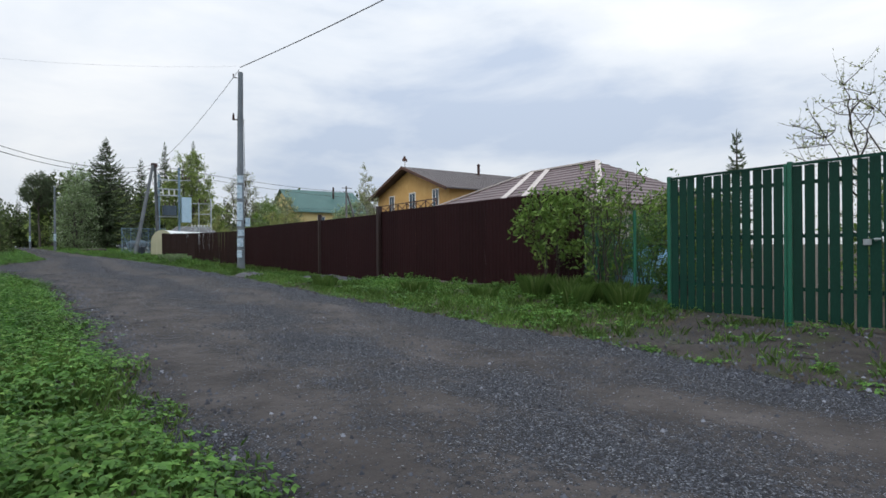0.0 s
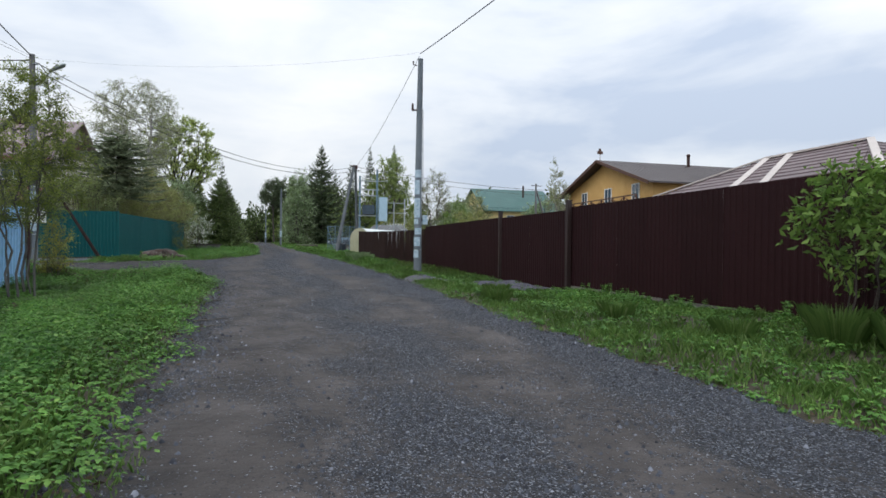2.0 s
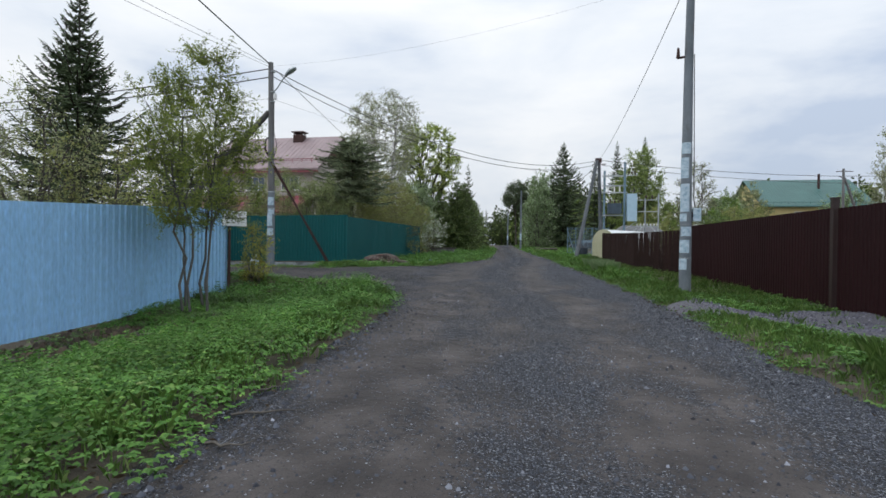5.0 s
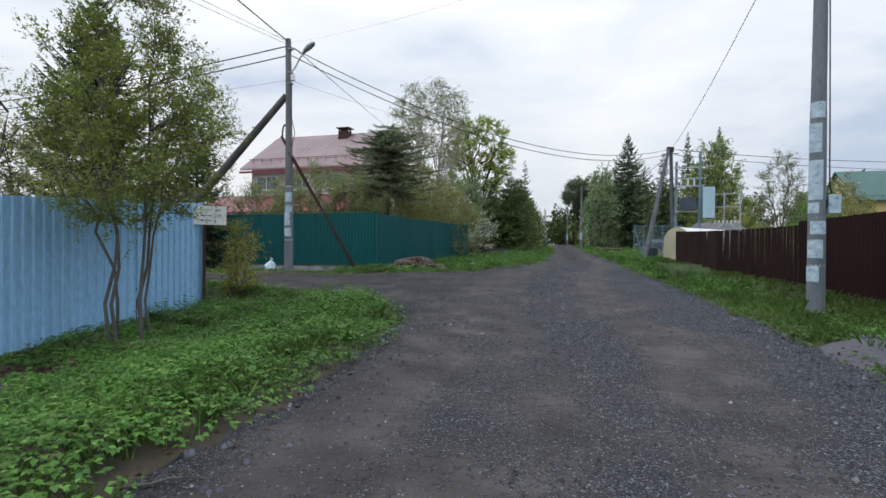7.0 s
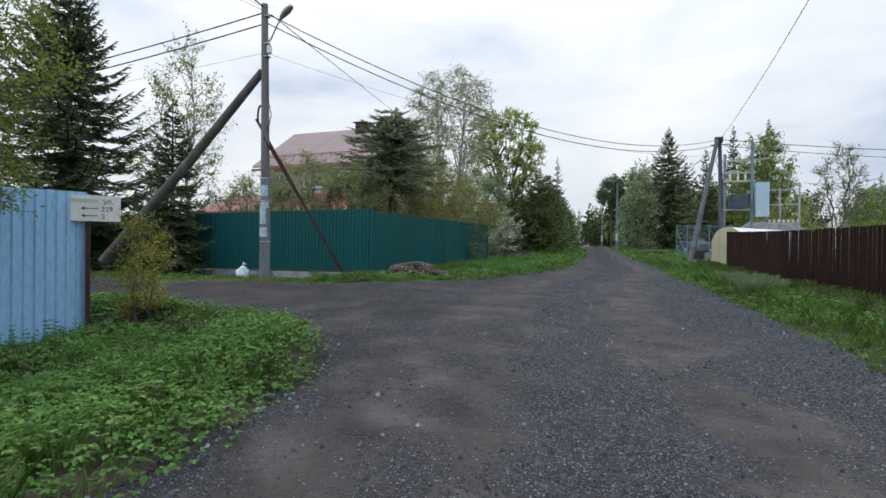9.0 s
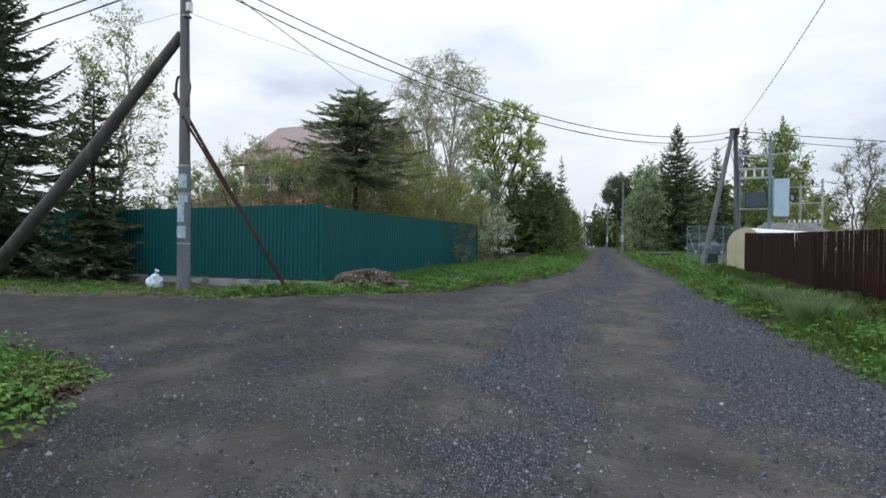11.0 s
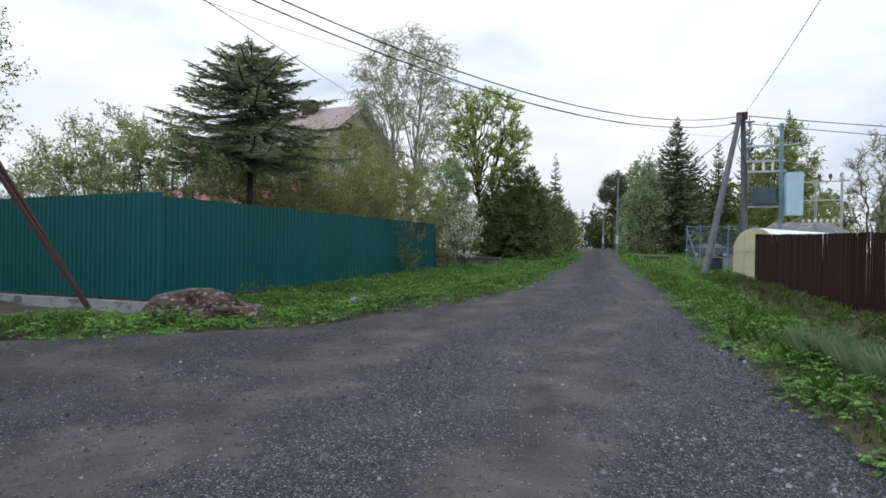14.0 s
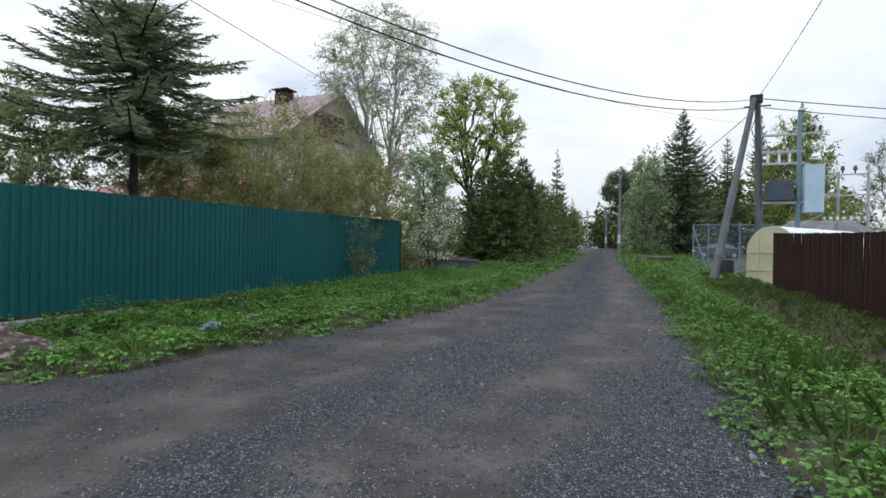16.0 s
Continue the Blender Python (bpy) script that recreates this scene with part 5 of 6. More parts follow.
def crown_tree(name, x, y, profile, label, category, seed, leaf_m, bark_m, clumps=90, twigs=5, leaves=12, size=0.1, ratio=0.5, twig=0.5, r=0.1, stems=1,
               limbs=12, bare=0.25, droop=0.0, shell=0.45, splay=0.12, lift=0.35, thin=0.006, foot=None, stay=None, jitter=0.5, crook=0.05):
    """A tree or shrub whose crown fills a profile of (height, radius): stems, limbs, twigs, and leaves in clumps along the twigs."""
    g = np.random.default_rng(seed)
    base = (height(x, y) if foot is None else foot) - 0.05
    root = thing(name, x, y, base, label, category)
    pz, pr = np.array([p[0] for p in profile], dtype=float), np.array([p[1] for p in profile], dtype=float)
    top = pz[-1]
    wood, spine, grip = Shape(), [], []
    for k in range(stems):
        a = math.tau * k / stems + g.uniform(-0.4, 0.4)
        out = np.array([math.cos(a), math.sin(a), 0.0]) * (stems > 1)
        high = top * (0.93 if k == 0 else g.uniform(0.74, 0.93))
        reach = float(np.interp(high * 0.8, pz, pr)) * 0.5
        pts = [out * splay + (out * (reach - splay) * u ** 1.4 if stems > 1 else 0) + np.array([*(g.normal(size=2) * crook * top * 0.25 * (u > 0)), high * u]) for u in np.linspace(0, 1, 9)]
        rk = r * (1.0 if stems == 1 else g.uniform(0.7, 1.0))
        wood.tube(pts, [max(rk * (1.05 - u) ** 0.8, thin) for u in np.linspace(0, 1, 9)], 7, False)
        spine.append(np.array(pts))
        grip += [p for p in pts if p[2] > bare * top]
    u = g.random(clumps * 6)
    zc = pz[0] + (top - pz[0]) * u
    rc = np.interp(zc, pz, pr)
    zc = zc[g.random(len(zc)) < (rc / pr.max()) ** 1.3][:clumps]
    n = len(zc)
    rc = np.interp(zc, pz, pr) * g.random(n) ** shell * g.uniform(0.82, 1.08, n)
    ac = np.arange(n) * 2.39996 + g.uniform(-0.5, 0.5, n)
    C = np.stack([np.cos(ac) * rc, np.sin(ac) * rc, zc], 1)
    for i in g.choice(n, min(limbs, n), replace=False):
        c = C[i]
        best, cost = None, 1e9
        for pts in spine:
            aim = np.clip(c[2] - lift * 2.2 * np.hypot(*c[:2]), bare * top, pts[-1, 2])
            p = np.array([np.interp(aim, pts[:, 2], pts[:, q]) for q in range(3)])
            if np.linalg.norm(c - p) < cost:
                best, cost = p, np.linalg.norm(c - p)
        mid = best * 0.45 + c * 0.55 + np.array([0, 0, cost * 0.12])
        pts = [p + g.normal(size=3) * cost * 0.03 * (0 < q < 6) for q, p in enumerate(bow(best, mid, c, 7))]
        wood.tube(pts, [max(r * 0.42 * (1 - q / 7.5), thin) for q in range(7)], 5, False)
        grip += pts[1:]
    grip = np.array(grip)
    gap = np.linalg.norm(C[:, None] - grip[None], axis=2) + 0.8 * np.maximum(grip[None, :, 2] - C[:, None, 2], 0)
    A = grip[gap.argmin(1)]
    M = (A + C) / 2 + np.array([0, 0, 0.06]) * np.linalg.norm(C - A, axis=1, keepdims=True) + g.normal(size=(n, 3)) * 0.04
    V, Fq = [np.array(wood.v)], [np.array(wood.f)]

    def put(v, f):
        Fq.append(f + sum(len(q) for q in V))
        V.append(v)

    put(*rods(A, M, thin * 1.9, thin * 1.5))
    put(*rods(M, C, thin * 1.5, thin * 1.1))
    T = np.repeat(C, twigs, axis=0)
    m = len(T)
    back = np.repeat(M, twigs, axis=0)
    T = back + (T - back) * g.uniform(0.25, 1.0, (m, 1))
    outward = unit(np.stack([T[:, 0], T[:, 1], np.zeros(m)], 1))
    d = unit(outward * 0.55 + g.normal(size=(m, 3)) * 0.62 + np.array([0, 0, lift - droop * 0.4]))
    L = twig * g.uniform(0.5, 1.35, (m, 1))
    E1 = T + d * L * 0.5
    E2 = E1 + unit(d + np.array([0, 0, 0.25 - droop * 2.2]) + g.normal(size=(m, 3)) * 0.15) * L * 0.5
    put(*rods(T, E1, thin, thin * 0.75, True))
    put(*rods(E1, E2, thin * 0.75, thin * 0.4, True))
    part("trunk", array_mesh("trunk", np.concatenate(V), np.concatenate(Fq), bark_m, True), None, root)
    k = np.repeat(np.arange(m), leaves)
    t = g.random(len(k))[:, None]
    pos = np.where(t < 0.5, T[k] + (E1[k] - T[k]) * t * 2, E1[k] + (E2[k] - E1[k]) * (t * 2 - 1)) + g.normal(size=(len(k), 3)) * size * jitter
    way = (E2 - T)[k] / L[k] * 0.5 + g.normal(size=(len(k), 3)) * 0.6 + np.array([0, 0, -0.1 - droop * 1.3])
    if stay is not None:
        kept = stay(pos[:, 0] + x, pos[:, 2] + base)
        pos, way = pos[kept], way[kept]
    v, f = leaf_cards(g, pos, way, size * g.uniform(0.6, 1.35, len(pos)), ratio)
    part("crown", array_mesh("crown", v, f, leaf_m), None, root)
    return root


def dome(h, spread, bare=0.1, full=0.6):
    """The profile of a rounded bush or tree of that height and half width."""
    z0 = h * bare
    return [(z0, spread * 0.55), (z0 + (h - z0) * 0.25, spread * 0.92), (z0 + (h - z0) * full, spread), (z0 + (h - z0) * 0.85, spread * 0.62), (h, spread * 0.12)]


def spruce(name, x, y, profile, bare, label, seed, leaf_m, step=0.075, whorl=0.36, boughs=7, width=0.05, ragged=0.25, tilt=0.0, sag=0.16, stem=None, shoot=0.42, climb=0.75, upturn=0.16, category="spruce tree"):
    """A spruce: straight stem, whorls of boughs that sag and turn up at the tip, side shoots of needles along each bough."""
    g = np.random.default_rng(seed)
    root = thing(name, x, y, height(x, y) - 0.05, label, category)
    pz, pr = np.array([p[0] for p in profile], dtype=float), np.array([p[1] for p in profile], dtype=float)
    h = pz[-1]
    stem = stem or h * 0.013 + 0.03
    wood = Shape()
    wood.tube([(0, 0, 0), (tilt * h * 0.3, 0, h * 0.5), (tilt * h * 0.5, 0, h)], [stem, stem * 0.6, 0.012], 8, False)
    A, B, P, D, S = [], [], [], [], []
    z = bare
    while z < h * 0.985:
        u = (z - bare) / (h - bare)
        count = boughs if u < 0.75 else max(4, boughs - 2)
        turn0 = g.uniform(0, math.tau)
        for k in range(count):
            a = turn0 + math.tau * (k + g.uniform(-0.25, 0.25)) / count
            zz = z + g.uniform(-0.5, 0.5) * whorl
            L = float(np.interp(zz, pz, pr)) * g.uniform(1 - ragged, 1 + ragged * 0.7) + 0.08
            out, side = np.array([math.cos(a), math.sin(a), 0]), np.array([-math.sin(a), math.cos(a), 0])
            rise = -0.10 + climb * u ** 1.6
            n = max(4, int(L / step))
            t = (np.arange(n) + g.uniform(0.2, 0.8, n)) / n
            line = np.array([tilt * zz * 0.6, 0, zz]) + out * (t * L)[:, None] + np.array([0, 0, 1]) * (L * (rise * t - sag * np.sin(t * 2.6) + upturn * t ** 3))[:, None]
            A.append(line[:-1])
            B.append(line[1:])
            for sg in (-1.0, 1.0):
                ls = np.minimum(shoot * L * (1.08 - t) + 0.10, shoot * 1.5) * g.uniform(0.6, 1.2, n)
                w = unit(out * g.uniform(0.5, 1.0, (n, 1)) + side * sg * g.uniform(0.5, 1.0, (n, 1)) + np.array([0, 0, -0.22 + 0.3 * u]) + g.normal(size=(n, 3)) * 0.14)
                P.append(line)
                D.append(w)
                S.append(ls)
                half = line + w * (ls * 0.5)[:, None]
                for extra in (-1.0, 1.0) if step < 0.15 else ():
                    P.append(half)
                    D.append(unit(w + np.cross(w, np.array([0, 0, 1.0])) * 0.7 * extra + g.normal(size=(n, 3)) * 0.2))
                    S.append(ls * 0.5)
            P.append(line[-1:] - out * 0.04)
            D.append(np.array([out + np.array([0, 0, upturn * 1.5 + climb * u])]))
            S.append(np.array([0.22 + 0.05 * L]))
        z += whorl * g.uniform(0.8, 1.2) * (1 - 0.45 * u)
    P.append(np.array([[tilt * h * 0.5, 0, h - 0.25]]))
    D.append(np.array([[0.02, 0, 1.0]]))
    S.append(np.array([0.6]))
    A, B = np.concatenate(A), np.concatenate(B)
    v1, f1 = rods(A, B, 0.009 + 0.005 * pr.max(), 0.009 + 0.005 * pr.max(), step > 0.15)
    v0, f0 = np.array(wood.v), np.array(wood.f)
    part("trunk", array_mesh("trunk", np.concatenate([v0, v1]), np.concatenate([f0, f1 + len(v0)]), DARK_BARK, True), None, root)
    P, D, S = np.concatenate(P), np.concatenate(D), np.concatenate(S)
    v, f = leaf_cards(g, P, D, S, np.minimum(width / S, 0.5)[:, None], 0.05, -0.06)
    part("crown", array_mesh("crown", v, f, leaf_m), None, root)
    return root


def cone(h, w, tail=1.0, foot=0.0):
    """The profile of a spruce of that height and half width."""
    return [(foot, w * 0.8), (foot + h * 0.10, w)] + [(foot + h * u, w * ((1 - u) / 0.9) ** tail) for u in (0.3, 0.5, 0.7, 0.85)] + [(h, 0.03)]


def behind_green(wx, wz):
    return (wx < -7.45) | (wz > 2.95)


def before_blue(wx, wz):
    return wx > -6.2


# trees by the side lane and behind the blue fence
crown_tree("willow_shrub", -5.15, 17.45, [(1.7, 0.8), (2.3, 1.3), (3.3, 1.45), (4.3, 1.15), (5.4, 0.35)], "many-stemmed young willow with fresh yellow-green leaves before the fence", "shrub", 11, L_WILLOW, WILLOW_BARK,
           240, 6, 17, 0.062, 0.38, 0.42, 0.031, 6, 26, 0.34, 0.0, 0.5, 0.3, 0.5, 0.0045, 0.2, before_blue, crook=0.035)
crown_tree("yellow_shrub", -5.85, 20.75, dome(1.75, 0.5, 0.1), "thin yellow-green shrub at the corner of the blue fence", "shrub", 12, L_YELLOW, BARK, 70, 4, 12, 0.06, 0.3, 0.3, 0.014, 7, 8, 0.1, 0.0, 0.6, 0.12, 0.8, 0.003)
spruce("spruce_tree", -20.25, 28.94, cone(12.9, 4.1, 0.95), 0.3, "tall dark spruce beside the side lane", 21, L_SPRUCE, 0.10, 0.42, 7, 0.075, 0.3)
spruce("spruce_tree", -15.0, 29.3, cone(6.4, 1.7, 0.8), 0.2, "small dark spruce by the pole strut", 22, L_SPRUCE, 0.09, 0.36, 6, 0.07, 0.3)
crown_tree("birch_tree", -16.6, 31.2, [(1.5, 0.8), (3.5, 1.7), (6.0, 1.9), (8.0, 1.2), (9.9, 0.2)], "slender young birch clump with sparse fresh yellow-green leaves", "birch tree", 24, L_WILLOW, BIRCH_BARK,
           150, 5, 9, 0.09, 0.6, 0.7, 0.07, 3, 26, 0.12, 0.05, 0.5, 0.2, 0.7, 0.007)
for k, (tx, ty, th) in enumerate(((-11.5, 16.5, 5.6), (-13.5, 12.5, 6.3), (-10.5, 10.0, 5.6), (-13.8, 18.7, 6.2), (-19.0, 17.0, 8.0), (-10.6, 18.4, 5.6), (-8.9, 18.9, 4.5))):
    crown_tree("orchard_tree", tx, ty, dome(th, 2.2 if k < 5 else 1.7, 0.2, 0.55), "greyish budding garden tree behind the blue fence", "tree", 30 + k, (L_BIRCH, L_OLIVE, L_PALE, L_OLIVE, L_OLIVE, L_BIRCH, L_OLIVE)[k], BARK,
               110, 6, 8, 0.075, 0.5, 0.55, 0.07, 3, 18, 0.2, 0.0, 0.45, 0.15, 0.45, 0.007, -0.1)

# behind the green fence
spruce("spruce_tree", -8.5, 34.35, [(3.2, 1.7), (3.6, 2.3), (4.2, 2.45), (4.9, 2.1), (5.7, 1.6), (6.3, 1.15), (6.65, 0.7)], 3.55, "broad dark spruce with a bare lower trunk behind the green fence", 41, L_FIR,
       0.055, 0.26, 8, 0.034, 0.4, 0.0, 0.10, 0.13, 0.30, 0.10, 0.05)
GREY = "grey-green leafy shrub above the green fence"
for k, (tx, ty, th, tw) in enumerate(((-9.3, 32.3, 4.2, 1.6), (-11.7, 32.6, 4.75, 1.9), (-14.4, 33.2, 4.3, 1.7))):
    crown_tree("grey_shrub", tx, ty, dome(th, tw, 0.15, 0.62), GREY, "shrub", 42 + k, L_SHRUB, BARK, 170, 6, 14, 0.075, 0.5, 0.5, 0.035, 7, 16, 0.12, 0.0, 0.5, 0.3, 0.75, 0.005)
OLIVE = "dense olive-green shrub hanging over the green fence"
for k, (tx, ty, th, tw) in enumerate(((-9.6, 36.9, 4.3, 2.2), (-9.3, 39.7, 5.6, 2.5), (-8.9, 42.9, 4.6, 2.4))):
    crown_tree("olive_shrub", tx, ty, [(1.4, tw * 0.75), (2.2, tw * 1.05), (th * 0.65, tw * 0.95), (th * 0.88, tw * 0.6), (th, 0.25)], OLIVE if k < 2 else "brownish olive shrub behind the green fence", "shrub", 45 + k, L_OLIVE, TWIG_BARK,
               250, 7, 13, 0.085, 0.45, 0.62, 0.04, 9, 30, 0.10, 0.02, 0.42, 0.3, 0.7, 0.005, None, behind_green)
crown_tree("blossom_tree", -6.75, 46.2, [(0.6, 0.6), (1.3, 1.15), (2.0, 1.0), (3.0, 0.3)], "small cherry tree in white blossom beside the fence end", "cherry tree", 48, L_BLOSSOM, DARK_BARK, 48, 4, 8, 0.085, 0.7, 0.45, 0.035, 3, 12, 0.1, 0.1, 0.5, 0.1, 0.5, 0.006)
crown_tree("pale_tree", -8.5, 49.2, [(0.5, 0.9), (2.0, 1.45), (3.8, 1.25), (5.2, 0.75), (6.3, 0.15)], "pale bird cherry with grey-green leaves and white blossom", "tree", 49, L_PALE, BARK, 170, 6, 12, 0.10, 0.55, 0.5, 0.07, 3, 16, 0.1, 0.12, 0.5, 0.2, 0.5, 0.007)
crown_tree("birch_tree", -12.5, 51.5, [(3.2, 1.0), (5.5, 2.2), (8.5, 3.3), (11.0, 3.3), (13.0, 2.2), (14.3, 0.5)], "tall birch with drooping twigs and sparse pale leaves", "birch tree", 50, L_BIRCH, BIRCH_BARK,
           330, 6, 13, 0.09, 0.6, 1.15, 0.15, 2, 34, 0.22, 0.55, 0.42, 0.2, 0.95, 0.010)
crown_tree("maple_tree", -12.4, 66.0, [(6.0, 1.9), (7.6, 3.3), (9.6, 4.0), (11.6, 3.8), (13.2, 2.7), (14.1, 1.2)], "round-crowned maple with fresh yellow-green leaves and dark limbs", "maple tree", 51, L_MAPLE, MAPLE_BARK,
           300, 5, 9, 0.17, 0.75, 0.6, 0.19, 3, 44, 0.36, 0.0, 0.26, 0.25, 0.6, 0.02)
crown_tree("fence_shrub", -6.85, 40.9, dome(2.1, 0.75, 0.15), "thin twiggy shrub in front of the green fence", "shrub", 52, L_OLIVE, BARK, 40, 4, 6, 0.06, 0.5, 0.35, 0.012, 4, 8, 0.1, 0.0, 0.5, 0.1, 0.8, 0.004)
for k, (tx, ty, th) in enumerate(((-8.9, 47.6, 2.6), (-9.4, 53.0, 4.0), (-11.5, 56.0, 5.0))):
    crown_tree("garden_shrub", tx, ty, dome(th, 1.5, 0.03), "dense green shrub behind the blossom tree", "shrub", 55 + k, L_OLIVE, BARK, 100, 6, 9, 0.10, 0.5, 0.5, 0.03, 5, 10, 0.06, thin=0.008)
for k, (tx, ty, th, tw) in enumerate(((-6.75, 55.6, 6.5, 2.15), (-8.9, 57.6, 5.6, 2.0), (-7.15, 61.5, 6.9, 2.2), (-7.9, 67.0, 6.4, 2.3), (-8.5, 73.0, 6.6, 2.4), (-9.3, 79.0, 6.8, 2.5), (-10.0, 86.0, 7.0, 2.6), (-10.9, 94.0, 7.4, 2.8))):
    spruce("spruce_tree", tx, ty, cone(th, tw, 0.72), 0.1, "dense young spruce in a row along the road", 60 + k, L_YOUNG_SPRUCE, 0.11 if k < 3 else 0.22, 0.28 if k < 3 else 0.42, 7, 0.09 if k < 3 else 0.2, 0.2, shoot=0.5)

# right of the road, far
spruce("spruce_tree", 3.2, 91.5, [(0.5, 3.4), (2.5, 4.3), (5.5, 3.9), (8.5, 3.3), (11.0, 2.1), (13.5, 1.1), (16.3, 0.05)], 0.5, "tall dark spruce beside the road", 71, L_SPRUCE, 0.20, 0.52, 8, 0.17, 0.3, shoot=0.5)
crown_tree("bird_cherry", -0.4, 88.0, [(0.1, 2.2), (3.0, 2.8), (6.5, 2.5), (9.5, 1.5), (11.6, 0.3)], "pale bird cherry in leaf beside the spruce", "tree", 72, L_PALE, BARK, 220, 5, 10, 0.23, 0.6, 0.9, 0.12, 4, 16, 0.05, 0.1, 0.4, 0.2, 0.5, 0.014)
crown_tree("aspen_tree", 0.6, 97.0, [(0.1, 2.2), (4.0, 3.2), (8.0, 2.8), (12.0, 0.5)], "pale green aspen behind the spruce", "tree", 73, L_PALE, BARK, 150, 6, 10, 0.24, 0.6, 0.9, 0.14, 3, 14, 0.05, thin=0.015)
crown_tree("birch_tree", 15.6, 101.0, [(0.1, 4.0), (3.5, 5.2), (8.0, 5.0), (12.5, 3.6), (15.5, 1.9), (17.0, 0.6)], "broad birch in fresh green leaf behind the substation", "birch tree", 74, L_FRESH, BARK,
           330, 5, 12, 0.28, 0.6, 1.3, 0.2, 3, 30, 0.06, 0.3, 0.4, 0.3, 0.8, 0.016)
for k, (tx, ty, th) in enumerate(((13.0, 110.0, 19.4), (18.0, 111.0, 20.3), (9.0, 108.0, 16.0))):
    spruce("spruce_tree", tx, ty, cone(th, 3.4, 0.95), 0.4, "dark spruce standing behind the fresh green birch", 170 + k, L_SPRUCE, 0.3, 0.7, 7, 0.24, 0.3, shoot=0.5)
crown_tree("grey_tree", 21.0, 87.5, [(1.5, 2.0), (5.0, 3.2), (9.0, 2.9), (11.5, 1.6), (13.0, 0.3)], "greyish half-bare tree behind the garden", "tree", 77, L_BIRCH, BARK, 190, 6, 5, 0.14, 0.6, 0.9, 0.14, 2, 28, 0.15, 0.05, 0.45, 0.2, 0.7, 0.014)
for k, (tx, ty, th) in enumerate(((26.0, 92.0, 8.5), (31.0, 98.0, 10.5), (38.0, 84.0, 8.0))):
    crown_tree("grey_tree", tx, ty, dome(th, 3.6, 0.02, 0.5), "pale green tree behind the garden", "tree", 78 + k, L_PALE if k != 1 else L_BIRCH, BARK, 160, 6, 9, 0.22, 0.6, 0.9, 0.14, 3, 14, 0.05, thin=0.014)
crown_tree("birch_tree", 24.6, 50.0, [(1.5, 0.7), (4.5, 1.2), (7.0, 0.8), (9.4, 0.1)], "slender young birch beside the ochre house", "birch tree", 82, L_BIRCH, BIRCH_BARK, 110, 5, 8, 0.11, 0.6, 0.6, 0.07, 1, 20, 0.15, 0.0, 0.5, 0.1, 0.9, 0.009)
for k, (tx, ty, th) in enumerate(((12.5, 33.5, 2.3), (9.4, 42.5, 2.2), (13.0, 47.0, 3.2), (15.5, 52.0, 3.4), (12.0, 40.0, 3.0), (18.5, 60.0, 5.0), (20.0, 70.0, 6.0), (13.5, 76.0, 5.5))):
    crown_tree("garden_shrub", tx, ty, dome(th, 1.5 if k < 2 else 1.9 if k < 5 else 2.8, 0.02), "green garden shrub behind the picket fence", "shrub", 83 + k, (L_GREEN, L_OLIVE)[k % 2], BARK, 80, 6, 9, 0.10 if k < 5 else 0.18, 0.5, 0.5, 0.035, 5, 10, 0.05, thin=0.008)

# shrub at the end of the brown fence and trees behind the plank gate
crown_tree("elder_shrub", 8.35, 6.6, [(0.5, 0.35), (1.3, 0.75), (2.1, 0.85), (2.75, 0.3)], "leafy elder shrub with bare stems against the brown fence end", "shrub", 100, L_ELDER, DARK_BARK, 40, 5, 4, 0.11, 0.42, 0.34, 0.022, 9, 16, 0.12, 0.0, 0.5, 0.25, 0.6, 0.005, 0.25)
crown_tree("elder_shrub", 7.95, 7.75, [(0.95, 0.4), (1.4, 0.7), (2.0, 0.65), (2.3, 0.25)], "leafy elder branches spreading before the brown fence", "shrub", 111, L_ELDER, DARK_BARK, 34, 5, 9, 0.12, 0.42, 0.3, 0.018, 4, 12, 0.3, 0.15, 0.5, 0.1, 0.4, 0.005, 0.25)
crown_tree("garden_tree", 15.6, 4.4, [(1.5, 1.0), (3.2, 2.0), (4.8, 1.7), (5.8, 0.4)], "half-bare garden tree behind the plank gate", "tree", 102, L_BIRCH, DARK_BARK, 80, 5, 5, 0.075, 0.5, 0.6, 0.06, 3, 20, 0.2, 0.0, 0.5, 0.2, 0.6, 0.008)
for k, (tx, ty, th, tw) in enumerate(((11.5, 8.0, 2.5, 1.3), (10.3, 6.2, 2.2, 1.0), (12.5, 3.0, 2.2, 1.5), (12.0, 0.5, 2.2, 1.6), (11.0, -2.0, 2.1, 1.4), (11.2, 10.6, 2.6, 1.4), (13.4, 12.6, 2.8, 1.6), (9.9, 8.3, 2.1, 0.8))):
    crown_tree("garden_shrub", tx, ty, dome(th, tw, 0.04), "dense green garden shrub behind the gate", "shrub", 103 + k, L_GREEN if k != 3 else L_OLIVE, DARK_BARK, 80, 6, 10, 0.085, 0.5, 0.4, 0.03, 5, 10, 0.06)
spruce("spruce_tree", 27.0, 13.6, cone(6.8, 1.1), 0.4, "slim spruce tip behind the plank gate", 95, L_SPRUCE, 0.12, 0.42, 6, 0.09)

blue_shed = thing("garden_tub", 13.0, 9.3, height(13.0, 9.3), "pale blue garden tub behind the shrub", "tub")
part("wall", Shape().tube([(0, 0, 0), (0, 0, 1.25)], 1.0, 20), BLUE_METAL, blue_shed)

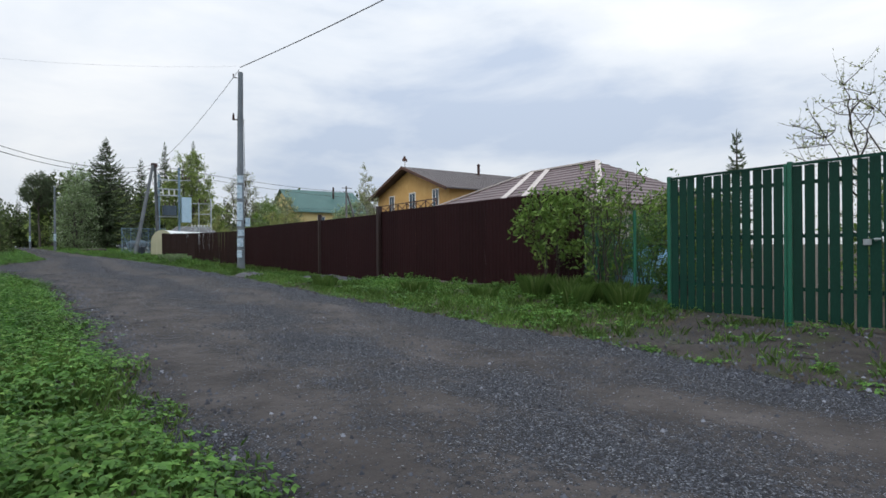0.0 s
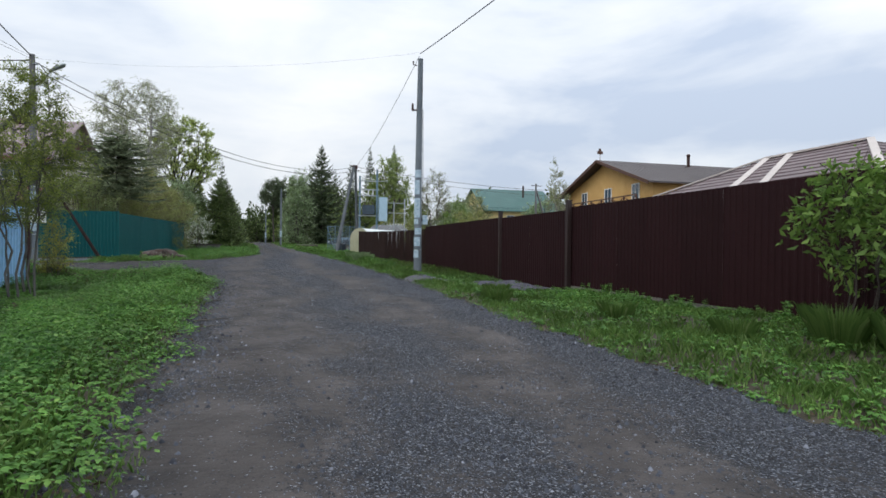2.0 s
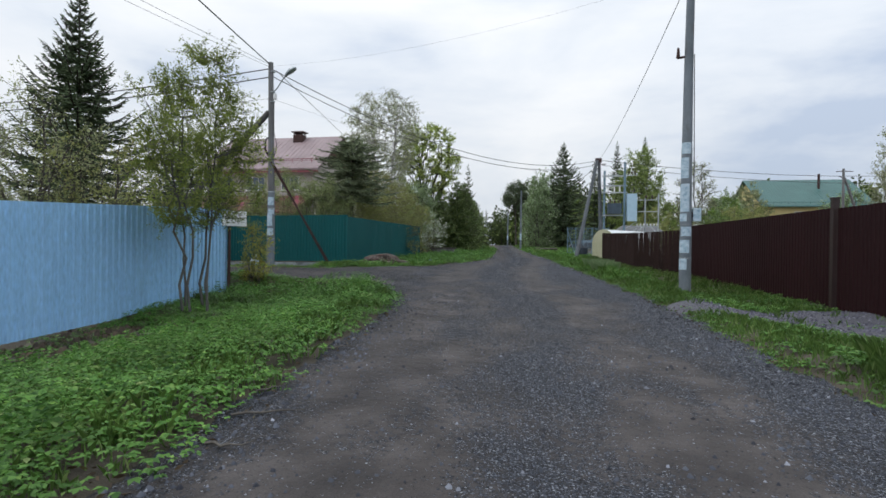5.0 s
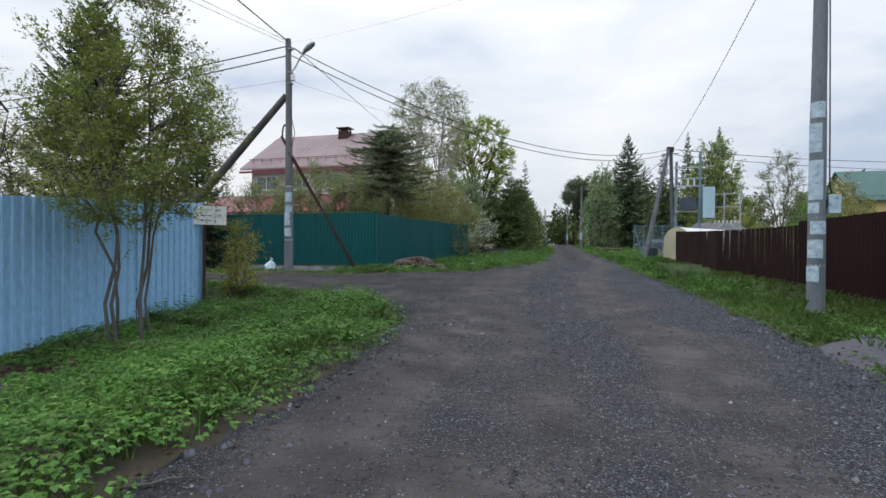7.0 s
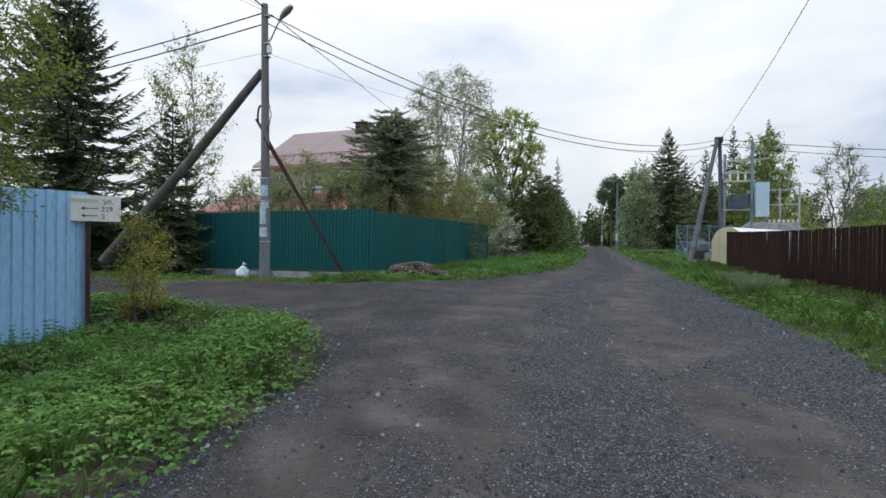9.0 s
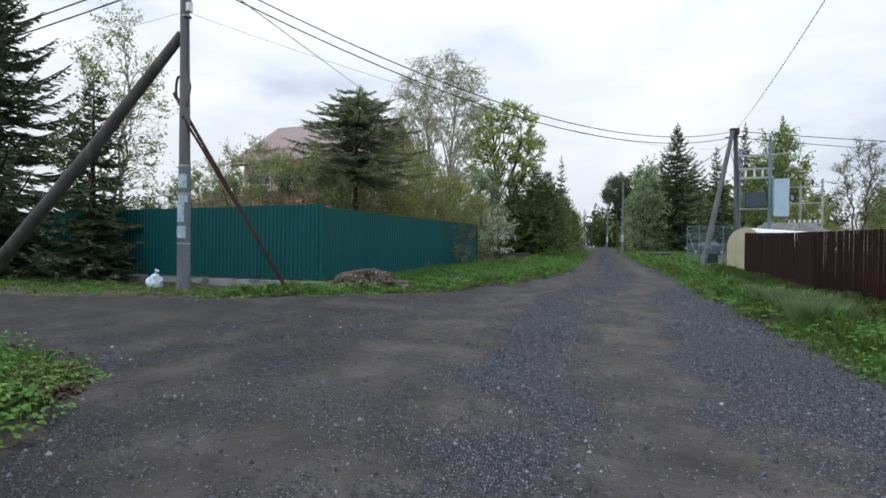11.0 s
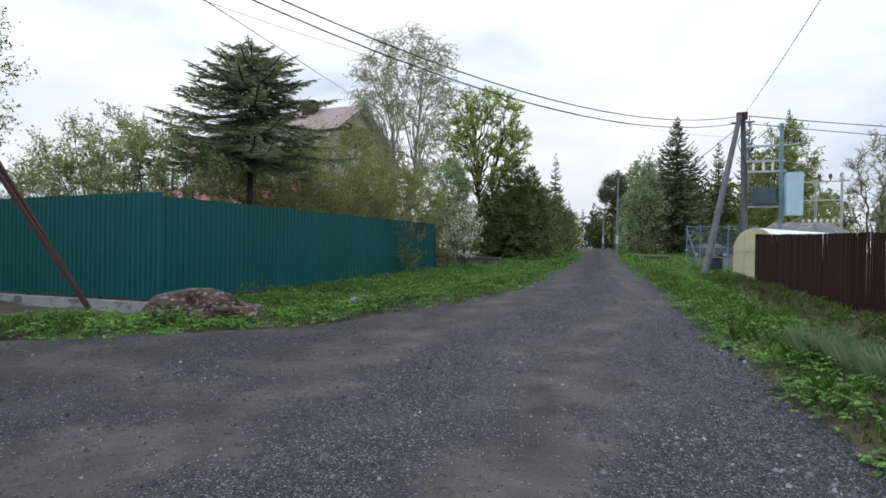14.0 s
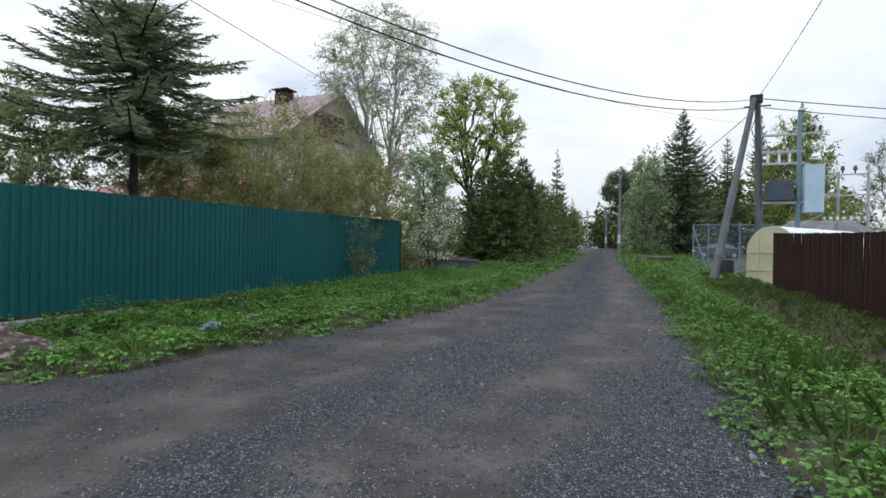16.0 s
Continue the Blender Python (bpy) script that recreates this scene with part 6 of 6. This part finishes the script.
# woods that close the view
templates = [
    spruce("wood_spruce", -16.0, 118.0, cone(17.0, 3.1, 0.85), 0.3, "dark spruce in the far wood", 121, L_SPRUCE, 0.95, 1.15, 6, 0.7, 0.3, shoot=0.6),
    crown_tree("wood_birch", -4.0, 126.0, dome(14.0, 4.0, 0.0, 0.5), "green tree in the far wood", "tree", 122, L_FAR, BARK, 90, 2, 7, 0.75, 0.75, 1.6, 0.16, 2, 14, 0.05, thin=0.02),
    crown_tree("wood_birch", 3.5, 121.0, dome(13.0, 3.8, 0.0, 0.45), "fresh green birch in the far wood", "birch tree", 123, L_FRESH, BARK, 90, 2, 7, 0.74, 0.75, 1.6, 0.16, 2, 14, 0.05, 0.2, thin=0.02),
    spruce("wood_spruce", -19.0, 108.0, cone(13.5, 2.9, 0.75), 0.2, "young spruce in the far wood", 124, L_YOUNG_SPRUCE, 0.95, 1.05, 6, 0.7, 0.25, shoot=0.6),
]
for ob in templates:
    tagged(ob, group="trees of the far wood")
pine = [(7.5, 1.2), (9.0, 2.6), (11.0, 2.9), (12.5, 2.2), (13.6, 0.5)]
crown_tree("pine_tree", -6.0, 121.0, pine, "tall pine with a bare trunk and dark crown beside the road", "pine tree", 125, L_SPRUCE, BARK, 150, 6, 12, 0.32, 0.3, 0.9, 0.2, 1, 24, 0.5, 0.0, 0.4, thin=0.02)
g = np.random.default_rng(9)
spots = []
for k in range(30):
    spots.append((g.uniform(-32, -15) - k * 0.25, 92 + k * 3.6 + g.uniform(-2, 2)))
for k in range(30):
    spots.append((g.uniform(-1, 14) - k * 0.45, 110 + k * 3.0 + g.uniform(-2, 2)))
for k in range(26):
    spots.append((6 + k * 4.0 + g.uniform(-2, 2), 124 + g.uniform(-6, 14)))
low = len(spots)
for k in range(20):
    spots.append((-24 - k * 3.4 + g.uniform(-2, 2), 76 + g.uniform(-8, 14)))
for k in range(14):
    spots.append((-30 - k * 3.0 + g.uniform(-2, 2), 8 + k * 0.4 + g.uniform(-6, 6)))
for k in range(40):
    spots.append((-36 + k * 1.05 + g.uniform(-1, 1), 186 + g.uniform(0, 22) if -19 < -36 + k * 1.05 < -7 else 150 + g.uniform(0, 45)))
for k in range(22):
    spots.append((-42 + k * 1.7 + g.uniform(-0.6, 0.6), 206 + g.uniform(0, 8)))
for k, (tx, ty) in enumerate(spots):
    if ty < 184 and off_road(np.array(tx), np.array(ty)) < 2.4:
        continue
    garden_side = 30 <= k < low
    src = templates[g.choice([0, 1, 2, 3], p=[0.10, 0.45, 0.35, 0.10] if garden_side else [0.36, 0.28, 0.14, 0.22])]
    sc = g.uniform(0.75, 1.15) * (0.55 if low <= k < low + 34 else 0.55 if k < 30 else 0.85)
    copy_thing(src, pose(tx, ty, height(tx, ty) - 0.05, 0, 0, g.uniform(0, 360)) @ Matrix.Diagonal((sc * g.uniform(0.9, 1.15), sc, sc * g.uniform(0.9, 1.12), 1)))

# ---------- driveway, verge plants, stones ----------
GRIT = mat("pale_crushed_stone", (0.042, 0.042, 0.052), (0.09, 0.09, 0.108), 30, 0.9, 0, 70, 1.0, (0.08, 0.08, 0.09), 24, 0.58)
DIRT = mat("bare_damp_dirt", (0.018, 0.016, 0.015), (0.050, 0.043, 0.039), 6.0, 0.95, 0, 70, 1.2, (0.028, 0.032, 0.014), 2.4, 0.58)


def drive_span(x):
    """Near and far edge of the driveway, which widens from the road to the sliding gate."""
    return np.interp(x, [4.4, 8.5], [17.1, 15.4]), np.interp(x, [4.4, 8.5], [18.9, 21.5])


def apron(name, x0, x1, y0, y1, material, label, span=None):
    x, y, f = sheet(np.arange(x0, x1, 0.15), np.arange(y0, y1, 0.15))
    lo, hi = span(x) if span else (y0, y1)
    edge = np.minimum(np.minimum(y - lo, hi - y), np.minimum(x - x0, x1 - x + 0.6)) + 0.25 * wobble(x, y, 1.9, 1.0)
    z = ground_z(x, y) + 0.03 - 0.18 * smooth((0.35 - edge) / 0.5)
    tagged(new(name, array_mesh(name, np.stack([x, y, z], 1), f, material, True)), label, "driveway", kind="structure")


apron("driveway", 4.0, 8.75, 15.0, 21.7, GRIT, "grey crushed-stone driveway before the brown sliding gate", drive_span)
apron("gate_apron", 5.4, 8.0, -1.5, 4.9, DIRT, "bare damp dirt before the green plank gate")


def scatter(n, x0, x1, y0, y1, seed):
    g = np.random.default_rng(seed)
    return g, g.uniform(x0, x1, n), g.uniform(y0, y1, n)


def verge_keep(g, x, y, lo, hi, soft=0.22):
    """Which spots lie on a planted verge, thinning out towards the road's edge and on the driveways."""
    d = off_road(x, y) + 0.15 * wobble(x, y, 2.0, 6.0)
    keep = (d > lo) & (d < hi) & (g.random(len(x)) < smooth((d - lo) / soft))
    left, right = x < middle(y), x > middle(y)
    keep &= ~(left & (y < 20.3) & (x < -6.15)) & ~(left & (y > 29.6) & (y < 45) & (x < -7.0)) & ~((x < -7.0) & (y > 45))
    fence = np.interp(y, [-10, 7.9, 16.6, 21.4, 32.3, 49, 60], [7.7, 9.0, 8.5, 8.25, 7.7, 5.5, 4.5])
    keep &= ~(right & (x > fence))
    thin = np.ones(len(x))
    lo_y, hi_y = drive_span(x)
    thin[right & (y > lo_y + 0.3) & (y < hi_y - 0.3)] = 0.04
    thin[right & (y > -1.0) & (y < 4.6) & (x > 5.6)] = 0.22
    thin[left & (x < -4.35 + 0.8 * smooth((11.5 - y) / 4) + 0.4 * wobble(x, y, 1.5)) & (y < 16.0)] = 0.10
    return keep & (g.random(len(x)) < thin)


def low_by_fence(x, y):
    """Plants of the left verge stay low towards the bare strip along the blue fence."""
    near = (x < middle(y)) & (y < 18.5)
    return np.where(near, 0.3 + 0.7 * smooth((x + 4.9 - 1.6 * smooth((12 - y) / 6)) / 2.2), 1.0)


def herbs(name, seed, n, box, size, tall, label, leaf_m=L_HERB, stalks=7, lo=-0.12, hi=6.5, patch=None):
    """Clumps of three-part leaves on short stalks."""
    g, x, y = scatter(n, *box, seed)
    k = verge_keep(g, x, y, lo, hi)
    if patch is not None:
        k &= wobble(x, y, 0.8, patch) > -0.1
    x, y = x[k], y[k]
    n = len(x)
    vigour = (0.70 + 0.35 * wobble(x, y, 1.3, 8.0) + 0.25 * wobble(x, y, 3.4, 5.0)) * (0.45 + 0.55 * smooth(off_road(x, y) / 0.9)) * low_by_fence(x, y)
    z = ground_z(x, y)
    a = g.uniform(0, math.tau, (n, stalks))
    lean_out = g.uniform(0.15, 0.9, (n, stalks))
    high = tall * vigour[:, None] * g.uniform(0.45, 1.15, (n, stalks)) * (1.1 - 0.35 * lean_out)
    px = x[:, None] + np.cos(a) * lean_out * tall * 0.8
    py = y[:, None] + np.sin(a) * lean_out * tall * 0.8
    pz = z[:, None] + high
    pos = np.stack([px, py, pz], -1).reshape(-1, 3)
    aa = a.reshape(-1)
    P, D = [], []
    for off in (-0.95, 0.0, 0.95):
        P.append(pos)
        D.append(np.stack([np.cos(aa + off), np.sin(aa + off), g.uniform(-0.35, 0.25, len(aa))], -1))
    P, D = np.concatenate(P), np.concatenate(D)
    m = len(P)
    way = unit(D)
    side = np.stack([-way[:, 1], way[:, 0], np.zeros(m)], -1) + g.normal(size=(m, 3)) * 0.15
    side = unit(side)
    L = size * g.uniform(0.6, 1.35, m)[:, None]
    upv = np.cross(side, way)
    upv *= np.sign(upv[:, 2:3] + 1e-6)
    v = np.stack([P, P + way * L * 0.5 + side * L * 0.33 + upv * L * 0.08, P + way * L - upv * L * 0.15, P + way * L * 0.5 - side * L * 0.33 + upv * L * 0.08], 1).reshape(-1, 3)
    return tagged(new(name, array_mesh(name, v, np.arange(4 * m).reshape(m, 4), leaf_m)), label, "plants", kind="stuff")


def grass(name, seed, n, box, tall, label, leaf_m=L_GRASS, blades=10, lo=-0.1, hi=6.5, width=0.0055, spread=0.06, patch=None):
    """Tufts of bent tapering blades."""
    g, x, y = scatter(n, *box, seed)
    k = verge_keep(g, x, y, lo, hi)
    if patch is not None:
        k &= wobble(x, y, 0.9, patch) > 0.15
    x, y = np.repeat(x[k], blades), np.repeat(y[k], blades)
    m = len(x)
    x, y = x + g.normal(0, spread, m), y + g.normal(0, spread, m)
    z = ground_z(x, y) - 0.01
    a = g.uniform(0, math.tau, m)
    h = tall * g.uniform(0.5, 1.3, m) * (0.5 + 0.5 * smooth((off_road(x, y) + 0.1) / 0.6)) * low_by_fence(x, y)
    bend = g.uniform(0.1, 0.75, m) * h
    foot = np.stack([x, y, z], 1)
    out = np.stack([np.cos(a), np.sin(a), np.zeros(m)], 1)
    side = np.stack([-np.sin(a), np.cos(a), np.zeros(m)], 1) * (width * g.uniform(0.6, 1.4, m))[:, None]
    mid = foot + out * (bend * 0.35)[:, None] + np.array([0, 0, 1]) * (h * 0.62)[:, None]
    tip = foot + out * bend[:, None] + np.array([0, 0, 1]) * (h * 0.95)[:, None]
    v = np.stack([foot - side, foot + side, mid + side * 0.8, tip, mid - side * 0.8], 1).reshape(-1, 3)
    i = np.arange(m)[:, None] * 5
    return tagged(new(name, array_mesh(name, v, i + np.array([[0, 1, 2, 3, 4]]), leaf_m)), label, "grass", kind="stuff")


def nettles(name, seed, n, box, tall, size, label, leaf_m=L_HERB, lo=0.15, hi=6.5, patch=None, tiers=6):
    """Upright stalks with tiers of hanging pointed leaves, in hummocks."""
    g, x, y = scatter(n, *box, seed)
    k = verge_keep(g, x, y, lo, hi)
    if patch is not None:
        k &= wobble(x, y, 0.7, patch) + 0.5 * wobble(x, y, 2.3, patch) > 0.05
    x, y = x[k], y[k]
    n = len(x)
    rich = 0.62 + 0.38 * wobble(x, y, 1.2, 2.0) + g.uniform(-0.12, 0.2, n)
    h = tall * np.clip(rich, 0.35, 1.2) * (0.55 + 0.45 * smooth(off_road(x, y) / 1.0)) * low_by_fence(x, y)
    foot = np.stack([x, y, ground_z(x, y)], 1)
    top = foot + np.stack([g.normal(0, 0.10, n) * h, g.normal(0, 0.10, n) * h, h], 1)
    P, D, S = [], [], []
    for i in range(tiers):
        t = 0.35 + 0.65 * (i + 0.5) / tiers
        a = g.uniform(0, math.tau, n)
        for q in (0.0, math.pi / 2, math.pi, 3 * math.pi / 2) if i > tiers - 3 else (0.0, math.pi):
            P.append(foot + (top - foot) * t)
            D.append(np.stack([np.cos(a + q), np.sin(a + q), g.uniform(-0.45, 0.15, n) + 0.45 * (t > 0.9)], 1))
            S.append(size * g.uniform(0.7, 1.25, n) * (1.25 - 0.55 * t))
    v, f = leaf_cards(g, np.concatenate(P), np.concatenate(D), np.concatenate(S), 0.46, 0.10, -0.12)
    tagged(new(name, array_mesh(name, v, f, leaf_m)), label, "plants", kind="stuff")


nettles("nettles", 61, 5600, (-6.2, 1.6, 2.6, 22.3), 0.52, 0.060, "upright green nettles in hummocks on the verge", L_HERB, 0.35, 6.5, 1.0)
# Leaf green painted darker, standing in for shade under the taller plants.
L_NETTLE_SHADE = leaf_mat("shade_darkened_nettle_leaves", (0.028, 0.078, 0.020), (0.072, 0.165, 0.036), (0.15, 0.25, 0.06))
nettles("nettles", 65, 2300, (-4.2, 0.6, 3.8, 12.5), 0.60, 0.060, "tall nettles on the verge, their green darkened to stand for shade", L_NETTLE_SHADE, 0.5, 3.4, 5.0)
nettles("nettles", 62, 1900, (-7.0, -1.0, 28.5, 48.0), 0.40, 0.065, "upright green nettles under the green fence", L_HERB, 0.3, 6.5, 2.0)
nettles("nettles", 63, 3000, (0.0, 6.5, 23.0, 50.0), 0.48, 0.058, "rank green nettles on the ditch bank", L_HERB, 0.25, 2.2, 3.0)
nettles("nettles", 64, 900, (4.5, 9.0, 6.0, 15.5), 0.34, 0.075, "green nettles along the foot of the brown fence", L_HERB, 1.2, 6.5, 4.0)
herbs("verge_herbs", 1, 7000, (-6.3, 1.6, 2.6, 22.5), 0.044, 0.36, "dense low green ground-elder leaves on the verge", stalks=11)
herbs("verge_herbs", 10, 1300, (-6.3, 1.6, -1.0, 2.8), 0.05, 0.26, "low green leaves among the grass of the verge", stalks=7)
grass("verge_grass", 19, 3800, (-5.0, 1.6, -1.0, 6.5), 0.17, "fresh yellow-green grass on the verge", L_GRASS, 9, -0.25, 3.5)
herbs("verge_herbs", 2, 4400, (-7.1, -1.0, 26.0, 50.0), 0.058, 0.26, "dense low green ground-elder leaves under the green fence", stalks=9)
herbs("dead_weeds", 9, 10000, (-6.3, -3.8, -1.0, 17.0), 0.06, 0.12, "dead brown weeds and litter along the fence foot", L_DEAD, 7)
herbs("verge_herbs", 3, 5200, (1.6, 9.1, 1.0, 27.0), 0.052, 0.15, "low green weeds on the grassy verge", stalks=6)
herbs("verge_herbs", 4, 6600, (0.0, 7.0, 24.0, 52.0), 0.046, 0.27, "rank green weeds along the ditch", stalks=10, hi=2.2)
herbs("ditch_brambles", 20, 3600, (2.6, 7.9, 24.0, 50.0), 0.05, 0.24, "olive-green bramble leaves filling the ditch before the picket fence", L_BRAMBLE, 7, 2.0, 6.5)
herbs("verge_herbs", 5, 2000, (-8.5, 6.0, 50.0, 84.0), 0.17, 0.3, "green weeds along the far verge", stalks=6)
herbs("pale_weeds", 6, 4200, (-6.3, 1.6, -1.0, 22.5), 0.05, 0.32, "yellow-green weeds among the verge plants", L_GRASS, 6, 0.3, 6.5, 3.0)
herbs("lane_weeds", 7, 1000, (-30.0, -5.0, 24.5, 30.0), 0.06, 0.11, "low green weeds along the foot of the plinth", stalks=6)
herbs("dead_weeds", 21, 1100, (-6.3, -2.9, 19.7, 21.5), 0.055, 0.22, "dark dead weeds in the hollow by the fence corner", L_DEAD, 7)
herbs("lane_weeds", 8, 1100, (-16.0, -6.2, 20.3, 22.3), 0.08, 0.28, "dark green weeds along the lane's near edge", stalks=6)
grass("verge_grass", 11, 6500, (1.6, 9.1, 0.5, 27.0), 0.14, "fresh green grass tufts on the verge")
grass("verge_edge_grass", 18, 16000, (1.6, 9.1, 0.5, 50.0), 0.10, "short grass creeping onto the gravel along the road's edge", L_GRASS, 9, -0.22, 0.7)
grass("verge_grass", 12, 3000, (0.0, 7.8, 24.0, 56.0), 0.24, "fresh green grass tufts along the ditch")
grass("verge_grass", 13, 3200, (-6.3, 1.6, -1.0, 22.5), 0.2, "grass tufts among the verge plants")
grass("verge_grass", 14, 2500, (-7.1, -1.0, 26.0, 56.0), 0.2, "grass tufts among the verge plants")
grass("dry_grass", 15, 1500, (-6.2, -3.2, 4.0, 20.5), 0.2, "dry brownish grass along the foot of the fence", L_DRY)
grass("lane_grass", 16, 2000, (-30.0, -4.0, 24.5, 30.0), 0.10, "grass along the plinth and the lane")
grass("far_grass", 17, 6000, (-40.0, 25.0, 55.0, 130.0), 0.4, "rough grass of the far verges", L_GRASS, 8, 0.0, 40.0, 0.03, 0.3)


def tuft(x, y, tall, seed, leaf_m, n=260, reach=0.35):
    g = np.random.default_rng(seed)
    a, q = g.uniform(0, math.tau, n), g.random(n) ** 0.5
    foot = np.stack([np.cos(a) * q * reach * 0.5, np.sin(a) * q * reach * 0.5, np.zeros(n)], 1)
    h = tall * g.uniform(0.6, 1.15, n)
    out = np.stack([np.cos(a), np.sin(a), np.zeros(n)], 1)
    side = np.stack([-np.sin(a), np.cos(a), np.zeros(n)], 1) * 0.004
    bend = (h * q * 0.5)[:, None]
    mid = foot + out * bend * 0.35 + np.array([0, 0, 1]) * (h * 0.6)[:, None]
    tip = foot + out * bend + np.array([0, 0, 1]) * (h * 0.9)[:, None]
    v = np.stack([foot - side, foot + side, mid + side * 0.8, tip, mid - side * 0.8], 1).reshape(-1, 3)
    ob = new("grass_tuft", array_mesh("grass_tuft", v, np.arange(5 * n).reshape(n, 5), leaf_m))
    ob.matrix_basis = pose(x, y, height(x, y) - 0.02)
    tagged(ob, "pale tall grass tuft on the verge by the ditch" if leaf_m is L_DRY else "tall green grass tuft on the verge", "grass tuft", "grass tufts")


for k, (tx, ty) in enumerate(((3.75, 28.6), (3.9, 28.0), (3.7, 29.3), (4.0, 27.5), (3.5, 29.9), (4.2, 28.5), (3.6, 27.2), (4.05, 29.1))):
    tuft(tx, ty, 0.4, 200 + k, L_DRY, 380)
for k, (tx, ty) in enumerate(((4.75, 21.9), (5.6, 14.2), (6.3, 10.4), (5.2, 13.0), (6.9, 8.6), (3.4, 32.5), (3.2, 34.0), (3.0, 36.2), (4.6, 25.2), (7.55, 6.9), (7.3, 7.5), (7.75, 6.2), (7.5, 5.6), (7.1, 6.4))):
    tuft(tx, ty, 0.3 if k < 9 else 0.5, 220 + k, L_GRASS, 420, 0.4)


def stones(name, seed, n, box, lo, hi, material, label, dlo, dhi, banded=False):
    """Loose stones pressed into the ground."""
    g, x, y = scatter(n, *box, seed)
    d = off_road(x, y)
    k = (d > dlo) & (d < dhi)
    if name == "driveway_gravel":
        lo_y, hi_y = drive_span(x)
        k &= (y > lo_y) & (y < hi_y)
    if banded:
        u = x - middle(y) + 0.35 * wobble(x, y, 0.5, 4.0)
        lane = np.exp(-(((u + 2.4) / 0.5) ** 2)) + np.exp(-((u / 0.55) ** 2)) + smooth((u - 1.5) / 0.5)
        k &= g.random(n) < 0.12 + 0.75 * lane * smooth(0.55 + 0.8 * wobble(x, y, 0.8, 2.5)) + 0.3 * (wobble(x, y, 2.1, 1.5) > 0.45)
    x, y = x[k], y[k]
    m = len(x)
    base = np.array([[1, 0, -0.4], [0.3, 0.95, -0.4], [-0.8, 0.6, -0.4], [-0.8, -0.6, -0.4], [0.3, -0.95, -0.4], [0.35, 0.2, 0.7], [-0.35, -0.1, 0.65]])
    faces = np.array([[0, 1, 5], [1, 2, 5], [2, 6, 5], [2, 3, 6], [3, 4, 6], [4, 5, 6], [4, 0, 5]])
    r = lo + (hi - lo) * g.random(m) ** 3
    a = g.uniform(0, math.tau, m)
    v = base[None] * g.uniform(0.65, 1.25, (m, 7, 3)) * r[:, None, None]
    c, s = np.cos(a)[:, None], np.sin(a)[:, None]
    vx, vy = v[..., 0] * c - v[..., 1] * s, v[..., 0] * s + v[..., 1] * c
    z = (road_z(x, y) if dhi < 0.5 else ground_z(x, y) + 0.03)[:, None] + v[..., 2] + r[:, None] * 0.2
    v = np.stack([vx + x[:, None], vy + y[:, None], z], -1).reshape(-1, 3)
    f = (faces[None] + (np.arange(m) * 7)[:, None, None]).reshape(-1, 3)
    tagged(new(name, array_mesh(name, v, f, material)), label, "gravel", kind="stuff")


def stone_mat(name, a, b, c):
    m = leaf_mat(name, a, b, c, 0.9, 0.0)
    return m


STONE = stone_mat("loose_gravel", (0.018, 0.020, 0.027), (0.08, 0.089, 0.112), (0.24, 0.255, 0.30))
stones("loose_gravel", 31, 66000, (-4.5, 5.8, 1.5, 27.0), 0.006, 0.024, STONE, "loose grey gravel scattered over the road", -4, 0.1, True)
stones("loose_gravel", 32, 28000, (-4.0, 4.2, 26.0, 44.0), 0.008, 0.025, STONE, "loose grey gravel scattered over the road", -4, 0.1, True)
stones("edge_gravel", 33, 45000, (-8.0, 5.8, 1.5, 50.0), 0.008, 0.032, STONE, "grey gravel gathered along the road's edge", -0.55, 0.12)
stones("driveway_gravel", 34, 5000, (4.6, 8.4, 15.6, 21.0), 0.012, 0.035, stone_mat("pale_gravel", (0.038, 0.038, 0.052), (0.105, 0.105, 0.135), (0.26, 0.26, 0.30)), "pale crushed stone on the driveway", 0.1, 6)


def litter(name, seed, n, box, label):
    """Dead leaf and twig bits lying along the road's edge."""
    g, x, y = scatter(n, *box, seed)
    d = off_road(x, y)
    k = (d > -0.25) & (d < 0.75)
    x, y = x[k], y[k]
    m = len(x)
    pos = np.stack([x, y, ground_z(x, y) + 0.03 * (d[k] < 0.1) + g.uniform(0.0, 0.03, m)], 1)
    a = g.uniform(0, math.tau, m)
    way = np.stack([np.cos(a), np.sin(a), g.uniform(-0.1, 0.3, m)], 1)
    v, f = leaf_cards(g, pos, way, g.uniform(0.02, 0.07, m), 0.35, 0.1)
    tagged(new(name, array_mesh(name, v, f, L_DEAD)), label, "litter", kind="stuff")


litter("leaf_litter", 41, 45000, (-8.0, 6.5, 0.5, 45.0), "dead brown leaves and twigs along the road's edge")
stones("apron_gravel", 35, 2600, (5.2, 7.9, -1.0, 5.0), 0.006, 0.03, STONE, "dark gravel trodden into the dirt before the plank gate", -0.2, 6)
stones("fence_foot_rubble", 36, 1100, (-6.2, -4.3, 4.0, 16.5), 0.02, 0.11, stone_mat("mossy_rubble", (0.022, 0.018, 0.013), (0.07, 0.052, 0.036), (0.13, 0.125, 0.09)), "brown mossy rubble along the foot of the blue fence", 0.4, 6)
